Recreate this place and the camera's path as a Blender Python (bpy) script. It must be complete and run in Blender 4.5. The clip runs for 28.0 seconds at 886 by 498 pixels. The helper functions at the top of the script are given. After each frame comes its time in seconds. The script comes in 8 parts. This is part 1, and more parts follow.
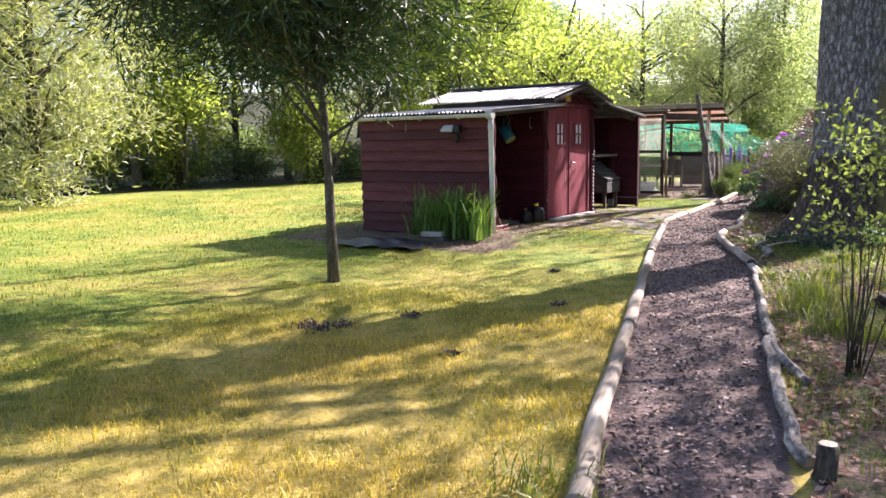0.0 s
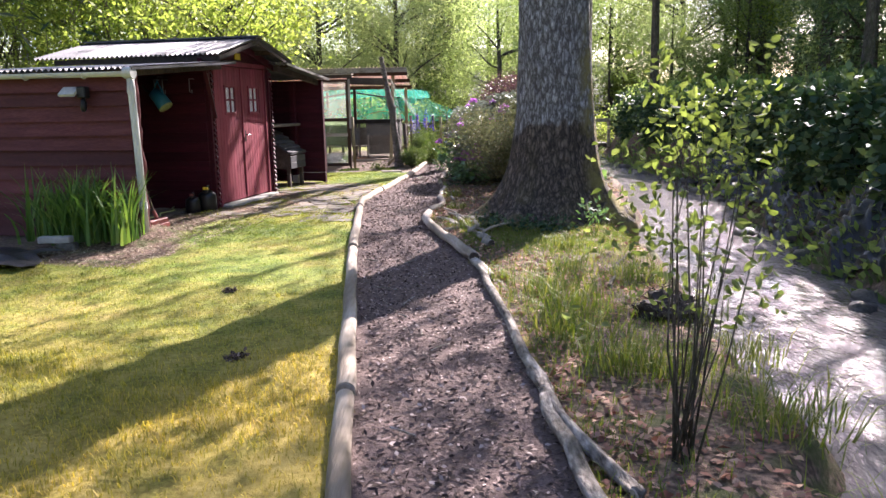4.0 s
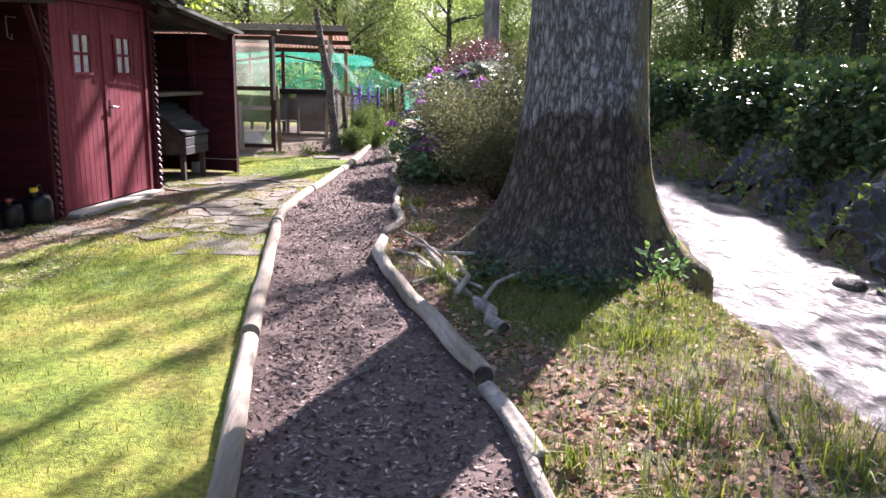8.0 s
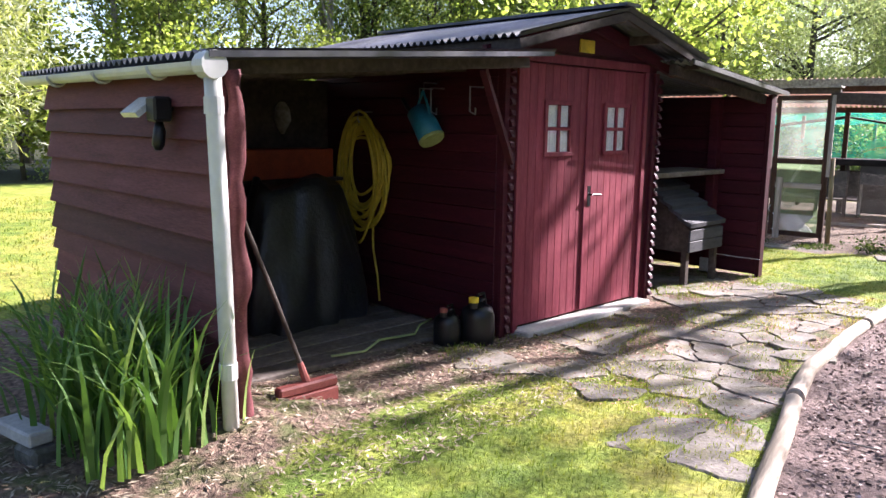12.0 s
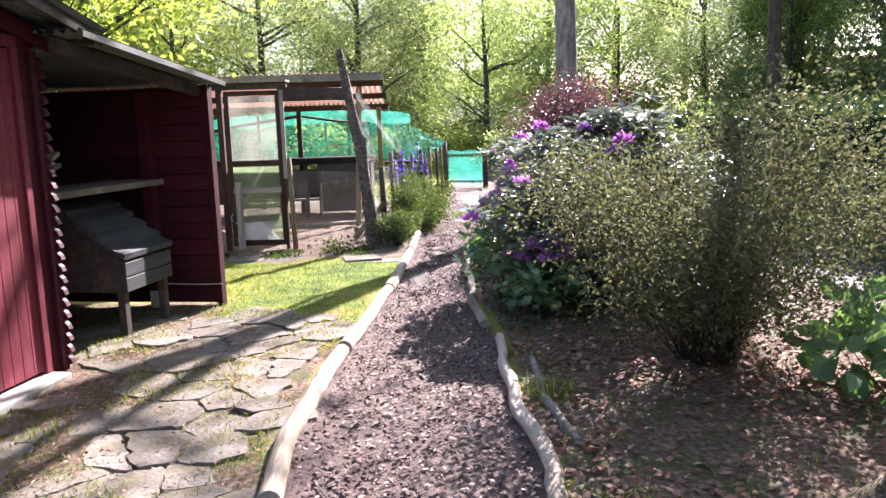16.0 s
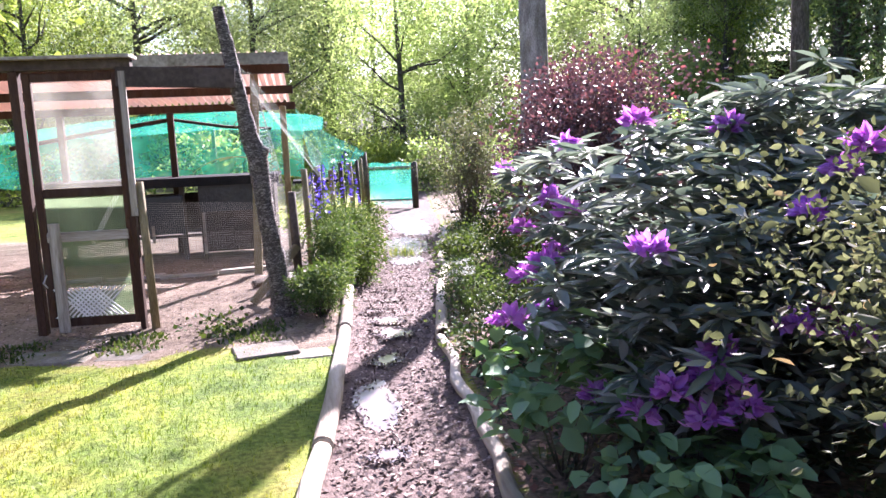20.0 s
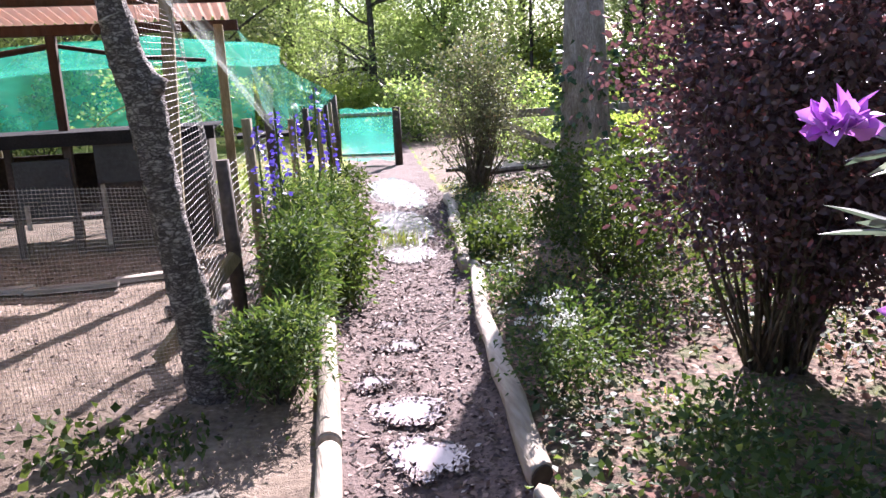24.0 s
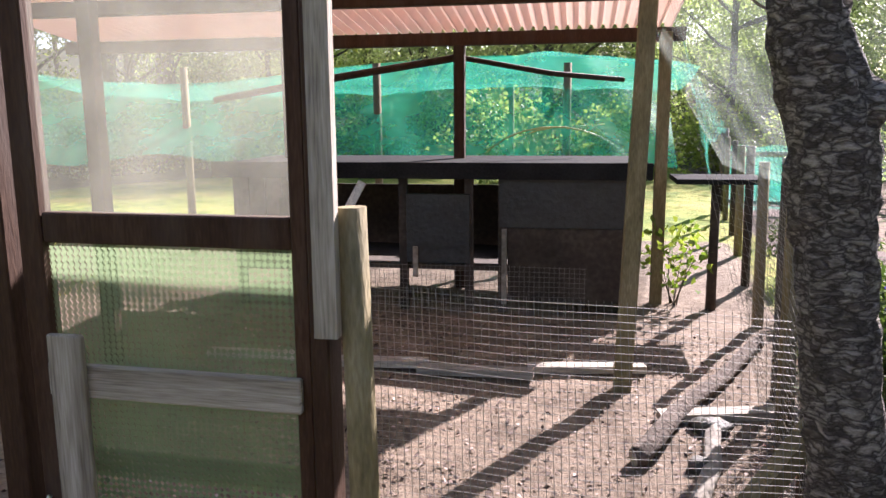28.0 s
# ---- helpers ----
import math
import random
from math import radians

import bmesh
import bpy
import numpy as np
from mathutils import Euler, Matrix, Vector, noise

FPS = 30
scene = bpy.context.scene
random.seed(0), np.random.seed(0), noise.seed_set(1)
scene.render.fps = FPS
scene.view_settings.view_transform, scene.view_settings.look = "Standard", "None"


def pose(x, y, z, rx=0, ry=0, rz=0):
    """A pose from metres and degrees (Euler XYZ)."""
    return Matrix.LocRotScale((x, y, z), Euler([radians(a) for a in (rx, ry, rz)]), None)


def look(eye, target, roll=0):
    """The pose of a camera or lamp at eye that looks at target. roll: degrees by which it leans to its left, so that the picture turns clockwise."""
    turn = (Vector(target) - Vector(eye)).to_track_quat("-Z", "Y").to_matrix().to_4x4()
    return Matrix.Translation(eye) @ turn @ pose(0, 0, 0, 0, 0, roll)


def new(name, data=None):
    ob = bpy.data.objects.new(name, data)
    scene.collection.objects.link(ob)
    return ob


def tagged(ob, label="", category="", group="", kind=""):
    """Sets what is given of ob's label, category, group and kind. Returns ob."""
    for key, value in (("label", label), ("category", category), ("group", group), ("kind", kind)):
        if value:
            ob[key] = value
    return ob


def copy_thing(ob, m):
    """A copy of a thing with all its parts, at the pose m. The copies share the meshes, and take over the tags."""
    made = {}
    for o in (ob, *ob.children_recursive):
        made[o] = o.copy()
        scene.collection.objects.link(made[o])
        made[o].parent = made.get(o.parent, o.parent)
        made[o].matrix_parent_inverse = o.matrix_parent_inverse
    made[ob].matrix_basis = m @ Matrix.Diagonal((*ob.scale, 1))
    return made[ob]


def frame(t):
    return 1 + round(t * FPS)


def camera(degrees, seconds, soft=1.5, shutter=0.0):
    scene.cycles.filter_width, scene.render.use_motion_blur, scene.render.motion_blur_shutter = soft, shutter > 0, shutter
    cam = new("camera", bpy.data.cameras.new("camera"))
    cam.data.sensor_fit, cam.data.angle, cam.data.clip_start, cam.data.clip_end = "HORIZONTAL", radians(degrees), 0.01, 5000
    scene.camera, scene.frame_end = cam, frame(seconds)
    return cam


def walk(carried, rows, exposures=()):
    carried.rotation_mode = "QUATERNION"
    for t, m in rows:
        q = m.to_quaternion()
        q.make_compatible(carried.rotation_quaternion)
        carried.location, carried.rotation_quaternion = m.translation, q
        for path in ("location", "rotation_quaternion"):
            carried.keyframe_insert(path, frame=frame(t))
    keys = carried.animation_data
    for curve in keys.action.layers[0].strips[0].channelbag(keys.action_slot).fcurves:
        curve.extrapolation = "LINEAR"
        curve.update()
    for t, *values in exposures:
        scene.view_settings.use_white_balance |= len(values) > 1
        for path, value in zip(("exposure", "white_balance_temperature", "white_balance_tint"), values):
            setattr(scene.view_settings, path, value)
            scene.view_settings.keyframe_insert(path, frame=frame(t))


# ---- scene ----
cam = camera(60.0, 28.0)
PATH = [
    (0, (1.347, -3.305, 1.471), (0.538, -1.497, 1.198), -1.0),
    (0.5, (1.017, -3.231, 1.492), (0.336, -1.364, 1.267), -1.1),
    (1, (0.829, -3.163, 1.506), (0.47, -1.224, 1.169), -0.6),
    (1.5, (0.822, -2.897, 1.484), (0.541, -0.948, 1.136), -1.0),
    (2, (0.807, -2.517, 1.444), (0.602, -0.57, 1.033), -1.5),
    (2.5, (0.726, -2.114, 1.466), (0.74, -0.145, 1.116), -2.2),
    (4.5, (0.845, -0.578, 1.48), (0.797, 1.382, 1.087), -0.6),
    (5, (0.828, -0.04, 1.434), (0.724, 1.913, 1.017), -1.6),
    (5.5, (0.774, 0.339, 1.479), (0.805, 2.293, 1.054), -0.7),
    (6, (0.813, 0.839, 1.458), (0.79, 2.8, 1.066), -0.6),
    (6.5, (0.726, 1.249, 1.445), (0.731, 3.212, 1.061), -1.8),
    (7, (0.678, 1.698, 1.455), (0.817, 3.652, 1.052), -0.4),
    (7.5, (0.689, 2.21, 1.458), (0.845, 4.163, 1.059), 0.5),
    (8, (0.547, 2.628, 1.467), (0.691, 4.574, 1.026), 1.3),
    (8.5, (0.534, 3.048, 1.491), (0.633, 4.994, 1.04), 0.9),
    (9, (0.512, 3.472, 1.511), (0.34, 5.406, 1.034), 0.4),
    (9.5, (0.393, 3.88, 1.516), (0.202, 5.829, 1.106), 0.1),
    (10, (0.411, 4.283, 1.488), (-0.015, 6.196, 1.088), -0.5),
    (10.5, (0.351, 4.61, 1.51), (-0.468, 6.372, 1.038), -0.8),
    (11, (0.256, 4.874, 1.524), (-0.657, 6.604, 1.108), 0.1),
    (11.5, (0.259, 5.116, 1.61), (-0.883, 6.722, 1.266), 0.6),
    (13.5, (0.257, 5.368, 1.643), (-0.548, 7.184, 1.411), -0.0),
    (14, (0.223, 5.446, 1.634), (-0.234, 7.37, 1.335), -0.8),
    (14.5, (0.249, 5.691, 1.587), (0.087, 7.648, 1.209), -1.8),
    (15, (0.238, 6.106, 1.607), (0.237, 8.087, 1.329), 0.6),
    (15.5, (0.104, 6.543, 1.559), (0.133, 8.515, 1.228), -1.1),
    (16, (0.106, 7.125, 1.532), (0.178, 9.099, 1.223), -1.8),
    (16.5, (0.069, 7.647, 1.539), (0.057, 9.617, 1.192), -3.5),
    (17, (-0.02, 8.165, 1.55), (0.158, 10.126, 1.199), -1.6),
    (17.5, (-0.017, 8.618, 1.55), (0.149, 10.599, 1.332), -1.6),
    (18, (-0.121, 9.069, 1.519), (-0.002, 11.052, 1.281), -2.8),
    (18.5, (-0.124, 9.507, 1.515), (0.093, 11.468, 1.184), -3.0),
    (19, (-0.123, 9.926, 1.531), (0.031, 11.891, 1.192), -1.6),
    (19.5, (-0.189, 10.388, 1.523), (0.094, 12.321, 1.099), -1.5),
    (20, (-0.123, 10.84, 1.496), (0.197, 12.792, 1.202), -2.4),
    (20.5, (-0.121, 11.266, 1.512), (0.086, 13.215, 1.118), -2.8),
    (21, (-0.193, 11.709, 1.493), (0.183, 13.622, 1.048), -0.5),
    (21.5, (-0.174, 12.137, 1.469), (0.093, 14.094, 1.154), -0.9),
    (23.5, (-0.08, 13.633, 1.365), (0.215, 15.57, 0.964), -1.5),
    (24, (-0.048, 14.0, 1.394), (0.351, 15.911, 0.96), -2.7),
    (24.5, (0.035, 14.309, 1.39), (0.38, 16.247, 1.041), -1.2),
    (25, (0.015, 14.537, 1.376), (0.356, 16.472, 1.002), -1.3),
    (25.5, (-0.069, 14.819, 1.385), (0.358, 16.747, 1.07), -0.9),
    (26, (-0.108, 15.091, 1.363), (0.145, 17.056, 1.094), -1.8),
    (26.5, (-0.244, 15.29, 1.352), (-0.304, 17.266, 1.052), -1.9),
    (27, (-0.58, 15.487, 1.35), (-0.798, 17.448, 1.024), -1.7),
    (27.5, (-0.829, 15.669, 1.419), (-1.019, 17.627, 1.057), -0.2),
    (28, (-1.056, 15.892, 1.407), (-1.404, 17.831, 1.064), -0.4),
]
walk(cam, [(t, look(eye, target, roll)) for t, eye, target, roll in PATH], [(0, 2.12, 6300, 28), (9, 2.14, 6050, 29), (11, 2.3, 5950, 28), (14.5, 2.5, 5900, 28), (15, 2.8, 5750, 29), (15.5, 2.36, 6100, 28), (18, 2.42, 5900, 30), (20, 2.58, 5800, 33), (21, 2.45, 6000, 33), (24, 2.24, 5850, 29), (28, 2.01, 6100, 27)])

# ---- body ----
SUN_AZ, SUN_EL = radians(26.5), radians(33)
world = bpy.data.worlds.new("sky")
scene.world = world
world.use_nodes = True
_wn = world.node_tree.nodes
_sky = _wn.new("ShaderNodeTexSky")
_sky.sky_type, _sky.sun_disc = "NISHITA", False
_sky.sun_elevation, _sky.sun_rotation = SUN_EL, SUN_AZ
world.node_tree.links.new(_sky.outputs[0], _wn["Background"].inputs[0])
_wn["Background"].inputs[1].default_value = 0.072
_sun = bpy.data.lights.new("sun", "SUN")
_sun.energy, _sun.angle, _sun.color = 5.0, radians(0.5), (1.0, 0.94, 0.84)
sun = new("sun", _sun)
sun.matrix_world = look((math.sin(SUN_AZ) * math.cos(SUN_EL) * 50, math.cos(SUN_AZ) * math.cos(SUN_EL) * 50, math.sin(SUN_EL) * 50), (0, 0, 0))

R = np.random.default_rng(7)


# ---- materials ----
def nodes_of(name):
    m = bpy.data.materials.new(name)
    m.use_nodes = True
    nt = m.node_tree
    return m, nt, nt.nodes["Principled BSDF"], nt.nodes["Material Output"]


def tex(nt, kind, scale, coord, detail=4.0, **kw):
    n = nt.nodes.new(kind)
    n.inputs["Scale"].default_value = scale
    if "Detail" in n.inputs:
        n.inputs["Detail"].default_value = detail
    nt.links.new(coord, n.inputs["Vector"])
    return n


def ramp(nt, fac, stops):
    r = nt.nodes.new("ShaderNodeValToRGB")
    e = r.color_ramp.elements
    while len(e) < len(stops):
        e.new(0.5)
    for i, (p, c) in enumerate(stops):
        e[i].position, e[i].color = p, (*c, 1)
    nt.links.new(fac, r.inputs[0])
    return r.outputs[0]


def mix(nt, fac, a, b, kind="MIX"):
    n = nt.nodes.new("ShaderNodeMix")
    n.data_type, n.blend_type = "RGBA", kind
    for sock, v in ((n.inputs[0], fac), (n.inputs[6], a), (n.inputs[7], b)):
        if isinstance(v, (int, float)):
            sock.default_value = v
        elif isinstance(v, tuple):
            sock.default_value = (*v, 1)
        else:
            nt.links.new(v, sock)
    return n.outputs[2]


def mapped(nt, stretch):
    c = nt.nodes.new("ShaderNodeTexCoord")
    mp = nt.nodes.new("ShaderNodeMapping")
    mp.inputs["Scale"].default_value = stretch
    nt.links.new(c.outputs["Object"], mp.inputs["Vector"])
    return mp.outputs[0]


def surface(name, stops, rough=0.8, s1=4, s2=40, bump=0.4, dist=0.01, stretch=(1, 1, 1), dirt=None, dirt_amount=0.5, rand=0.25, metal=0.0, spec=0.3):
    """A weathered surface: two noises for colour, one for relief, a dirt noise, and a shade of its own for each object."""
    m, nt, p, out = nodes_of(name)
    v = mapped(nt, stretch)
    big, fine = tex(nt, "ShaderNodeTexNoise", s1, v), tex(nt, "ShaderNodeTexNoise", s2, v, 6)
    f = nt.nodes.new("ShaderNodeMath")
    f.operation = "ADD"
    h = nt.nodes.new("ShaderNodeMath")
    h.operation, h.inputs[1].default_value = "MULTIPLY", 0.5
    nt.links.new(big.outputs[0], f.inputs[0]), nt.links.new(fine.outputs[0], f.inputs[1]), nt.links.new(f.outputs[0], h.inputs[0])
    col = ramp(nt, h.outputs[0], stops)
    if dirt:
        d = tex(nt, "ShaderNodeTexNoise", s1 * 0.6, v, 8)
        d.noise_dimensions = "4D"
        d.inputs["W"].default_value = 3.3
        dm = ramp(nt, d.outputs[0], [(0.48, (0, 0, 0)), (0.66, (dirt_amount,) * 3)])
        col = mix(nt, dm, col, dirt)
    if rand:
        info = nt.nodes.new("ShaderNodeObjectInfo")
        g = ramp(nt, info.outputs["Random"], [(0, (1 - rand,) * 3), (1, (1 + rand,) * 3)])
        col = mix(nt, 1.0, col, g, "MULTIPLY")
    nt.links.new(col, p.inputs["Base Color"])
    p.inputs["Roughness"].default_value, p.inputs["Metallic"].default_value = rough, metal
    p.inputs["Specular IOR Level"].default_value = spec
    if bump:
        b = nt.nodes.new("ShaderNodeBump")
        b.inputs["Strength"].default_value, b.inputs["Distance"].default_value = bump, dist
        nt.links.new(fine.outputs[0], b.inputs["Height"]), nt.links.new(b.outputs[0], p.inputs["Normal"])
    return m


def leafy(name, stops, trans=0.45, rough=0.5, spec=0.35, trans_tint=(1.25, 1.3, 0.5)):
    """Leaves: each leaf has its own shade, and lets light through."""
    m, nt, p, out = nodes_of(name)
    g = nt.nodes.new("ShaderNodeNewGeometry")
    col = ramp(nt, g.outputs["Random Per Island"], stops)
    nt.links.new(col, p.inputs["Base Color"])
    p.inputs["Roughness"].default_value, p.inputs["Specular IOR Level"].default_value = rough, spec
    t = nt.nodes.new("ShaderNodeBsdfTranslucent")
    nt.links.new(mix(nt, 1.0, col, trans_tint, "MULTIPLY"), t.inputs[0])
    s = nt.nodes.new("ShaderNodeMixShader")
    s.inputs[0].default_value = trans
    nt.links.new(p.outputs[0], s.inputs[1]), nt.links.new(t.outputs[0], s.inputs[2]), nt.links.new(s.outputs[0], out.inputs[0])
    return m


def plain(name, c, rough=0.5, metal=0.0, spec=0.4, s=12, var=0.25):
    lo, hi = tuple(v * (1 - var) for v in c), tuple(min(1, v * (1 + var)) for v in c)
    return surface(name, [(0.35, lo), (0.65, hi)], rough, s, s * 8, 0.15, 0.004, metal=metal, spec=spec, rand=0.0)


RED = surface("red_wood_stain", [(0.3, (0.034, 0.004, 0.0085)), (0.5, (0.058, 0.0068, 0.014)), (0.7, (0.088, 0.012, 0.021))], 0.62, 2.0, 14, 0.35, 0.004, (1, 1, 9), rand=0.18, spec=0.3)
RED_LAP = surface("red_lap_boards", [(0.3, (0.07, 0.016, 0.018)), (0.5, (0.12, 0.032, 0.034)), (0.7, (0.17, 0.056, 0.056))], 0.7, 2.0, 16, 0.4, 0.004, (9, 1, 9), dirt=(0.1, 0.03, 0.03), rand=0.35)
RED_DOOR = surface("red_door_paint", [(0.3, (0.14, 0.018, 0.03)), (0.5, (0.22, 0.034, 0.052)), (0.72, (0.32, 0.075, 0.09))], 0.6, 2.5, 16, 0.3, 0.003, (9, 9, 1), rand=0.15)
GREY_WOOD = surface("weathered_grey_wood", [(0.32, (0.12, 0.1, 0.08)), (0.5, (0.3, 0.265, 0.225)), (0.68, (0.5, 0.46, 0.4))], 0.85, 3, 25, 0.6, 0.006, (1, 1, 1), dirt=(0.1, 0.09, 0.05), rand=0.2)
LOG_WOOD = surface("bare_bleached_log", [(0.3, (0.26, 0.2, 0.15)), (0.48, (0.45, 0.38, 0.3)), (0.7, (0.62, 0.56, 0.48))], 0.85, 5, 45, 0.9, 0.012, (1, 0.12, 1), dirt=(0.13, 0.105, 0.07), dirt_amount=0.8, rand=0.15)
GRAIN_X, GRAIN_Z = (surface("grey_board_with_long_grain", [(0.3, (0.13, 0.11, 0.09)), (0.48, (0.33, 0.29, 0.245)), (0.68, (0.52, 0.475, 0.42))], 0.85, 2.5, 14, 0.8, 0.004, st, dirt=(0.12, 0.1, 0.07), rand=0.2) for st in ((0.8, 14, 14), (14, 14, 0.8)))
BROWN_LOG = surface("dark_earthy_bark", [(0.3, (0.06, 0.045, 0.036)), (0.5, (0.12, 0.092, 0.075)), (0.7, (0.2, 0.16, 0.135))], 0.95, 8, 40, 1.0, 0.02, dirt=(0.09, 0.07, 0.055), rand=0.1)
RUGGED = surface("rugged_bark_covered_log", [(0.36, (0.05, 0.042, 0.034)), (0.5, (0.2, 0.175, 0.15)), (0.66, (0.44, 0.4, 0.35))], 0.9, 9, 40, 1.0, 0.02, (1, 0.35, 1), dirt=(0.07, 0.06, 0.04), dirt_amount=0.8, rand=0.2)
DARK_WOOD = surface("dark_damp_wood", [(0.3, (0.025, 0.018, 0.014)), (0.5, (0.06, 0.045, 0.036)), (0.7, (0.11, 0.085, 0.07))], 0.8, 3, 25, 0.5, 0.006, rand=0.25)
BROWN_WOOD = surface("brown_frame_timber", [(0.3, (0.0225, 0.00875, 0.005)), (0.5, (0.0475, 0.0213, 0.0112)), (0.7, (0.08, 0.0425, 0.025))], 0.75, 3, 25, 0.45, 0.005, (6, 6, 1), dirt=(0.07, 0.05, 0.04), rand=0.2)
POST_WOOD = surface("treated_post_wood", [(0.3, (0.102, 0.085, 0.0425)), (0.5, (0.204, 0.162, 0.085)), (0.7, (0.306, 0.255, 0.153))], 0.8, 4, 25, 0.5, 0.006, (5, 5, 1), dirt=(0.09, 0.08, 0.04), rand=0.25)
MUDDY_PLANK = surface("muddy_worn_planks", [(0.3, (0.08, 0.066, 0.054)), (0.5, (0.17, 0.143, 0.12)), (0.7, (0.29, 0.25, 0.215))], 0.85, 3, 25, 0.6, 0.006, dirt=(0.06, 0.05, 0.04), rand=0.25)
HUTCH_WOOD = surface("slate_grey_weathered_boards", [(0.3, (0.03, 0.03, 0.0324)), (0.5, (0.06, 0.06, 0.0648)), (0.7, (0.102, 0.102, 0.108))], 0.7, 3, 25, 0.4, 0.005, (1, 6, 6), rand=0.25)
BARK = surface("tree_bark", [(0.3, (0.035, 0.028, 0.022)), (0.5, (0.09, 0.075, 0.06)), (0.7, (0.2, 0.18, 0.15))], 0.95, 5, 22, 1.0, 0.03, (3, 3, 1), dirt=(0.07, 0.09, 0.03), rand=0.25)
STONE = surface("flagstone", [(0.3, (0.1, 0.086, 0.07)), (0.5, (0.175, 0.153, 0.127)), (0.7, (0.26, 0.235, 0.2))], 0.85, 5, 40, 0.7, 0.01, dirt=(0.12, 0.105, 0.05), dirt_amount=0.95, rand=0.25)
CONCRETE = surface("concrete_slab", [(0.3, (0.3, 0.29, 0.27)), (0.7, (0.5, 0.48, 0.45))], 0.9, 3, 40, 0.4, 0.005, dirt=(0.16, 0.15, 0.1), rand=0.1)
ROCK = surface("stream_rock", [(0.3, (0.03, 0.027, 0.024)), (0.7, (0.12, 0.108, 0.096))], 0.6, 4, 30, 0.8, 0.02, dirt=(0.05, 0.07, 0.02), rand=0.3)
ROOF = surface("dark_corrugated_bitumen_sheet", [(0.3, (0.022, 0.024, 0.033)), (0.5, (0.045, 0.048, 0.062)), (0.7, (0.1, 0.105, 0.13))], 0.48, 2.5, 20, 0.3, 0.005, dirt=(0.05, 0.055, 0.03), dirt_amount=0.8, rand=0.1, spec=0.5)
GUTTER = surface("off_white_plastic", [(0.3, (0.6, 0.6, 0.58)), (0.7, (0.75, 0.75, 0.73))], 0.4, 3, 20, 0.05, 0.002, dirt=(0.35, 0.36, 0.3), dirt_amount=0.5, rand=0.0)
BLACK = plain("black_plastic", (0.012, 0.012, 0.013), 0.35)
TARP = surface("black_tarpaulin", [(0.3, (0.01, 0.011, 0.0125)), (0.7, (0.034, 0.036, 0.039))], 0.38, 6, 30, 0.6, 0.01, rand=0.0, spec=0.5)
FELT = surface("black_roofing_felt", [(0.3, (0.008, 0.008, 0.009)), (0.7, (0.03, 0.03, 0.032))], 0.95, 5, 60, 0.5, 0.005, rand=0.0, spec=0.08)
WHITE = plain("white_paint", (0.78, 0.77, 0.74), 0.5)
YELLOW = plain("yellow_rubber_hose", (0.62, 0.46, 0.04), 0.45)
YELLOW_CAP = plain("yellow_plastic", (0.7, 0.5, 0.03), 0.4)
BLUE = plain("blue_plastic", (0.03, 0.22, 0.34), 0.4)
PALE_GREEN = plain("pale_green_plastic", (0.35, 0.42, 0.16), 0.5)
ORANGE = plain("orange_red_box", (0.35, 0.06, 0.02), 0.5)
BRUSH_RED = plain("faded_red_plastic", (0.27, 0.075, 0.06), 0.55)
STEEL = plain("galvanised_steel", (0.4, 0.4, 0.4), 0.4, 0.9)
WIRE = plain("galvanised_wire", (0.27, 0.245, 0.21), 0.55, 0.0)
CURTAIN = plain("white_curtain_cloth", (0.82, 0.82, 0.82), 0.9)


def oak_bark():
    """Deep furrowed grey bark with a damp dark foot and moss near the ground."""
    m, nt, p, out = nodes_of("old_furrowed_bark")
    v = mapped(nt, (8, 8, 2.8))
    cell = tex(nt, "ShaderNodeTexVoronoi", 3.6, v)
    cell.feature = "DISTANCE_TO_EDGE"
    warp = tex(nt, "ShaderNodeTexNoise", 3.0, v, 6)
    fine = tex(nt, "ShaderNodeTexNoise", 14.0, v, 6)
    nt.links.new(mix(nt, 0.45, v, warp.outputs[1]), cell.inputs["Vector"])
    ridge = ramp(nt, cell.outputs[0], [(0.0, (0, 0, 0)), (0.2, (1, 1, 1))])
    ridge = mix(nt, 1.0, ridge, ramp(nt, warp.outputs[0], [(0.36, (0.15, 0.15, 0.15)), (0.52, (1, 1, 1))]), "MULTIPLY")
    col = ramp(nt, fine.outputs[0], [(0.3, (0.36, 0.355, 0.35)), (0.5, (0.64, 0.63, 0.62)), (0.68, (0.85, 0.84, 0.82))])
    col = mix(nt, ridge, (0.07, 0.06, 0.05), col)
    att = nt.nodes.new("ShaderNodeAttribute")
    att.attribute_name = "damp"
    sep = nt.nodes.new("ShaderNodeSeparateColor")
    nt.links.new(att.outputs[0], sep.inputs[0])
    wet = mix(nt, ridge, (0.02, 0.014, 0.01), mix(nt, fine.outputs[0], (0.17, 0.13, 0.1), (0.42, 0.33, 0.25)))
    col = mix(nt, sep.outputs[0], col, wet)
    moss = tex(nt, "ShaderNodeTexNoise", 4, mapped(nt, (1, 1, 1)), 6)
    mm = ramp(nt, moss.outputs[0], [(0.44, (0, 0, 0)), (0.56, (1, 1, 1))])
    col = mix(nt, mix(nt, 1.0, mm, sep.outputs[1], "MULTIPLY"), col, (0.24, 0.2, 0.06))
    nt.links.new(col, p.inputs["Base Color"])
    p.inputs["Roughness"].default_value = 0.9
    b = nt.nodes.new("ShaderNodeBump")
    b.inputs["Strength"].default_value, b.inputs["Distance"].default_value = 1.0, 0.035
    nt.links.new(mix(nt, 0.25, ridge, fine.outputs[0]), b.inputs["Height"]), nt.links.new(b.outputs[0], p.inputs["Normal"])
    return m


OAK_BARK = oak_bark()


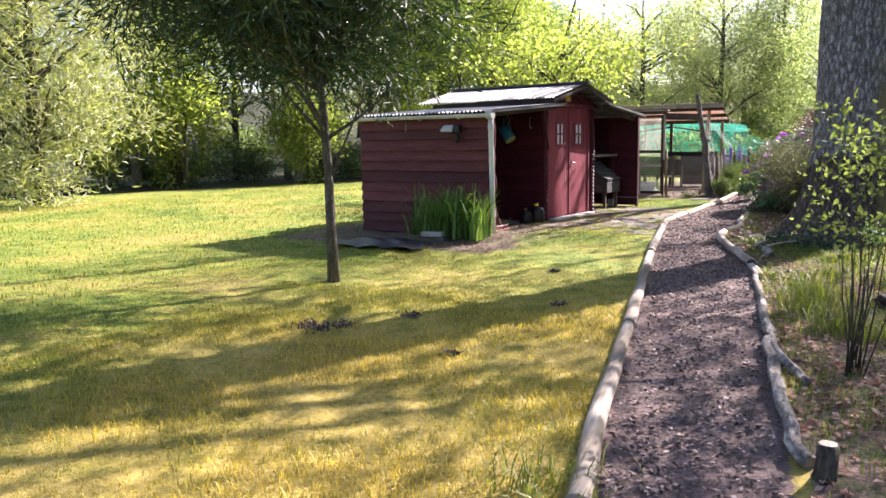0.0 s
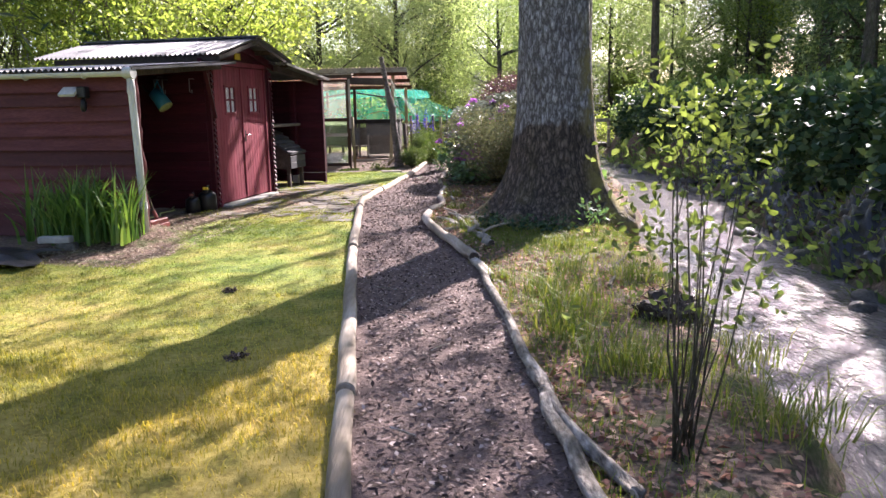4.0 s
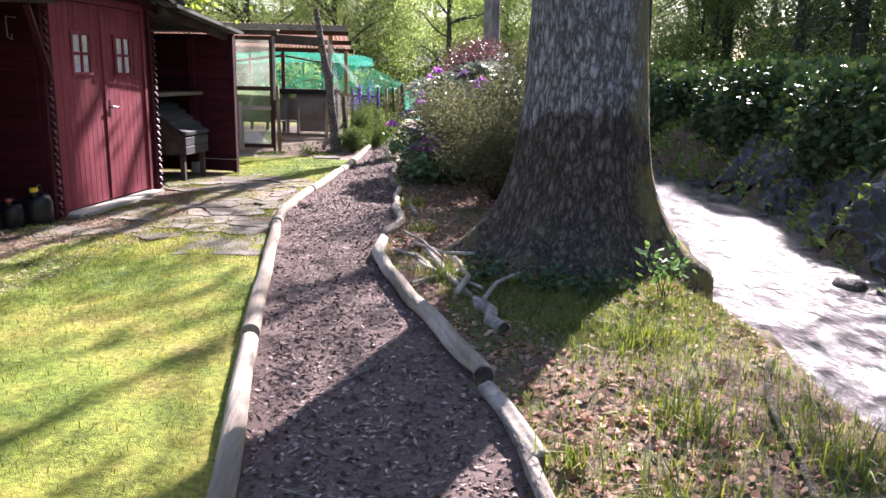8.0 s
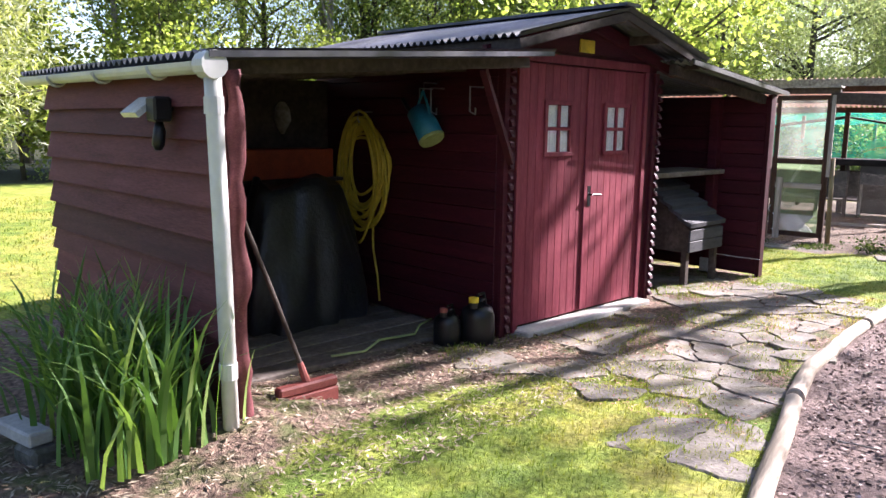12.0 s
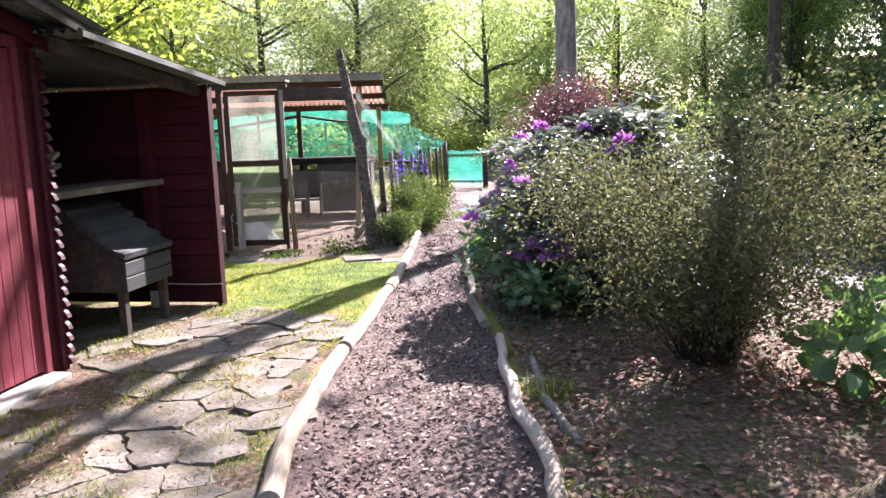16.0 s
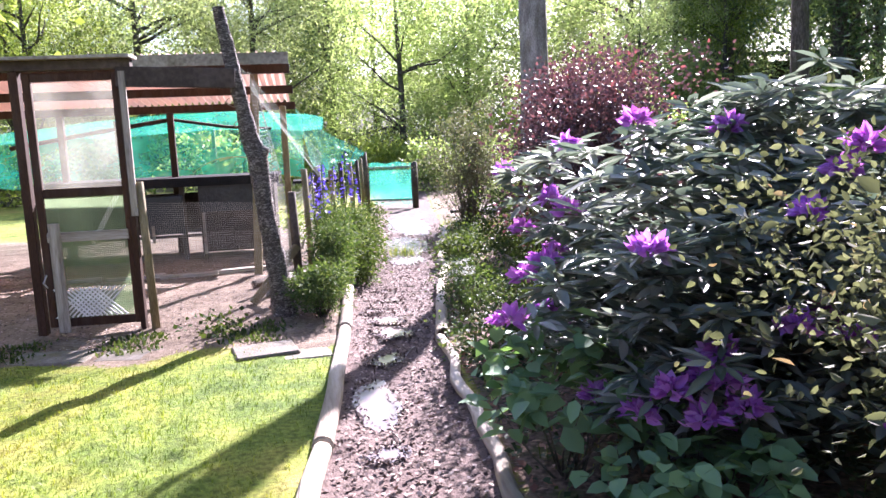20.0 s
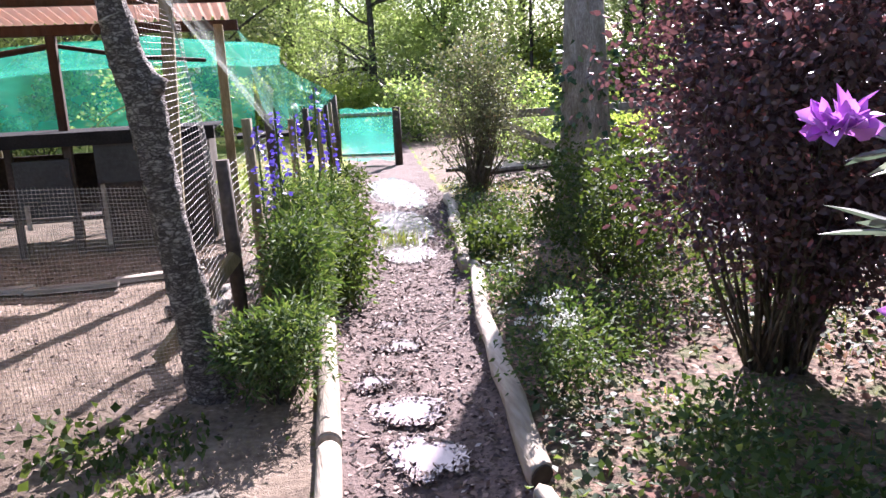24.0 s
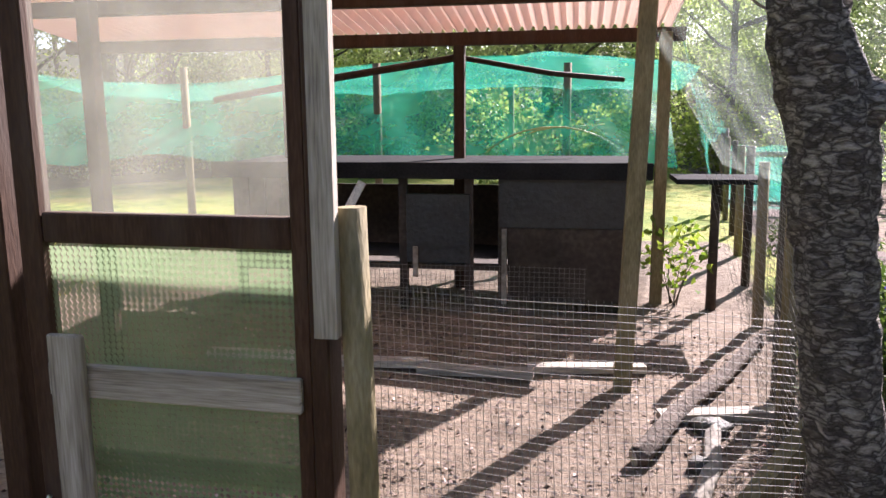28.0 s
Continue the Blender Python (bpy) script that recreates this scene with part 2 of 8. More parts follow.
def flaky_bark():
    """Brown bark that peels in small plates, pale where the flakes lift."""
    m, nt, p, out = nodes_of("flaky_brown_bark")
    v = mapped(nt, (1.1, 1.1, 2.6))
    warp = tex(nt, "ShaderNodeTexNoise", 16, v, 6)
    w = mix(nt, 0.1, v, warp.outputs[1])
    edge, cell = tex(nt, "ShaderNodeTexVoronoi", 26, w), tex(nt, "ShaderNodeTexVoronoi", 26, w)
    edge.feature = "DISTANCE_TO_EDGE"
    fine = tex(nt, "ShaderNodeTexNoise", 90, v, 6)
    crack = ramp(nt, edge.outputs[0], [(0.0, (0, 0, 0)), (0.13, (1, 1, 1))])
    sep = nt.nodes.new("ShaderNodeSeparateColor")
    nt.links.new(cell.outputs["Color"], sep.inputs[0])
    plate = ramp(nt, sep.outputs[0], [(0.0, (0.095, 0.075, 0.064)), (0.7, (0.165, 0.136, 0.118)), (1.0, (0.4, 0.35, 0.31))])
    plate = mix(nt, 0.6, plate, ramp(nt, fine.outputs[0], [(0.3, (0.5, 0.5, 0.5)), (0.7, (1.5, 1.5, 1.5))]), "MULTIPLY")
    nt.links.new(mix(nt, crack, (0.035, 0.025, 0.02), plate), p.inputs["Base Color"])
    p.inputs["Roughness"].default_value = 0.85
    b = nt.nodes.new("ShaderNodeBump")
    b.inputs["Strength"].default_value, b.inputs["Distance"].default_value = 1.0, 0.02
    nt.links.new(mix(nt, 0.4, mix(nt, 0.5, crack, sep.outputs[1]), fine.outputs[0]), b.inputs["Height"]), nt.links.new(b.outputs[0], p.inputs["Normal"])
    return m


FLAKY_BARK = flaky_bark()
PALE_BARK = surface("smooth_grey_bark", [(0.32, (0.13, 0.11, 0.095)), (0.5, (0.28, 0.25, 0.23)), (0.66, (0.47, 0.44, 0.42))], 0.9, 9, 60, 1.0, 0.02, (1.5, 1.5, 0.5), dirt=(0.12, 0.11, 0.06), rand=0.0)


LAWN_STOPS = [(0.36, (0.085, 0.135, 0.02)), (0.46, (0.17, 0.22, 0.032)), (0.55, (0.26, 0.262, 0.05)), (0.66, (0.33, 0.265, 0.085))]


def ground_material():
    m, nt, p, out = nodes_of("garden_ground")
    geo = nt.nodes.new("ShaderNodeNewGeometry")
    v = geo.outputs["Position"]
    n1, n2, n3, n4 = (tex(nt, "ShaderNodeTexNoise", s, v, 6) for s in (0.55, 4, 30, 140))
    patch = mix(nt, 0.4, n1.outputs[0], n2.outputs[0])
    lawn = ramp(nt, patch, LAWN_STOPS)
    lawn = mix(nt, 0.75, lawn, ramp(nt, n3.outputs[0], [(0.3, (0.35, 0.35, 0.35)), (0.7, (1.5, 1.5, 1.5))]), "MULTIPLY")
    dry = nt.nodes.new("ShaderNodeAttribute")
    dry.attribute_name = "dryness"
    parched = ramp(nt, mix(nt, 0.5, n2.outputs[0], n3.outputs[0]), [(0.35, (0.2, 0.15, 0.038)), (0.5, (0.37, 0.285, 0.066)), (0.65, (0.5, 0.385, 0.12))])
    lawn = mix(nt, mix(nt, 1.0, dry.outputs[0], ramp(nt, patch, [(0.36, (0.5, 0.5, 0.5)), (0.5, (1, 1, 1))]), "MULTIPLY"), lawn, parched)
    chips = tex(nt, "ShaderNodeTexVoronoi", 70, v)
    mulch = ramp(nt, chips.outputs["Color"], [(0.1, (0.016, 0.011, 0.0095)), (0.5, (0.058, 0.04, 0.034)), (0.9, (0.17, 0.122, 0.107))])
    mulch = mix(nt, ramp(nt, n2.outputs[0], [(0.42, (0, 0, 0)), (0.62, (0.6, 0.6, 0.6))]), mulch, (0.15, 0.108, 0.096))
    litter = ramp(nt, n3.outputs[0], [(0.3, (0.06, 0.042, 0.032)), (0.5, (0.16, 0.108, 0.08)), (0.7, (0.33, 0.225, 0.165))])
    litter = mix(nt, ramp(nt, n2.outputs[0], [(0.5, (0, 0, 0)), (0.64, (0.7, 0.7, 0.7))]), litter, (0.08, 0.11, 0.03))
    soil = ramp(nt, mix(nt, 0.5, n2.outputs[0], n3.outputs[0]), [(0.35, (0.1, 0.072, 0.052)), (0.5, (0.19, 0.142, 0.104)), (0.65, (0.29, 0.223, 0.168))])
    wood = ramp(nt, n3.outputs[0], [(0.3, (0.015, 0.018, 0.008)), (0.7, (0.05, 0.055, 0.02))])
    att = nt.nodes.new("ShaderNodeAttribute")
    att.attribute_name = "zone"
    sep = nt.nodes.new("ShaderNodeSeparateColor")
    nt.links.new(att.outputs[0], sep.inputs[0])
    col = lawn
    edge = nt.nodes.new("ShaderNodeMath")
    edge.operation, edge.inputs[1].default_value = "SUBTRACT", 0.5
    nt.links.new(n3.outputs[0], edge.inputs[0])

    def rough_edge(sock):
        a = nt.nodes.new("ShaderNodeMath")
        a.operation = "ADD"
        nt.links.new(sock, a.inputs[0]), nt.links.new(edge.outputs[0], a.inputs[1])
        return ramp(nt, a.outputs[0], [(0.4, (0, 0, 0)), (0.6, (1, 1, 1))])

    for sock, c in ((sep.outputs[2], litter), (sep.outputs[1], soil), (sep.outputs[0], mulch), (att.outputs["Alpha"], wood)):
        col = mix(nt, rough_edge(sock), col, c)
    nt.links.new(col, p.inputs["Base Color"])
    p.inputs["Roughness"].default_value, p.inputs["Specular IOR Level"].default_value = 0.9, 0.2
    b = nt.nodes.new("ShaderNodeBump")
    b.inputs["Strength"].default_value, b.inputs["Distance"].default_value = 0.8, 0.03
    nt.links.new(mix(nt, 0.5, n3.outputs[0], n4.outputs[0]), b.inputs["Height"]), nt.links.new(b.outputs[0], p.inputs["Normal"])
    return m


GROUND = ground_material()


def water_material(name, tint, scale, strength, rough, shine=0.9):
    m, nt, p, out = nodes_of(name)
    geo = nt.nodes.new("ShaderNodeNewGeometry")
    mp = nt.nodes.new("ShaderNodeMapping")
    mp.inputs["Scale"].default_value = (1, 0.45, 1)
    nt.links.new(geo.outputs["Position"], mp.inputs["Vector"])
    a, c = tex(nt, "ShaderNodeTexNoise", scale, mp.outputs[0], 5), tex(nt, "ShaderNodeTexNoise", scale * 0.3, mp.outputs[0], 3)
    nt.links.new(ramp(nt, c.outputs[0], [(0.35, tint), (0.65, tuple(v * 2.2 for v in tint))]), p.inputs["Base Color"])
    p.inputs["Roughness"].default_value, p.inputs["IOR"].default_value = rough, 1.33
    p.inputs["Specular IOR Level"].default_value = shine
    b = nt.nodes.new("ShaderNodeBump")
    b.inputs["Strength"].default_value, b.inputs["Distance"].default_value = strength, 0.06
    nt.links.new(mix(nt, 0.4, a.outputs[0], c.outputs[0]), b.inputs["Height"]), nt.links.new(b.outputs[0], p.inputs["Normal"])
    return m


WATER = water_material("stream_water", (0.075, 0.068, 0.065), 22, 0.9, 0.12, 0.17)
# pale base tones of the muddy water also stand in for sky reflection
PUDDLE = water_material("muddy_puddle_with_sky_sheen", (0.15, 0.125, 0.125), 6, 0.25, 0.12, 0.9)
TRICKLE = water_material("rippled_shallow_water", (0.16, 0.135, 0.14), 18, 1.0, 0.22, 1.0)


def sheer(name, tint, alpha, rough=0.4, through_share=0.55, cell=0.0):
    """Netting or foil that lets part of the light through, with threads of its own."""
    m, nt, p, out = nodes_of(name)
    v = mapped(nt, (1, 1, 1))
    n = tex(nt, "ShaderNodeTexNoise", 1.7, v, 5)
    a = ramp(nt, n.outputs[0], [(0.35, (max(0, alpha - 0.14),) * 3), (0.7, (min(1, alpha + 0.14),) * 3)])
    nt.links.new(ramp(nt, n.outputs[0], [(0.35, tuple(c * 0.8 for c in tint)), (0.7, tint)]), p.inputs["Base Color"])
    p.inputs["Roughness"].default_value = rough
    t = nt.nodes.new("ShaderNodeBsdfTranslucent")
    t.inputs[0].default_value = (*tint, 1)
    both = nt.nodes.new("ShaderNodeMixShader")
    both.inputs[0].default_value = through_share
    nt.links.new(p.outputs[0], both.inputs[1]), nt.links.new(t.outputs[0], both.inputs[2])
    if cell:      # woven threads crossing aslant, with open cells between
        mp = nt.nodes.new("ShaderNodeMapping")
        mp.inputs["Rotation"].default_value = (0, radians(45), 0)
        nt.links.new(v, mp.inputs["Vector"])
        net = nt.nodes.new("ShaderNodeTexChecker")
        net.inputs["Scale"].default_value = 1 / cell
        net.inputs[1].default_value, net.inputs[2].default_value = (0.05, 0.05, 0.05, 1), (2.0, 2.0, 2.0, 1)
        nt.links.new(mp.outputs[0], net.inputs["Vector"])
        a = mix(nt, 1.0, a, net.outputs[0], "MULTIPLY")
    clear = nt.nodes.new("ShaderNodeBsdfTransparent")
    s = nt.nodes.new("ShaderNodeMixShader")
    nt.links.new(a, s.inputs[0]), nt.links.new(clear.outputs[0], s.inputs[1]), nt.links.new(both.outputs[0], s.inputs[2]), nt.links.new(s.outputs[0], out.inputs[0])
    return m


GREEN_NET = sheer("green_windbreak_net", (0.02, 0.74, 0.48), 0.46)
GREEN_NET_THIN = sheer("thin_green_net", (0.08, 0.6, 0.46), 0.36)
PALE_NET = sheer("pale_bird_net", (0.6, 0.68, 0.62), 0.15)
FOIL = sheer("clouded_plastic_foil", (0.5, 0.5, 0.42), 0.12, 0.2)
MESH_FOIL = sheer("green_plastic_mesh", (0.24, 0.32, 0.18), 0.46, 0.5, cell=0.011)
ROOF_CLEAR = sheer("pinkish_translucent_roof_sheet", (0.8, 0.64, 0.56), 0.97, 0.35, 0.5)

def lawn_blades():
    """Lawn blades share the patches of the ground under them, each with its own shade."""
    m, nt, p, out = nodes_of("lawn_grass")
    geo = nt.nodes.new("ShaderNodeNewGeometry")
    v = geo.outputs["Position"]
    n1, n2 = (tex(nt, "ShaderNodeTexNoise", s, v, 6) for s in (0.55, 4))
    patch = mix(nt, 0.4, n1.outputs[0], n2.outputs[0])
    col = ramp(nt, patch, LAWN_STOPS)
    dry = nt.nodes.new("ShaderNodeAttribute")
    dry.attribute_name = "dryness"
    col = mix(nt, mix(nt, 1.0, dry.outputs[0], ramp(nt, patch, [(0.36, (0.5, 0.5, 0.5)), (0.5, (1, 1, 1))]), "MULTIPLY"), col, (0.45, 0.35, 0.072))
    col = mix(nt, 1.0, col, ramp(nt, geo.outputs["Random Per Island"], [(0, (0.55, 0.6, 0.55)), (0.6, (1.05, 1.05, 1.0)), (1, (1.7, 1.5, 1.5))]), "MULTIPLY")
    nt.links.new(col, p.inputs["Base Color"])
    p.inputs["Roughness"].default_value, p.inputs["Specular IOR Level"].default_value = 0.55, 0.3
    t = nt.nodes.new("ShaderNodeBsdfTranslucent")
    nt.links.new(mix(nt, 1.0, col, (1.2, 1.3, 0.6), "MULTIPLY"), t.inputs[0])
    s = nt.nodes.new("ShaderNodeMixShader")
    s.inputs[0].default_value = 0.42
    nt.links.new(p.outputs[0], s.inputs[1]), nt.links.new(t.outputs[0], s.inputs[2]), nt.links.new(s.outputs[0], out.inputs[0])
    return m


G_LAWN = lawn_blades()
G_TALL = leafy("tall_fresh_grass", [(0, (0.09, 0.135, 0.027)), (0.6, (0.162, 0.207, 0.0405)), (1, (0.297, 0.279, 0.099))], 0.45)
L_OAK = leafy("yellow_green_spring_leaves", [(0, (0.15, 0.2, 0.04)), (0.5, (0.25, 0.3, 0.06)), (1, (0.38, 0.41, 0.11))], 0.6, trans_tint=(1.3, 1.42, 0.95))
L_MID = leafy("mid_green_leaves", [(0, (0.1, 0.15, 0.05)), (0.5, (0.19, 0.25, 0.085)), (1, (0.34, 0.39, 0.15))], 0.6, trans_tint=(1.3, 1.42, 0.95))
L_DARK = leafy("dark_green_leaves", [(0, (0.065, 0.11, 0.065)), (0.6, (0.135, 0.195, 0.11)), (1, (0.25, 0.31, 0.18))], 0.45)
L_PINE = leafy("dark_pine_needles", [(0, (0.02, 0.045, 0.02)), (0.6, (0.04, 0.075, 0.03)), (1, (0.08, 0.12, 0.05))], 0.25, trans_tint=(1, 1.1, 0.6))
L_GREY = leafy("grey_green_needles", [(0, (0.195, 0.225, 0.12)), (0.6, (0.33, 0.36, 0.195)), (1, (0.495, 0.51, 0.3))], 0.35)
L_WILLOW = leafy("pale_willow_leaves", [(0, (0.24, 0.27, 0.13)), (0.5, (0.31, 0.34, 0.17)), (1, (0.4, 0.43, 0.23))], 0.6, trans_tint=(1.3, 1.42, 0.95))
L_IVY = leafy("glossy_ivy_leaves", [(0, (0.022, 0.055, 0.026)), (0.6, (0.055, 0.1, 0.045)), (1, (0.14, 0.19, 0.085))], 0.12, 0.5, 0.3)
L_RHODO = leafy("leathery_dark_leaves", [(0, (0.1, 0.13, 0.1)), (0.6, (0.2, 0.225, 0.185)), (1, (0.42, 0.41, 0.37))], 0.32, 0.36, 0.6, trans_tint=(0.85, 0.98, 0.8))
L_BROAD = leafy("broad_soft_leaves", [(0, (0.0975, 0.195, 0.0975)), (1, (0.234, 0.37, 0.195))], 0.3)
L_SHRUB = leafy("olive_shrub_leaves", [(0, (0.075, 0.08, 0.042)), (0.5, (0.125, 0.132, 0.07)), (0.93, (0.18, 0.185, 0.105)), (1, (0.25, 0.17, 0.1))], 0.4, 0.6, 0.2, trans_tint=(1.0, 1.06, 0.8))
L_PURPLE = leafy("purple_red_leaves", [(0, (0.066, 0.045, 0.05)), (0.6, (0.125, 0.08, 0.086)), (0.95, (0.19, 0.12, 0.125)), (1, (0.4, 0.13, 0.13))], 0.3, 0.4, 0.4, trans_tint=(1.05, 0.7, 0.68))
L_FRESH = leafy("fresh_green_leaves", [(0, (0.09, 0.15, 0.036)), (0.5, (0.16, 0.235, 0.055)), (1, (0.29, 0.35, 0.1))], 0.45, 0.7, 0.2)
L_YOUNG = leafy("young_grey_green_leaves", [(0, (0.12, 0.16, 0.06)), (0.6, (0.19, 0.24, 0.1)), (1, (0.28, 0.33, 0.16))], 0.55, 0.55, 0.3)
# ivy leaves coloured darker to carry the shade under the shrubs
L_GROUND_SHADED = leafy("ground_ivy_darkened_for_shade", [(0, (0.02, 0.036, 0.016)), (0.6, (0.042, 0.068, 0.03)), (1, (0.09, 0.12, 0.05))], 0.2, 0.6, 0.25)
L_FERN = leafy("ferny_leaves", [(0, (0.04, 0.076, 0.028)), (0.6, (0.08, 0.125, 0.046)), (1, (0.16, 0.2, 0.09))], 0.35, 0.7, 0.2)
L_DRY = leafy("dry_fallen_leaves", [(0, (0.163, 0.0688, 0.05)), (0.5, (0.325, 0.163, 0.112)), (1, (0.575, 0.388, 0.275))], 0.15, 0.8, 0.2, trans_tint=(1, 0.9, 0.8))
L_STRAW = leafy("dry_straw", [(0, (0.12, 0.09, 0.06)), (0.5, (0.28, 0.23, 0.16)), (1, (0.5, 0.43, 0.32))], 0.1, 0.8, 0.2, trans_tint=(1, 0.9, 0.8))
CHIP = leafy("bark_chips", [(0, (0.046, 0.031, 0.026)), (0.45, (0.105, 0.07, 0.058)), (0.72, (0.24, 0.165, 0.14)), (0.9, (0.37, 0.28, 0.245)), (1, (0.5, 0.41, 0.37))], 0.0, 0.8, 0.3)
P_PURPLE = leafy("purple_petals", [(0, (0.4, 0.13, 0.5)), (0.6, (0.6, 0.25, 0.68)), (1, (0.74, 0.42, 0.78))], 0.35, trans_tint=(1.1, 0.9, 1.2))
P_PINK = leafy("pink_purple_petals", [(0, (0.45, 0.12, 0.5)), (1, (0.7, 0.32, 0.68))], 0.35, trans_tint=(1.1, 0.9, 1.2))
P_BLUE = leafy("violet_blue_petals", [(0, (0.06, 0.04, 0.3)), (1, (0.17, 0.12, 0.52))], 0.3, trans_tint=(1, 1, 1.2))
P_WHITE = leafy("white_petals", [(0, (0.65, 0.67, 0.6)), (1, (0.8, 0.8, 0.76))], 0.3, trans_tint=(1, 1, 1))


# ---- geometry helpers ----
class Geo:
    """Gathers vertices and faces of one mesh."""

    def __init__(self):
        self.v, self.f = [], []

    def add(self, verts, faces):
        n = len(self.v)
        self.v += [tuple(map(float, p)) for p in verts]
        self.f += [tuple(n + i for i in q) for q in faces]
        return self

    def box(self, x0, x1, y0, y1, z0, z1):
        return self.add([(x, y, z) for z in (z0, z1) for y in (y0, y1) for x in (x0, x1)],
                        [(0, 2, 3, 1), (4, 5, 7, 6), (0, 1, 5, 4), (2, 6, 7, 3), (0, 4, 6, 2), (1, 3, 7, 5)])

    def beam(self, a, b, w, h, up=(0, 0, 1)):
        """A squared timber from a to b."""
        a, b = Vector(a), Vector(b)
        d = (b - a).normalized()
        s = d.cross(Vector(up))
        s = s.normalized() if s.length > 1e-3 else Vector((1, 0, 0))
        t = s.cross(d)
        ring = [s * (w / 2 * i) + t * (h / 2 * j) for i, j in ((-1, -1), (1, -1), (1, 1), (-1, 1))]
        return self.add([a + r for r in ring] + [b + r for r in ring], [(3, 2, 1, 0), (4, 5, 6, 7)] + [(i, (i + 1) % 4, 4 + (i + 1) % 4, 4 + i) for i in range(4)])

    def tube(self, pts, radii, sides=8, wob=0.0, seed=0, caps=True, squash=1.0):
        """A round bar along pts, tapering by radii; wob makes it uneven."""
        rng = np.random.default_rng(seed)
        pts = [Vector(p) for p in pts]
        radii = radii if hasattr(radii, "__len__") else [radii] * len(pts)
        ref = Vector((0.31, 0.17, 0.93)) if abs((pts[-1] - pts[0]).normalized().z) < 0.8 else Vector((0.94, 0.3, 0.05))
        n = len(self.v)
        for k, p in enumerate(pts):
            d = (pts[min(k + 1, len(pts) - 1)] - pts[max(k - 1, 0)]).normalized()
            s = d.cross(ref).normalized()
            t = s.cross(d)
            for i in range(sides):
                a = 2 * math.pi * i / sides
                r = radii[k] * (1 + wob * float(rng.uniform(-1, 1)))
                self.v.append(tuple(p + s * (math.cos(a) * r) + t * (math.sin(a) * r * squash)))
        for k in range(len(pts) - 1):
            for i in range(sides):
                a, b = n + k * sides + i, n + k * sides + (i + 1) % sides
                self.f.append((a, b, b + sides, a + sides))
        if caps:
            self.f.append(tuple(n + i for i in reversed(range(sides))))
            self.f.append(tuple(n + (len(pts) - 1) * sides + i for i in range(sides)))
        return self


def np_mesh(name, v, f):
    """A mesh from arrays: v (n, 3), f (m, 3 or 4)."""
    me = bpy.data.meshes.new(name)
    v, f = np.asarray(v, np.float32), np.asarray(f, np.int32)
    k = f.shape[1]
    me.vertices.add(len(v))
    me.vertices.foreach_set("co", v.ravel())
    me.loops.add(f.size)
    me.loops.foreach_set("vertex_index", f.ravel())
    me.polygons.add(len(f))
    me.polygons.foreach_set("loop_start", np.arange(0, f.size, k, dtype=np.int32))
    me.polygons.foreach_set("loop_total", np.full(len(f), k, np.int32))
    me.update()
    me.validate()
    return me


def mesh_of(name, g, bevel=0.0, smooth=False):
    me = bpy.data.meshes.new(name)
    me.from_pydata(g.v, [], g.f)
    if bevel:
        bm = bmesh.new()
        bm.from_mesh(me)
        bmesh.ops.bevel(bm, geom=bm.edges[:], offset=bevel, segments=1, profile=0.5, affect="EDGES", clamp_overlap=True)
        bm.to_mesh(me)
        bm.free()
    if smooth:
        me.polygons.foreach_set("use_smooth", [len(p.vertices) < 5 for p in me.polygons])
    me.update()
    return me


def part(name, g, material, parent=None, label="", bevel=0.0, smooth=False):
    """One mesh object under a thing or a part."""
    me = g if isinstance(g, bpy.types.Mesh) else mesh_of(name, g, bevel, smooth)
    if not me.materials:
        me.materials.append(material)
    ob = new(name, me)
    ob.parent = parent
    return tagged(ob, label)


def thing(name, at, label, category, group="", turn=0.0, kind=""):
    ob = new(name)
    ob.empty_display_size = 0.1
    ob.matrix_basis = pose(*at, 0, 0, turn)
    return tagged(ob, label, category, group, kind)


def single(name, g, material, label, category, group="", kind="", bevel=0.0, smooth=False, at=None):
    """A thing of one mesh."""
    ob = part(name, g, material, None, label, bevel, smooth)
    if at is not None:
        ob.matrix_basis = pose(*at)
    return tagged(ob, label, category, group, kind)


def corrugated(x0, x1, y0, y1, z_at, pitch=0.076, amp=0.016, thick=0.006, along="y", steps=2):
    """A corrugated sheet; the waves run along y, and z_at(x, y) is its height."""
    g = Geo()
    n = int((x1 - x0) / pitch * 6)
    for side in (0, 1):
        rows = []
        for j in range(steps + 1):
            y = y0 + (y1 - y0) * j / steps
            rows.append([(x, y, z_at(x, y) + amp * math.cos(2 * math.pi * (x - x0) / pitch) + (thick if side else 0)) for x in np.linspace(x0, x1, n + 1)])
        m = n + 1
        fs = [(j * m + i, j * m + i + 1, (j + 1) * m + i + 1, (j + 1) * m + i) for j in range(steps) for i in range(n)]
        g.add([p for r in rows for p in r], fs if side else [q[::-1] for q in fs])
    h = (steps + 1) * (n + 1)
    last = steps * (n + 1)
    g.f += [(i, i + 1, h + i + 1, h + i) for i in range(n)] + [(last + i + 1, last + i, h + last + i, h + last + i + 1) for i in range(n)]
    return g


def swap_xy(g):
    g.v = [(y, x, z) for x, y, z in g.v]
    g.f = [q[::-1] for q in g.f]
    return g


# ---- ground ----
def along(pts, y):
    return np.interp(y, [p[1] for p in pts], [p[0] for p in pts])


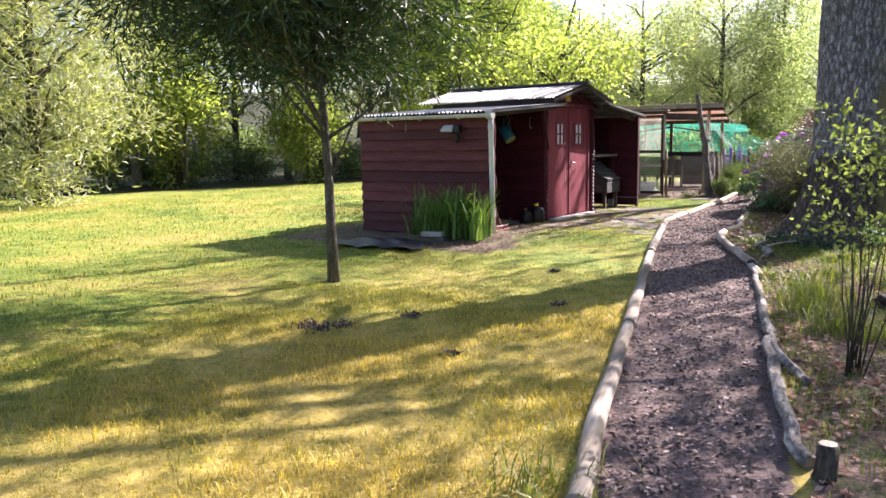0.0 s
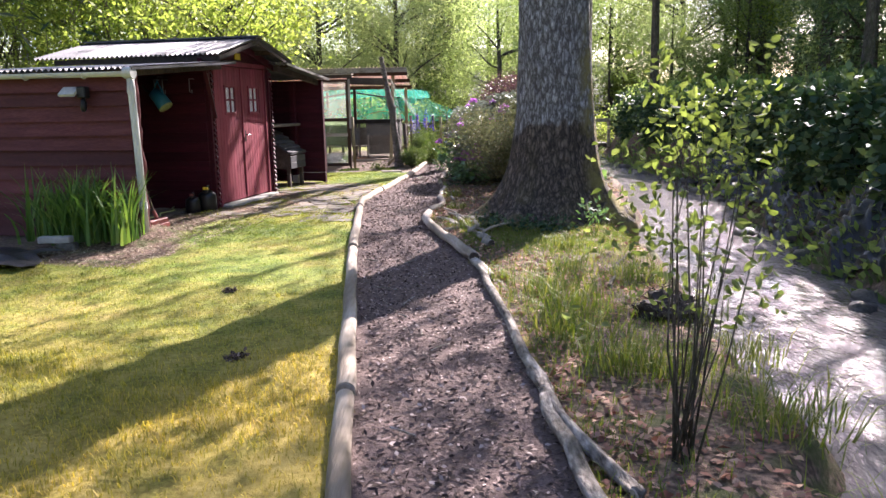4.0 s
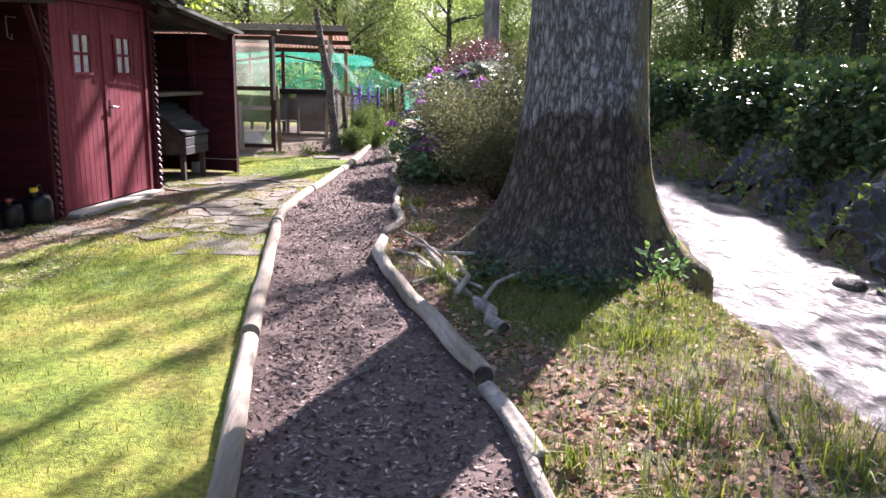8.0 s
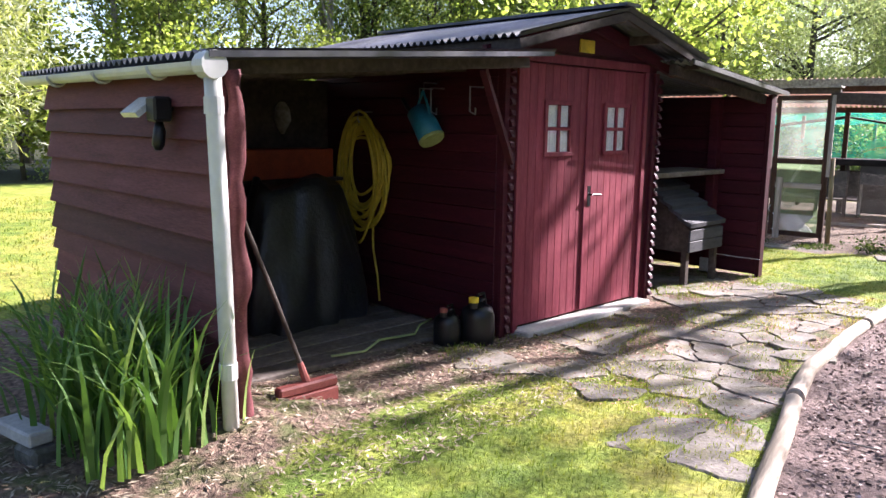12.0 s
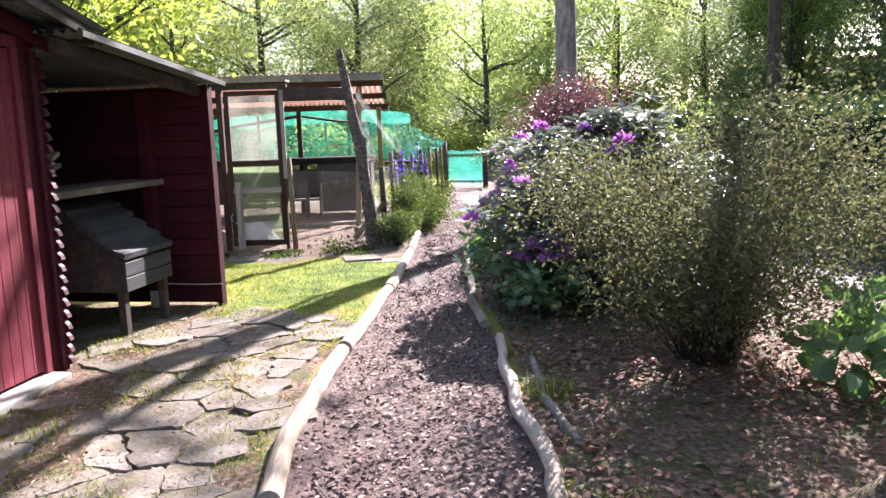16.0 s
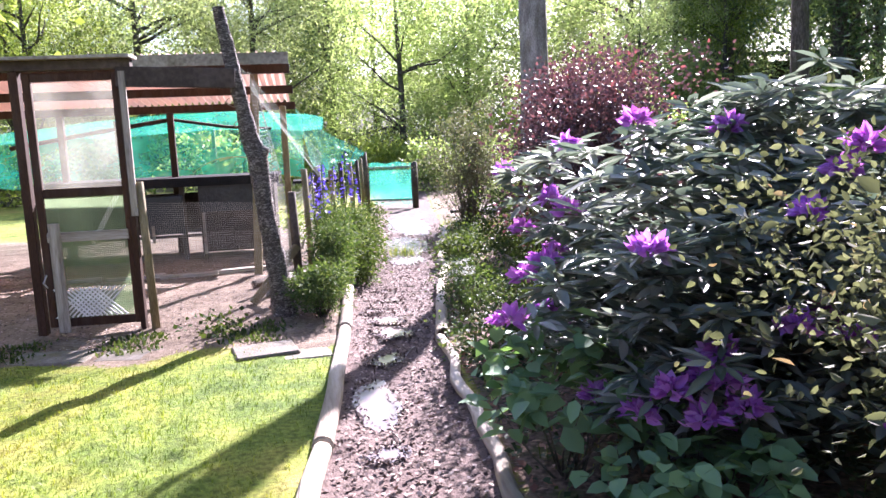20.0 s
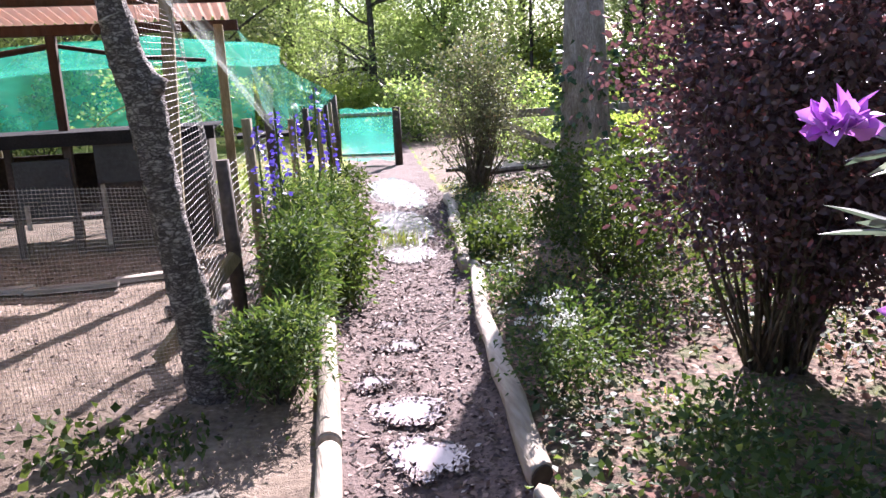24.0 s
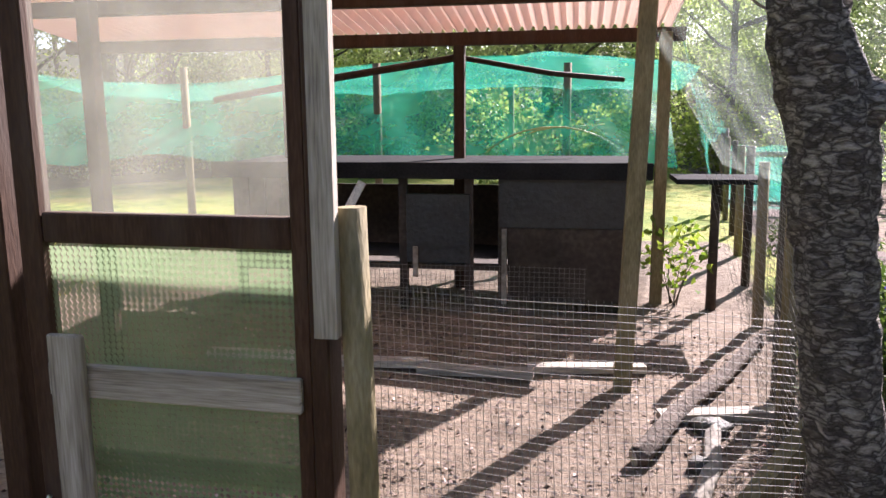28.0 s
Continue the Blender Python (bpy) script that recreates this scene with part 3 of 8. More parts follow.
LEFT_EDGE = [(0.98, -6), (0.7, -1.2), (0.615, -0.19), (0.51, 0.4), (0.26, 2.65), (0.0, 4.9), (-0.22, 6.75), (-0.42, 8.9), (-0.53, 10.1), (-0.57, 10.8), (-0.44, 12.3), (-0.2, 14.2), (0.0, 16.1), (0.1, 17.7), (0.35, 20), (0.8, 23), (1.1, 27), (1.6, 32)]
RIGHT_EDGE = [(1.9, -6), (1.5, -1), (1.42, 0.5), (1.29, 2.6), (1.17, 4.3), (1.05, 5.8), (0.95, 6.5), (0.74, 7.3), (0.47, 9.3), (0.5, 9.8), (0.7, 10.2), (0.63, 11), (0.7, 12.4), (0.63, 13.9), (0.74, 16.4), (0.89, 17.3), (1.2, 18.9), (1.9, 22.9), (2.3, 27), (2.9, 32)]
STREAM = [(3.4, -40), (3.3, -6), (3.25, 1.6), (3.65, 5.5), (3.85, 8), (4.7, 12), (5.0, 14.5), (4.9, 17), (4.6, 19.5), (4.7, 22), (5.3, 26), (7.5, 34), (11, 45), (16, 60)]
HALF_STREAM = 0.85


def smooth01(t):
    t = np.clip(t, 0, 1)
    return t * t * (3 - 2 * t)


def ground_height(x, y):
    x, y = np.asarray(x, float), np.asarray(y, float)
    d = x - along(STREAM, y)
    wig = 0.14 * np.sin(y * 1.7) + 0.09 * np.sin(y * 4.1 + 1) + 0.05 * np.sin(y * 9.3 + x)
    h = 0.018 * np.sin(x * 1.9 + y * 0.7) * np.sin(y * 1.3 - x * 0.6) + 0.006 * np.sin(x * 11 + y * 7) + 0.006 * np.sin(y * 13 - x * 5)
    bed = -0.42 - h
    near = smooth01((d + HALF_STREAM + 0.22 + 0.7 * wig) / 0.4)
    far = smooth01((d - HALF_STREAM + 0.12 - wig) / 1.1)
    up = 0.62 + 0.035 * np.clip(d - 2, 0, 60) + 0.1 * np.sin(x * 2.3) * np.sin(y * 1.9)
    h = h + near * bed + far * (up + 0.42)
    rise = np.clip(np.hypot(x + 4, y - 10) - 29, 0, 70) * 0.13
    h = h + 0.15 * np.exp(-((x + 3.0) ** 2 / 0.5 + (y - 7.8) ** 2 / 0.22))
    in_path = smooth01((x - along(LEFT_EDGE, y)) / 0.12) * smooth01((along(RIGHT_EDGE, y) - x) / 0.12)
    return h + rise * (1 - 0.7 * far) - 0.03 * in_path


def build_ground():
    xs = np.r_[-600, -250, -120, -70, -45, np.arange(-34, -7, 1.0), np.arange(-7, 8, 0.11), np.arange(8, 20, 0.6), np.arange(20, 40, 2.0), 45, 60, 90, 150, 300, 600]
    ys = np.r_[-600, -250, -120, -60, -30, -15, np.arange(-9, 31, 0.13), np.arange(31, 60, 1.5), 65, 80, 110, 160, 300, 600]
    gx, gy = np.meshgrid(xs, ys)
    v = np.stack([gx, gy, ground_height(gx, gy)], -1).reshape(-1, 3)
    n, m = len(xs), len(ys)
    i, j = np.meshgrid(np.arange(n - 1), np.arange(m - 1))
    a = (j * n + i).ravel()
    me = np_mesh("ground", v, np.stack([a, a + 1, a + n + 1, a + n], 1))
    me.polygons.foreach_set("use_smooth", np.ones(len(me.polygons), bool))
    x, y = v[:, 0], v[:, 1]
    le, re, st = along(LEFT_EDGE, y), along(RIGHT_EDGE, y), along(STREAM, y)
    path = smooth01((x - le + 0.06) / 0.1) * smooth01((re + 0.06 - x) / 0.1)
    run = smooth01((x + 7) / 0.3) * smooth01((0.2 + np.clip(y - 17, 0, 9) * 0.07 - x) / 0.35) * smooth01((y - 16.3 - 0.15 * np.sin(x * 5)) / 0.3) * smooth01((25 - y) / 0.5)
    shed_u = (x + 2.62) * 0.19 + (y - 10.37) * 0.982
    shed_n = (x + 2.62) * 0.982 - (y - 10.37) * 0.19
    yard = smooth01((shed_u + 4.4) / 0.5) * smooth01((4.1 - shed_u) / 0.3) * smooth01((0.8 + 0.25 * np.sin(y * 2.1) + 0.4 * smooth01((-1.2 - shed_u) / 1.0) - shed_n) / 0.5) * smooth01((shed_n + 3.2) / 0.3)
    flags = smooth01((shed_u + 0.6) / 0.6) * smooth01((3.6 - shed_u) / 0.5) * smooth01((le - x) / 0.1) * smooth01((x + 3) / 0.3)
    litter = smooth01((x - re) / 0.1) * smooth01((st + 40 - x) / 1)
    litter = np.maximum(litter, 0.8 * np.maximum(yard, flags * 0.85))
    litter *= 1 - smooth01((x - st - 3) / 1.5)
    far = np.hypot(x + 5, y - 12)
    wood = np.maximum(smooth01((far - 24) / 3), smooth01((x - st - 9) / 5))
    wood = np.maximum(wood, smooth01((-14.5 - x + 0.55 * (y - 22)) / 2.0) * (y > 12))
    run = np.maximum(run, 0.6 * flags * smooth01((shed_u - 2.9) / 0.5))
    col = np.stack([path, run, np.clip(litter, 0, 1), wood], 1).astype(np.float32)
    at = me.color_attributes.new("zone", "FLOAT_COLOR", "POINT")
    at.data.foreach_set("color", col.ravel())
    dry = smooth01((7.2 - y + 1.2 * np.sin(x * 0.9)) / 5.0) * smooth01((x + 4.4) / 3)
    me.color_attributes.new("dryness", "FLOAT_COLOR", "POINT").data.foreach_set("color", np.repeat(np.stack([dry, dry, dry, np.ones_like(dry)], 1).astype(np.float32), 1, 0).ravel())
    me.materials.append(GROUND)
    tagged(new("ground", me), "lawn, bark path and bare beds on one ground", "ground", kind="structure")

    # the water
    ys2 = np.r_[-40, -25, np.arange(-12, 32, 0.2), np.arange(32, 60, 2)]
    ds = np.linspace(-1.5, 1.25, 15)
    gy2, gd = np.meshgrid(ys2, ds, indexing="ij")
    gx2 = gd + along(STREAM, gy2)
    z = -0.27 + 0.012 * np.sin(gx2 * 7 + gy2 * 3) * np.sin(gy2 * 5 - gx2 * 2)
    k = len(ds)
    i, j = np.meshgrid(np.arange(k - 1), np.arange(len(ys2) - 1))
    a = (j * k + i).ravel()
    me = np_mesh("stream", np.stack([gx2, gy2, z], -1).reshape(-1, 3), np.stack([a, a + 1, a + k + 1, a + k], 1))
    me.polygons.foreach_set("use_smooth", np.ones(len(me.polygons), bool))
    me.materials.append(WATER)
    tagged(new("water", me), "shallow rippling stream with glittering water", "stream", kind="structure")


build_ground()


# ---- logs along the path ----
def ground_at(x, y):
    return float(ground_height(x, y))


def log(pts, r, seed, label, group="logs along the path", mat=None, name="log", end_dark=False, lift=0.6, crooked=0.0, knots=0.3):
    """A bare log lying along pts, uneven, with its end grain."""
    rng = np.random.default_rng(seed)
    dense = []
    for (x0, y0), (x1, y1) in zip(pts, pts[1:]):
        k = max(2, int(math.hypot(x1 - x0, y1 - y0) / 0.18))
        dense += [(x0 + (x1 - x0) * i / k, y0 + (y1 - y0) * i / k) for i in range(k)]
    dense.append(pts[-1])
    line = [(x + 0.004 * math.sin(i * 0.9 + seed), y, ground_at(x, y) * 0.5 + r * lift + 0.004 * math.sin(i * 0.5 + seed)) for i, (x, y) in enumerate(dense)]
    for e, nb in ((0, 1), (-1, -2)):       # a ring close to each sawn end
        d = np.subtract(line[nb], line[e])
        q = tuple(np.add(line[e], d / np.linalg.norm(d) * 0.012))
        line.insert(1 if e == 0 else len(line) - 1, q)
    if crooked:
        line = [tuple(np.add(p, crooked * np.array((noise.noise(Vector((i * 0.35, seed, 0))), 0.3 * noise.noise(Vector((i * 0.4, seed, 5))), 0.4 * abs(noise.noise(Vector((i * 0.3, seed, 9)))))))) for i, p in enumerate(line)]
    rad = [r * (1 - 0.12 * i / len(line) + 0.012 * math.sin(i * 0.31 + seed * 2)) for i in range(len(line))]
    o = line[0]
    base = thing(name, o, label, "log", group)
    loc = [tuple(np.subtract(p, o)) for p in line]
    g = Geo().tube(loc, rad, 18, 0.0, seed)
    for i, p in enumerate(loc):       # knots, flats and splits
        for j in range(18):
            a = 2 * math.pi * j / 18
            q = Vector((math.cos(a), math.sin(a), 0))
            s = i * 0.18
            k = 1 + knots * (0.55 * noise.noise(Vector((q.x * 1.3, q.y * 1.3, s * 0.55 + seed))) + 0.3 * noise.noise(Vector((q.x * 4, q.y * 4, s * 0.7 - seed))))
            at = np.array(g.v[i * 18 + j])
            g.v[i * 18 + j] = tuple(np.array(p) + (at - np.array(p)) * k)
    part("wood", g, mat or LOG_WOOD, base, smooth=True)
    for e, nb, s in ((0, 1, -1), (-1, -2, 1)):
        d = Vector(loc[e]) - Vector(loc[nb])
        d.normalize()
        a = Vector(loc[e]) + d * 0.001
        part("end_grain", Geo().tube([a, a + d * 0.006], [rad[e] * 0.93, rad[e] * 0.86], 12, 0.04, seed + 5), DARK_WOOD if end_dark else GREY_WOOD, base, "sawn end with dark rot" if end_dark else "sawn pale end")
    return base


LOGS_LEFT = [
    [(0.98, -5.2), (0.8, -2.9)], [(0.78, -2.85), (0.64, -0.5)], [(0.63, -0.42), (0.51, 0.4), (0.262, 2.62)],
    [(0.255, 2.7), (0.0, 4.9), (-0.215, 6.72)], [(-0.225, 6.8), (-0.42, 8.9), (-0.53, 10.05)],
    [(-0.54, 10.12), (-0.575, 10.8), (-0.5, 11.7), (-0.43, 12.35)], [(-0.42, 12.42), (-0.28, 13.5), (-0.17, 14.4)], [(-0.16, 14.46), (-0.03, 15.9), (0.04, 16.75)], [(0.05, 16.82), (0.1, 17.7), (0.16, 18.4)],
]
for _i, _p in enumerate(LOGS_LEFT):
    log(_p, 0.054, 10 + _i, "pale peeled log edging the bark path and lawn", knots=0.08, lift=0.42)
log([(1.5, 0.35), (1.42, 0.55), (1.33, 1.7), (1.29, 2.62)], 0.04, 31, "split grey weathered log beside the bark path", mat=RUGGED, crooked=0.035, knots=0.8)
log([(1.28, 2.7), (1.17, 4.3), (1.06, 5.75)], 0.034, 32, "thin grey weathered log beside the bark path", mat=RUGGED, crooked=0.03, knots=0.8)
log([(1.24, 3.0), (1.36, 2.2), (1.5, 1.6)], 0.032, 37, "short broken grey branch beside the path log", mat=RUGGED, crooked=0.06, knots=0.55)
log([(1.13, 5.3), (1.02, 6.0)], 0.04, 38, "short grey branch beside the path", mat=GREY_WOOD, crooked=0.02, knots=0.75)
log([(1.02, 6.15), (0.9, 6.65), (0.74, 7.35), (0.55, 8.3), (0.46, 8.95), (0.5, 9.35)], 0.054, 33, "thick bent bleached log with a dark sawn end", end_dark=True, crooked=0.035, knots=0.55)
log([(1.22, 6.85), (1.17, 7.02), (1.2, 7.2), (1.1, 7.4)], 0.045, 34, "short rough branch stump lying by the oak", mat=GREY_WOOD, end_dark=True, crooked=0.02, knots=0.75)
log([(0.5, 9.75), (0.66, 10.05), (0.7, 10.3), (0.62, 11.0), (0.66, 11.9), (0.71, 12.5)], 0.04, 35, "thin crooked bleached branch edging the path", crooked=0.06, knots=0.55)
log([(0.86, 10.6), (0.8, 11.3), (0.86, 12.0)], 0.025, 36, "thin grey stick lying in the bed", mat=GREY_WOOD, crooked=0.02, knots=0.75)
log([(0.62, 12.9), (0.6, 13.9), (0.66, 14.9), (0.72, 16.2)], 0.038, 39, "thin pale log half hidden under leaves", crooked=0.06, knots=0.55)
log([(0.74, 16.3), (0.89, 17.3), (1.08, 18.3), (1.3, 19.4)], 0.05, 40, "long pale log with a dark hollow end", end_dark=True, crooked=0.06, knots=0.55)
log([(1.26, 19.35), (1.5, 20.7), (1.9, 22.9)], 0.055, 41, "bleached log running along the wet path", crooked=0.06, knots=0.55)
log([(0.95, 8.2), (0.8, 8.8), (0.62, 9.0)], 0.02, 42, "bare grey stick leaning by the oak root", mat=GREY_WOOD, crooked=0.02, knots=0.75)
log([(1.1, 7.6), (0.98, 8.2), (0.9, 9.0)], 0.03, 43, "crooked grey root branch by the oak", mat=GREY_WOOD, crooked=0.02, knots=0.75)
for _k, (_p, _r) in enumerate((([(0.72, 7.9), (0.95, 8.15), (1.15, 8.1)], 0.018), ([(0.8, 8.6), (0.92, 8.25), (1.2, 7.75)], 0.014), ([(0.78, 9.2), (1.0, 8.8), (1.25, 8.75)], 0.016), ([(1.0, 7.5), (1.12, 7.9), (1.08, 8.5)], 0.02), ([(0.7, 9.6), (0.86, 9.2), (0.98, 8.6)], 0.012), ([(1.15, 7.25), (1.3, 7.7), (1.5, 7.95)], 0.016))):
    log(_p, _r, 60 + _k, "bare bleached stick in the pile by the oak", "sticks by the oak", lift=1.2 + 0.8 * _k, crooked=0.035, knots=0.4)
log([(2.1, 5.0), (2.35, 5.9), (2.6, 6.4)], 0.016, 44, "thin bare stick on the stream bank", mat=BARK, crooked=0.06, knots=0.75)


def stump(x, y, r, h, seed):
    z = ground_at(x, y)
    s = thing("tree_stump", (x, y, z), "short sawn stump with a pale cut top", "stump")
    part("bark", Geo().tube([(0, 0, -0.1), (0, 0, 0), (0.01, 0, h * 0.5), (0.01, 0.01, h)], [r * 1.3, r * 1.15, r, r * 0.97], 12, 0.08, seed), BARK, s, smooth=True)
    part("cut_top", Geo().tube([(0.01, 0.01, h), (0.01, 0.01, h + 0.006)], [r * 0.88, r * 0.84], 12, 0.03, seed), LOG_WOOD, s)


stump(1.55, 0.24, 0.045, 0.15, 3)


# ---- the red shed ----
SHED = (-2.62, 10.37, 0.0)
SHED_TURN = math.degrees(math.atan2(0.982, 0.19))


def shed_world(s, d, z=0.0):
    """A place by the shed: s along its front, d into it."""
    return (SHED[0] + 0.19 * s - 0.982 * d, SHED[1] + 0.982 * s + 0.19 * d, z)


W0, W1, DEPTH = -0.22, 1.86, 2.3   # main hut along its front, and its depth
APEX_S, APEX_Z = 0.84, 2.51


def roof_z(s):
    return APEX_Z - abs(s - APEX_S) * 0.24


def pleats(x0, x1, y, z0, z1):
    """A hanging cloth in soft folds."""
    n = 48
    xs = np.linspace(x0, x1, n)
    off = [0.004 * math.sin(i * 1.1) + 0.002 * math.sin(i * 2.7) for i in range(n)]
    return Geo().add([(x, y + o - 0.012, z) for z in (z0, z1) for x, o in zip(xs, off)] + [(x, y + o - 0.01, z) for z in (z0, z1) for x, o in zip(xs, off)],
                     [(i, i + 1, n + i + 1, n + i) for i in range(n - 1)] + [(3 * n + i, 3 * n + i + 1, 2 * n + i + 1, 2 * n + i) for i in range(n - 1)])


GLASS_DARK = plain("frosted_lamp_glass", (0.55, 0.55, 0.53), 0.2)


def build_shed():
    shed = thing("garden_shed", SHED, "dark red wooden garden shed with open side bay and lean-to", "shed", turn=SHED_TURN)
    # main hut: front wall round the double door
    front = part("front_wall", Geo().box(W0, -0.02, 0, 0.05, 0.02, 2.1).box(1.64, W1, 0, 0.05, 0.02, 2.1).box(W0, W1, 0.0021, 0.05, 2.1, 2.2), RED, shed, bevel=0.003)
    g = Geo()
    g.add([(W0, 0.004, 2.2), (W1, 0.004, 2.2), (W1, 0.004, roof_z(W1) - 0.02), (APEX_S, 0.004, APEX_Z - 0.02), (W0, 0.004, roof_z(W0) - 0.02),
           (W0, 0.05, 2.2), (W1, 0.05, 2.2), (W1, 0.05, roof_z(W1) - 0.02), (APEX_S, 0.05, APEX_Z - 0.02), (W0, 0.05, roof_z(W0) - 0.02)],
          [(0, 1, 2, 3, 4), (9, 8, 7, 6, 5), (0, 5, 6, 1), (1, 6, 7, 2), (2, 7, 8, 3), (3, 8, 9, 4), (4, 9, 5, 0)])
    part("gable_wall", g, RED, shed)
    for n, x in (("left_wall", W0), ("right_wall", W1 - 0.05)):
        wall = part(n, Geo().box(x + 0.012, x + 0.038, 0.05, DEPTH, 0.02, 2.1), RED, shed)
        for k in range(15):
            z = 0.02 + k * 0.14
            part("board", Geo().box(x, x + 0.05, 0.052, DEPTH, z, z + 0.136), RED, wall, bevel=0.006)
    part("back_wall", Geo().box(W0, W1, DEPTH, DEPTH + 0.05, 0.02, 2.1), RED, shed)
    # log corners: each board end stands out past the corner
    for x in (W0 - 0.005, W1 - 0.055):
        post = part("corner_post", Geo().box(x, x + 0.06, -0.03, 0.0, 0.02, 2.1), RED, shed, bevel=0.004)
    for x in (W0 + 0.06, W1 + 0.012):
        for k in range(26):
            z = 0.06 + k * 0.078
            part("board_end", Geo().add([(x - 0.02, -0.062, z), (x + 0.02, -0.062, z), (x + 0.02, -0.03, z - 0.012), (x - 0.02, -0.03, z - 0.012),
                                         (x - 0.02, -0.05, z + 0.03), (x + 0.02, -0.05, z + 0.03), (x + 0.02, -0.03, z + 0.05), (x - 0.02, -0.03, z + 0.05)],
                                        [(0, 1, 5, 4), (3, 2, 1, 0), (4, 5, 6, 7), (1, 2, 6, 5), (0, 4, 7, 3)]), RED, front if x < 1 else post)
    for x in (-0.075, 1.64):
        part("door_post", Geo().box(x, x + 0.055, -0.028, -0.002, 0.03, 2.1), RED_DOOR, shed, bevel=0.003)
    part("door_head", Geo().box(-0.075, 1.695, -0.028, -0.002, 2.102, 2.17), RED_DOOR, shed, bevel=0.003)
    part("threshold", Geo().box(-0.05, 1.7, -0.16, 0.03, 0.0, 0.055), CONCRETE, shed, "pale concrete threshold", bevel=0.01)
    # doors
    for x0, side in ((-0.02, 1), (0.815, 0)):
        x1 = x0 + 0.825
        w0 = x0 + (0.305 if side else 0.265)
        w1, wz0, wz1 = w0 + 0.285, 1.42, 1.785
        pw, ph = (w1 - w0) / 2, (wz1 - wz0) / 2
        g = Geo().box(x0, x1, 0.004, 0.03, 0.07, wz0).box(x0, x1, 0.004, 0.03, wz1, 2.095).box(x0, w0, 0.0041, 0.03, wz0, wz1).box(w1, x1, 0.0041, 0.03, wz0, wz1)
        door = part("door", g, RED_DOOR, shed, "red plank door with a small four-pane window")
        n = 9
        for k in range(n):
            a, b = x0 + (x1 - x0) * k / n + 0.0008, x0 + (x1 - x0) * (k + 1) / n - 0.0008
            if b > w0 - 0.02 and a < w1 + 0.02:
                part("plank", Geo().box(a, b, -0.008, 0.003, 0.075, wz0 - 0.03), RED_DOOR, door, bevel=0.003)
                part("plank", Geo().box(a, b, -0.008, 0.003, wz1 + 0.03, 2.09), RED_DOOR, door, bevel=0.003)
            else:
                part("plank", Geo().box(a, b, -0.008, 0.003, 0.075, 2.09), RED_DOOR, door, bevel=0.003)
        fr = Geo()
        for box in ((w0 - 0.035, w1 + 0.035, wz1, wz1 + 0.035), (w0 - 0.035, w1 + 0.035, wz0 - 0.035, wz0), (w0 - 0.035, w0, wz0, wz1), (w1, w1 + 0.035, wz0, wz1),
                    ((w0 + w1) / 2 - 0.014, (w0 + w1) / 2 + 0.014, wz0, wz1), (w0, w1, (wz0 + wz1) / 2 - 0.014, (wz0 + wz1) / 2 + 0.014)):
            fr.box(box[0], box[1], -0.024, -0.004, box[2], box[3])
        part("window_frame", fr, RED_DOOR, door, bevel=0.003)
        for i in (0, 1):
            for j in (0, 1):
                part("pane", Geo().box(w0 + i * pw + 0.012, w0 + (i + 1) * pw - 0.012, -0.014, -0.011, wz0 + j * ph + 0.012, wz0 + (j + 1) * ph - 0.012), GLASS, door, "clear glass pane with a pale curtain behind").visible_shadow = False
        part("curtain", pleats(w0 + 0.001, w1 - 0.001, 0.0145, wz0 + 0.001, wz1 - 0.001), CURTAIN, door, "white net curtain")
        if not side:
            part("handle", Geo().tube([(x0 + 0.06, -0.008, 1.06), (x0 + 0.06, -0.05, 1.06), (x0 + 0.17, -0.055, 1.055)], 0.009, 8).box(x0 + 0.04, x0 + 0.08, -0.014, -0.008, 0.96, 1.13), BLACK, door, "dark steel door handle")
            part("cover_strip", Geo().box(x0 - 0.02, x0 + 0.025, -0.022, -0.0085, 0.08, 2.085), RED_DOOR, door, bevel=0.003)
    # notice and lamp under the gable
    part("notice", Geo().box(0.68, 0.87, -0.012, 0.0, 2.21, 2.31), YELLOW_CAP, shed, "small yellow notice plate")
    part("lamp_head", Geo().tube([(0.62, -0.02, 2.36), (0.66, -0.09, 2.4)], [0.03, 0.045], 8), BLACK, shed)
    # main roof: two corrugated slopes with rafters
    for n, a, b in (("roof_slope", -0.46, APEX_S + 0.02), ("roof_slope", APEX_S - 0.02, 2.14)):
        part(n, swap_xy(corrugated(-0.36, DEPTH + 0.3, a, b, lambda d, s: roof_z(s) + 0.025)), ROOF, shed, "dark corrugated roof sheets with mossy streaks")
    part("ridge_cap", Geo().beam((APEX_S, -0.38, APEX_Z + 0.045), (APEX_S, DEPTH + 0.32, APEX_Z + 0.045), 0.2, 0.025), ROOF, shed)
    for a, b in ((-0.44, APEX_S), (2.12, APEX_S)):
        part("barge_board", Geo().beam((a, -0.33, roof_z(a) - 0.035), (b, -0.33, roof_z(b) - 0.035), 0.02, 0.06), DARK_WOOD, shed)
        part("barge_board", Geo().beam((a, -0.02, roof_z(a) - 0.075), (b, -0.02, roof_z(b) - 0.075), 0.04, 0.1), RED, shed)
    for s in (-0.38, 0.3, APEX_S, 1.35, 2.05):
        part("purlin", Geo().beam((s, -0.3, roof_z(s) - 0.045), (s, DEPTH, roof_z(s) - 0.045), 0.05, 0.07), DARK_WOOD, shed)
    part("ceiling_board", Geo().box(W0, W1, 0.05, DEPTH, 2.1, 2.115), DARK_WOOD, shed)

    # open bay: lapped end wall, posts, low roof
    L = -2.62
    back = 2.22

    def bay_z(s):
        return 1.945 + (s - L) * 0.073

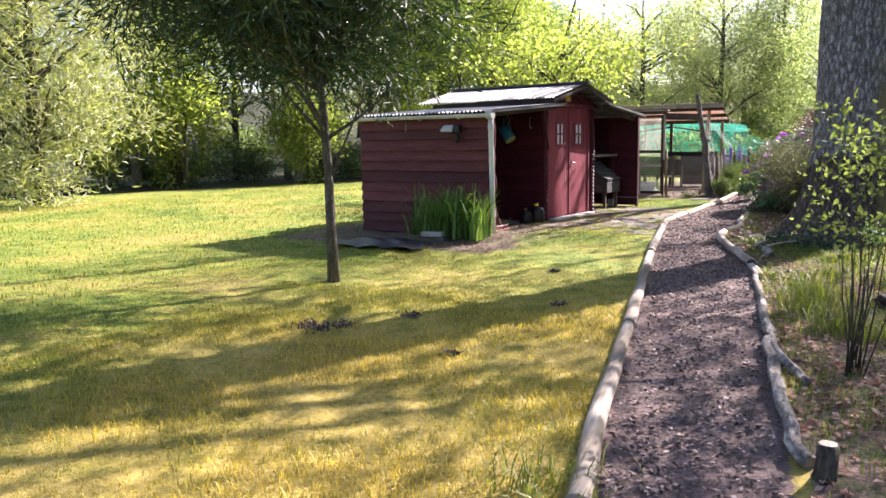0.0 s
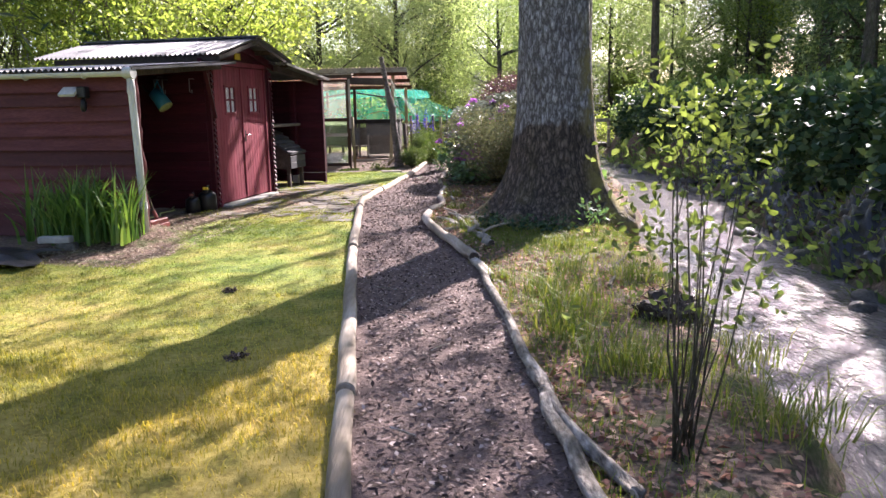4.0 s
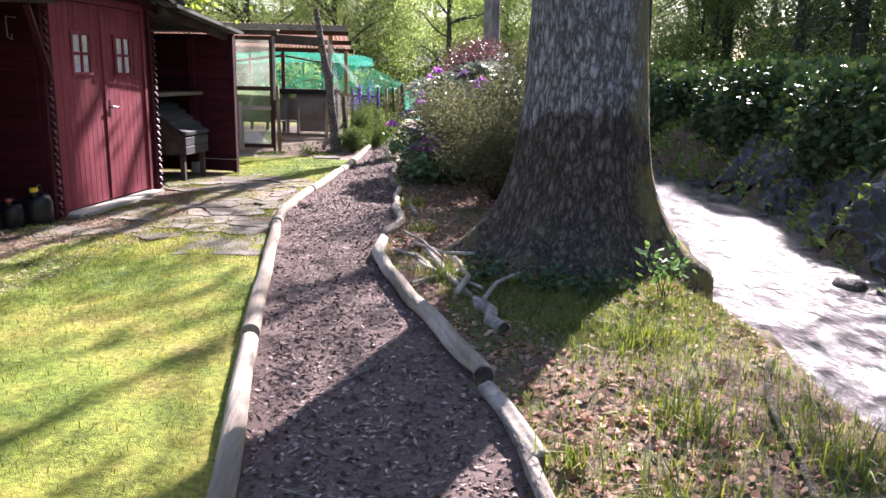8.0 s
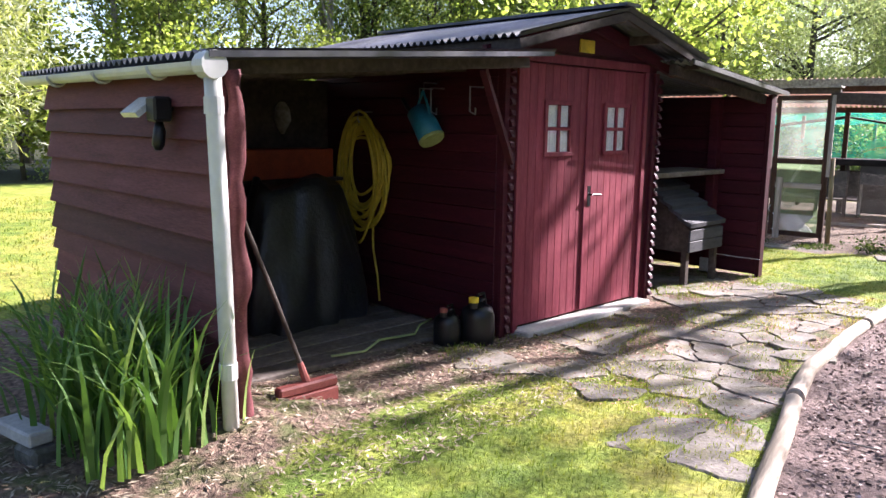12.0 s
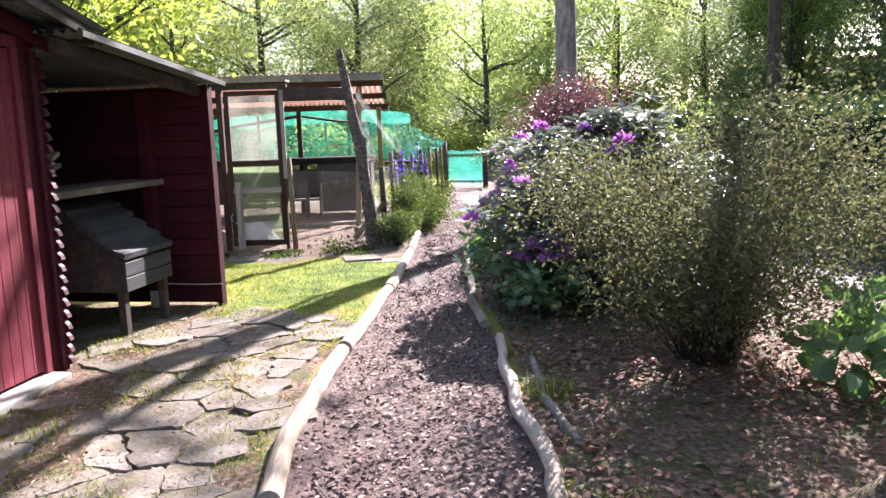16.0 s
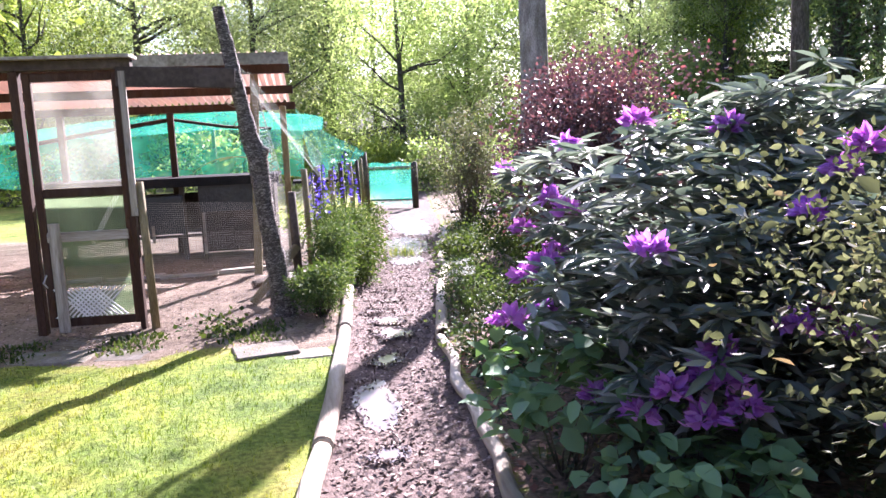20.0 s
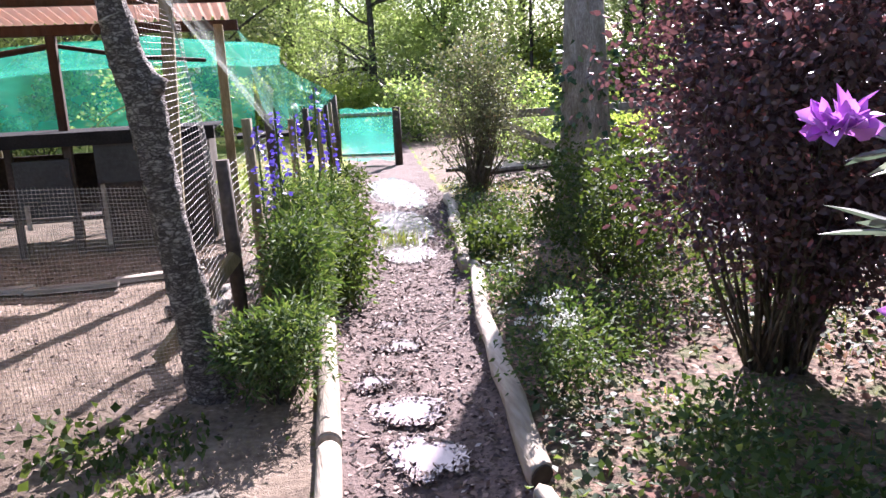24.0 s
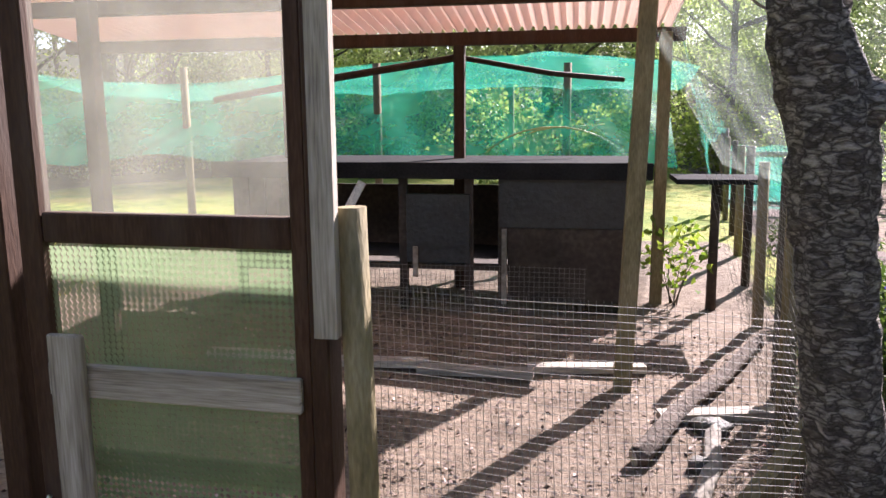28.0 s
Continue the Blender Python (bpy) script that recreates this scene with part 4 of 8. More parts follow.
    wall = part("bay_end_wall", Geo().box(L + 0.02, L + 0.05, -0.32, back, 0.03, 1.86), RED, shed)
    for k in range(11):
        z = 0.02 + k * 0.168
        dz = 0.012 * math.sin(k * 2.3)
        part("lap_board", Geo().add([(L - 0.045, -0.33, z), (L - 0.045, back, z + dz), (L + 0.02, back, z), (L + 0.02, -0.33, z),
                                     (L - 0.002, -0.33, z + 0.185), (L - 0.002, back, z + 0.185), (L + 0.02, back, z + 0.185), (L + 0.02, -0.33, z + 0.185)],
                                    [(0, 1, 2, 3), (7, 6, 5, 4), (0, 4, 5, 1), (1, 5, 6, 2), (2, 6, 7, 3), (3, 7, 4, 0)]), RED_LAP, wall)
    zs = np.linspace(0.0, 1.87, 22)
    part("corner_post", Geo().tube([(L + 0.035 + 0.012 * math.sin(z * 9) + 0.006 * math.sin(z * 23), -0.372 + 0.008 * math.sin(z * 13), z) for z in zs], [0.043 + 0.009 * math.sin(z * 17) + 0.004 * math.sin(z * 41) for z in zs], 12, 0.05, 5), RED_LAP, shed, "rough round corner post", smooth=True)
    part("bay_back_wall", Geo().box(L + 0.05, W0, back - 0.04, back, 0.02, 2.0), DARK_WOOD, shed)
    part("bay_beam", Geo().beam((L, -0.22, bay_z(L) - 0.06), (W0 - 0.005, -0.22, bay_z(W0) - 0.06), 0.05, 0.07), DARK_WOOD, shed)
    part("brace", Geo().beam((W0 - 0.01, -0.1, 1.35), (W0 - 0.45, -0.22, bay_z(W0) - 0.13), 0.05, 0.035), RED, shed)
    for d in (0.4, 1.1, 1.8):
        part("rafter", Geo().beam((L, d, bay_z(L) - 0.06), (W0, d, bay_z(W0) - 0.06), 0.045, 0.08), DARK_WOOD, shed)
    part("bay_roof", swap_xy(corrugated(-0.46, back + 0.15, L - 0.14, W0 + 0.02, lambda d, s: bay_z(s))), ROOF, shed, "low corrugated roof over the open bay")
    part("roof_edge_strip", Geo().beam((L - 0.14, -0.47, bay_z(L) - 0.015), (W0 - 0.02, -0.47, bay_z(W0) - 0.015), 0.012, 0.03), ROOF, shed, "pale metal edge strip")
    # gutter and downpipe
    g = Geo()
    ring = [(0.055 * math.cos(a), 0.055 * math.sin(a)) for a in np.linspace(math.pi, 2 * math.pi, 9)]
    ring += [(0.05 * math.cos(a), 0.05 * math.sin(a) + 0.002) for a in np.linspace(2 * math.pi, math.pi, 9)]
    ends = (-0.45, back + 0.1)
    g.add([(L - 0.11 + x, d, 1.9 + z - (d + 0.4) * -0.004) for d in ends for x, z in ring], [(i, (i + 1) % 18, 18 + (i + 1) % 18, 18 + i) for i in range(18)] + [tuple(range(18))[::-1], tuple(range(18, 36))])
    gut = part("gutter", g, GUTTER, shed, "half-round off-white plastic gutter")
    for d in (-0.36, 0.15, 0.9, 1.7):
        part("bracket", Geo().tube([(L - 0.11 + 0.06 * math.cos(a), d, 1.9 + 0.06 * math.sin(a)) for a in np.linspace(math.pi, 2 * math.pi, 8)], 0.012, 6), GUTTER, gut)
    part("gutter_end", Geo().tube([(L - 0.11, -0.47, 1.885), (L - 0.11, -0.37, 1.885)], 0.066, 14), GUTTER, gut)
    pipe = part("downpipe", Geo().tube([(L - 0.1, -0.42, 1.86), (L - 0.095, -0.42, 1.7), (L - 0.075, -0.42, 0.9), (L - 0.06, -0.42, 0.02)], 0.041, 14), GUTTER, shed, "white plastic downpipe", smooth=True)
    for z in (1.7, 0.4):
        part("pipe_collar", Geo().tube([(L - 0.1 + (1.86 - z) * 0.022, -0.42, z - 0.04), (L - 0.1 + (1.86 - z) * 0.022, -0.42, z + 0.04)], 0.047, 14), GUTTER, pipe)
    # floodlight with sensor
    lamp = part("floodlight", Geo().box(L - 0.14, L - 0.04, 0.14, 0.25, 1.62, 1.75), BLACK, shed, "small floodlight with a black sensor", bevel=0.012)
    part("lamp_head", Geo().add([(L - 0.2, 0.24, 1.665), (L - 0.2, 0.44, 1.665), (L - 0.09, 0.44, 1.75), (L - 0.09, 0.24, 1.75), (L - 0.18, 0.24, 1.64), (L - 0.18, 0.44, 1.64), (L - 0.07, 0.44, 1.725), (L - 0.07, 0.24, 1.725)],
                                [(0, 3, 2, 1), (4, 5, 6, 7), (0, 1, 5, 4), (1, 2, 6, 5), (2, 3, 7, 6), (3, 0, 4, 7)]), GLASS_DARK, lamp, "pale tilted lamp head")
    part("arm", Geo().tube([(L - 0.02, 0.2, 1.7), (L - 0.06, 0.2, 1.7)], 0.03, 10), BLACK, lamp)
    part("sensor", Geo().tube([(L - 0.09, 0.2, 1.62), (L - 0.09, 0.2, 1.57), (L - 0.1, 0.2, 1.5), (L - 0.1, 0.2, 1.47)], [0.02, 0.034, 0.034, 0.018], 12), BLACK, lamp, smooth=True)

    # lean-to on the far side
    E0, E1 = W1, 3.88

    def lean_z(s):
        return 2.2 - (s - E0) * 0.1

    end = part("lean_end_wall", Geo().box(E1 - 0.055, E1 - 0.03, -0.19, 1.7, 0.03, lean_z(E1) - 0.03), RED, shed)
    for k in range(13):
        z = 0.03 + k * 0.147
        top = min(z + 0.143, lean_z(E1) - 0.03)
        part("board", Geo().box(E1 - 0.03, E1, -0.19, 1.7, z, top), RED, end, bevel=0.005)
        part("board", Geo().box(E1 - 0.08, E1 - 0.055, -0.19, 1.7, z, top), RED, end, bevel=0.005)
    part("lean_post", Geo().box(E1 - 0.09, E1 + 0.005, -0.24, -0.192, 0.0, lean_z(E1) - 0.02), RED, shed, bevel=0.004)
    inner = part("inner_post", Geo().box(E1 - 0.19, E1 - 0.082, 0.3, 0.4, 0.16, lean_z(E1) - 0.06), RED, shed, bevel=0.004)
    part("post_foot", Geo().box(E1 - 0.2, E1 - 0.081, 0.29, 0.41, 0.0, 0.158), CONCRETE, inner, "pale concrete post foot", bevel=0.01)
    part("lean_back_wall", Geo().box(E0, E1 - 0.08, 1.66, 1.7, 0.02, 2.05), RED, shed)
    part("lean_roof", swap_xy(corrugated(-0.36, 1.8, E0 - 0.02, E1 + 0.02, lambda d, s: lean_z(s))), ROOF, shed, "dark corrugated lean-to roof")
    part("roof_edge_strip", Geo().beam((E0, -0.365, lean_z(E0) - 0.01), (E1 + 0.02, -0.365, lean_z(E1 + 0.02) - 0.01), 0.01, 0.04), STEEL, shed, "pale metal edge strip")
    part("lean_beam", Geo().beam((E0, -0.15, lean_z(E0) - 0.07), (E1 - 0.1, -0.15, lean_z(E1) - 0.07), 0.06, 0.09), DARK_WOOD, shed)
    part("string", Geo().tube([(E1 - 0.088, 0.28, 0.205), (E1 - 0.088, 0.0, 0.2), (E1 - 0.094, -0.244, 0.205)], 0.004, 5), WHITE, shed, "thin white string")
    return shed


def glass():
    """Thin window glass: clear, with a faint even reflection."""
    m, nt, p, out = nodes_of("window_glass")
    clear, shine = nt.nodes.new("ShaderNodeBsdfTransparent"), nt.nodes.new("ShaderNodeBsdfGlossy")
    shine.inputs["Roughness"].default_value = 0.04
    s = nt.nodes.new("ShaderNodeMixShader")
    s.inputs[0].default_value = 0.08
    nt.links.new(clear.outputs[0], s.inputs[1]), nt.links.new(shine.outputs[0], s.inputs[2]), nt.links.new(s.outputs[0], out.inputs[0])
    return m


GLASS = glass()
build_shed()


def build_bay_things():
    z = 0.06
    # plank floor
    fl = thing("plank_floor", shed_world(-2.4, 0), "low floor of grey worn planks in the open bay", "floor", turn=SHED_TURN, kind="structure")
    for k in range(9):
        part("plank", Geo().box(-0.1 + 0.05 * (k % 3), 2.1 - 0.06 * (k % 2), 0.28 + k * 0.21, 0.475 + k * 0.21, 0.0, 0.045), MUDDY_PLANK, fl, bevel=0.006)
    # coiled hose on a hook on the hut's side wall
    h = thing("garden_hose", shed_world(W0 - 0.06, 1.52, 1.3), "coiled yellow garden hose hanging on a hook", "hose", turn=SHED_TURN)
    for k in range(16):
        rr, rz = 0.2 + 0.034 * (k % 5) + 0.016 * math.sin(k * 2.3), 0.3 + 0.03 * (k % 4) + 0.008 * k
        pts = [(-0.02 - 0.018 * (k % 4), rr * math.cos(a) + 0.012 * math.sin(k), rz * math.sin(a) - 0.012 * k + 0.04 * math.sin(2 * a + k * 1.7) + 0.015 * math.sin(3 * a + k)) for a in np.linspace(0, 2 * math.pi, 25)]
        part("coil", Geo().tube(pts, 0.0125, 7, caps=False), YELLOW, h, smooth=True)
    part("loose_end", Geo().tube([(-0.03, -0.12, -0.35), (-0.05, -0.15, -0.75), (-0.04, -0.2, -1.0), (-0.06, -0.25, -1.2)], 0.0105, 6), YELLOW, h, smooth=True)
    part("hook", Geo().tube([(0.06, 0, 0.42), (-0.09, 0, 0.42), (-0.1, 0, 0.36), (-0.08, 0, 0.33)], 0.007, 6), STEEL, h, "steel wall hook")
    # watering can hanging
    w = thing("watering_can", shed_world(W0 - 0.16, 0.66, 1.6), "blue plastic watering can hanging by its handle", "watering can", turn=SHED_TURN)
    part("body", Geo().tube([(0, 0.1, 0.12), (0, 0, 0.02), (0, -0.07, -0.08)], [0.085, 0.1, 0.105], 14), BLUE, w, smooth=True)
    part("base", Geo().tube([(0, -0.072, -0.082), (0, -0.085, -0.1)], [0.108, 0.1], 14), PALE_GREEN, w, "pale green base")
    part("handle", Geo().tube([(0, 0.1, 0.14), (0, 0.03, 0.28), (0, -0.04, 0.14), (0, -0.06, 0.03)], 0.012, 8), BLUE, w)
    part("spout", Geo().tube([(0, 0.06, 0.05), (0, 0.22, 0.16), (0, 0.27, 0.22)], [0.03, 0.018, 0.015], 8), BLACK, w)
    part("hook", Geo().tube([(0.14, 0.02, 0.34), (0.0, 0.02, 0.34), (0, 0.02, 0.28)], 0.006, 6), STEEL, w)
    for d in (0.2, 0.62, 0.75):
        hk = thing("wall_hook", shed_world(W0 - 0.02, d, 1.7), "bent steel rod hook under the bay roof", "hook", "hooks in the bay", SHED_TURN)
        part("rod", Geo().tube([(0.02, 0, 0.2), (-0.12, 0, 0.2), (-0.12, 0, 0.02), (-0.06, 0, 0.0), (-0.06, 0, 0.05)], 0.007, 6), STEEL, hk)
    # jerrycan
    for s, d, k in ((-0.42, 0.02, 1.0), (-0.62, 0.14, 0.8)):
        c = thing("jerrycan", shed_world(s, d, 0.0), "black plastic canister with a yellow cap", "canister", "canisters", SHED_TURN + 12)
        part("body", Geo().tube([(0, 0, 0), (0, 0, 0.02 * k), (0, 0, 0.1 * k), (0, 0, 0.22 * k), (-0.01 * k, 0, 0.275 * k), (-0.02 * k, 0, 0.305 * k)], [0.11 * k, 0.128 * k, 0.132 * k, 0.13 * k, 0.115 * k, 0.07 * k], 20, squash=0.78), BLACK, c, smooth=True)
        part("carry_handle", Geo().tube([(0.02 * k, 0, 0.29 * k), (0.03 * k, 0, 0.335 * k), (0.1 * k, 0, 0.33 * k), (0.115 * k, 0, 0.28 * k)], 0.014 * k, 8), BLACK, c, smooth=True)
        part("neck", Geo().tube([(-0.06 * k, 0, 0.29 * k), (-0.06 * k, 0, 0.335 * k)], 0.035 * k, 12), BLACK, c)
        part("cap", Geo().tube([(-0.06 * k, 0, 0.335 * k), (-0.06 * k, 0, 0.37 * k)], 0.038 * k, 12), YELLOW_CAP if k == 1 else BRUSH_RED, c, "yellow screw cap" if k == 1 else "red screw cap")
        part("handle", Geo().tube([(0.11 * k, 0, 0.27 * k), (0.08 * k, 0, 0.38 * k), (0.0, 0, 0.38 * k), (-0.01, 0, 0.29 * k)], 0.014 * k, 8), BLACK, c)
    # covered mower
    rng = np.random.default_rng(4)
    n = 72
    v, f = [], []
    for j in range(13):
        for i in range(n):
            a, t = 2 * math.pi * i / n, j / 12
            r = 1.0 - 0.45 * t**1.7 + 0.07 * math.sin(5 * a + 3 * t) + 0.075 * math.sin(11 * a - 4 * t) * (1 - t) + 0.04 * math.sin(17 * a + 2) * (1 - t)
            v.append((0.75 * r * math.cos(a), 0.42 * r * math.sin(a), 1.15 * t + (0.05 * math.sin(3 * a) if j == 12 else 0) + (0.02 if j else 0)))
    for j in range(12):
        f += [(j * n + i, j * n + (i + 1) % n, (j + 1) * n + (i + 1) % n, (j + 1) * n + i) for i in range(n)]
    f.append(tuple(12 * n + i for i in range(n)))
    m = single("covered_mower", Geo().add(v, f), TARP, "machine under a black tarpaulin cover in the bay", "covered machine", smooth=True)
    m.matrix_basis = pose(*shed_world(-1.05, 1.45, 0.045), 0, 0, SHED_TURN + 8) @ Matrix.Diagonal((0.92, 0.95, 0.95, 1))
    b = thing("storage_box", shed_world(-0.85, 1.95, 1.15), "orange red wooden box on a wall shelf", "box", turn=SHED_TURN)
    part("box", Geo().box(-0.55, 0.42, -0.15, 0.15, 0, 0.25), ORANGE, b, bevel=0.01)
    part("shelf", Geo().box(-0.75, 0.5, -0.2, 0.2, -0.03, 0.0), DARK_WOOD, b)
    k = thing("wall_ornament", shed_world(-0.75, 2.12, 1.64), "dull carved wooden shape hung on the back wall", "ornament", turn=SHED_TURN)
    part("shape", Geo().tube([(0, 0, -0.12), (0, 0, 0.0), (0, 0, 0.1), (0, 0, 0.16)], [0.02, 0.1, 0.085, 0.03], 12, squash=0.4), GREY_WOOD, k)
    # broom leaning at the corner
    br = thing("broom", shed_world(-2.08, -0.2, 0.0), "red broom with a dark handle leaning in the bay", "broom", turn=SHED_TURN)
    part("head", Geo().box(-0.2, 0.2, -0.035, 0.035, 0.09, 0.15), BRUSH_RED, br, bevel=0.012)
    part("bristles", Geo().box(-0.19, 0.19, -0.05, 0.05, 0.0, 0.09), BRUSH_RED, br, bevel=0.004)
    part("socket", Geo().tube([(0, 0, 0.14), (-0.025, 0.03, 0.26)], [0.025, 0.018], 8), BRUSH_RED, br)
    part("handle", Geo().tube([(-0.02, 0.03, 0.25), (-0.2, 0.06, 0.75), (-0.36, 0.1, 1.2)], 0.013, 8), DARK_WOOD, br)
    hs = single("cable", Geo().tube([(0.0, 0.0, 0.015), (0.25, -0.05, 0.012), (0.5, 0.1, 0.012), (0.8, 0.05, 0.012), (1.0, 0.22, 0.012), (1.2, 0.3, 0.012)], 0.009, 6), PALE_GREEN, "pale hose lying on the bay floor", "hose", smooth=True)
    hs.matrix_basis = pose(*shed_world(-1.55, 0.3, 0.06), 0, 0, SHED_TURN)
    # lean-to: nest-box hutch, shelf and boards
    hu = thing("animal_hutch", shed_world(3.02, 0.27, 0.0), "dark weathered wooden hutch with a stepped sloping lid", "hutch", turn=SHED_TURN)
    for x in (-0.3, 0.3):
        for y in (-0.2, 0.75):
            part("leg", Geo().box(x - 0.03, x + 0.03, y - 0.03, y + 0.03, 0, 0.36), DARK_WOOD, hu)
    part("body", Geo().add([(-0.34, -0.25, 0.36), (0.34, -0.25, 0.36), (0.34, 0.85, 0.36), (-0.34, 0.85, 0.36), (-0.34, -0.25, 0.6), (0.34, -0.25, 0.6), (0.34, 0.3, 1.02), (-0.34, 0.3, 1.02), (0.34, 0.85, 1.02), (-0.34, 0.85, 1.02)],
                           [(3, 2, 1, 0), (0, 1, 5, 4), (4, 5, 6, 7), (7, 6, 8, 9), (9, 8, 2, 3), (1, 2, 8, 6, 5), (0, 4, 7, 9, 3)]), DARK_WOOD, hu)
    for k in range(5):
        a = k / 5
        ya, za, yb, zb = -0.25 + a * 0.55, 0.6 + a * 0.42, -0.25 + (a + 0.22) * 0.55, 0.6 + (a + 0.22) * 0.42
        sec = [(ya - 0.03, za + 0.02), (ya - 0.035, za + 0.062), (yb, zb + 0.03), (yb, zb + 0.004)]
        part("lid_board", Geo().add([(x, yy, zz) for x in (-0.37, 0.37) for yy, zz in sec], [(0, 1, 2, 3), (7, 6, 5, 4)] + [(i, 4 + i, 4 + (i + 1) % 4, (i + 1) % 4) for i in range(4)]), HUTCH_WOOD, hu)
    for k in range(2):
        part("front_board", Geo().box(-0.35, 0.35, -0.272, -0.252, 0.365 + k * 0.118, 0.475 + k * 0.118), HUTCH_WOOD, hu, bevel=0.004)
    sh = thing("shelf_board", shed_world(2.75, 0.5, 1.12), "thick grey board shelf with offcuts lying on it", "shelf", turn=SHED_TURN)
    part("board", Geo().box(-0.85, 1.02, -0.28, 0.28, 0, 0.05), MUDDY_PLANK, sh, bevel=0.006)
    for x, y, a in ((-0.3, 0.0, 0.15), (-0.45, -0.1, 0.24)):
        part("offcut", Geo().beam((x - 0.3, y, 0.06), (x + 0.3, y + 0.05, 0.08 + a), 0.1, 0.03), GREY_WOOD, sh)
    part("bracket", Geo().box(-0.7, -0.64, -0.1, 0.2, -0.1, 0.0), DARK_WOOD, sh)


build_bay_things()


def rock(x, y, r, seed):
    rng = np.random.default_rng(seed)
    bm = bmesh.new()
    bmesh.ops.create_icosphere(bm, subdivisions=3, radius=r)
    for v in bm.verts:
        k = 1 + 0.3 * noise.noise(v.co * (1.1 / r) + Vector((seed, 0, 0))) + 0.12 * noise.noise(v.co * (3.5 / r) + Vector((0, seed, 0)))
        v.co = Vector((v.co.x * 1.25, v.co.y, v.co.z * 0.65)) * k
    for f in bm.faces:
        f.smooth = True
    me = bpy.data.meshes.new("rock")
    bm.to_mesh(me)
    bm.free()
    ob = single("rock", me, ROCK, "dark rough rock lying on the ground", "rock", "rocks")
    ob.matrix_basis = pose(x, y, max(ground_at(x, y), -0.3) + r * 0.25, 0, 0, rng.uniform(0, 360))


# ---- animal run ----
def round_post(name, base, top, r, mat, label, group="", seed=0, parent=None, cat="post"):
    g = Geo().tube([(0, 0, -0.05), tuple((np.subtract(top, base)) * 0.5), tuple(np.subtract(top, base))], [r * 1.05, r, r * 0.96], 9, 0.06, seed)
    if parent is not None:
        g.v = [tuple(np.add(p, base)) for p in g.v]
        return part(name, g, mat, parent, smooth=True)
    return single(name, g, mat, label, cat, group, smooth=True, at=base)


def wire_net(name, corners, cell, r, mat, label, sag=0.0, seed=0, cat="netting"):
    """Crossed wires between four corners (a, b along the foot, c, d along the top)."""
    a, b, d, c = (np.array(p, float) for p in corners)
    rng = np.random.default_rng(seed)
    wide, tall = np.linalg.norm(b - a), np.linalg.norm(d - a)
    nrm = np.cross(b - a, d - a)
    nrm /= np.linalg.norm(nrm)
    at = lambda s, t: (a * (1 - s) + b * s) * (1 - t) + (d * (1 - s) + c * s) * t + nrm * (sag * math.sin(math.pi * s) * math.sin(math.pi * min(1, t * 1.1)) + 0.012 * math.sin(9 * s + 5 * t))  # noqa: E731
    g = Geo()
    for k in range(int(wide / cell) + 1):
        s = min(1, k * cell / wide)
        g.tube([at(s, t) for t in np.linspace(0, 1, 8)], r, 3, caps=False)
    for k in range(int(tall / cell) + 1):
        t = min(1, k * cell / tall)
        g.tube([at(s, t) for s in np.linspace(0, 1, 10)], r, 3, caps=False)
    return single(name, g, mat, label, cat, kind="stuff")


def sheet(name, fn, nu, nv, mat, label, cat="netting"):
    """A draped net or foil; fn(s, t) gives its places."""
    v = [fn(s, t) for t in np.linspace(0, 1, nv) for s in np.linspace(0, 1, nu)]
    f = [(j * nu + i, j * nu + i + 1, (j + 1) * nu + i + 1, (j + 1) * nu + i) for j in range(nv - 1) for i in range(nu - 1)]
    return single(name, Geo().add(v, f), mat, label, cat, smooth=True)


DL, DR = np.array((-2.39, 17.47)), np.array((-1.6, 17.44))   # feet of the door frame
TREE_FOOT = (-0.44, 17.47)


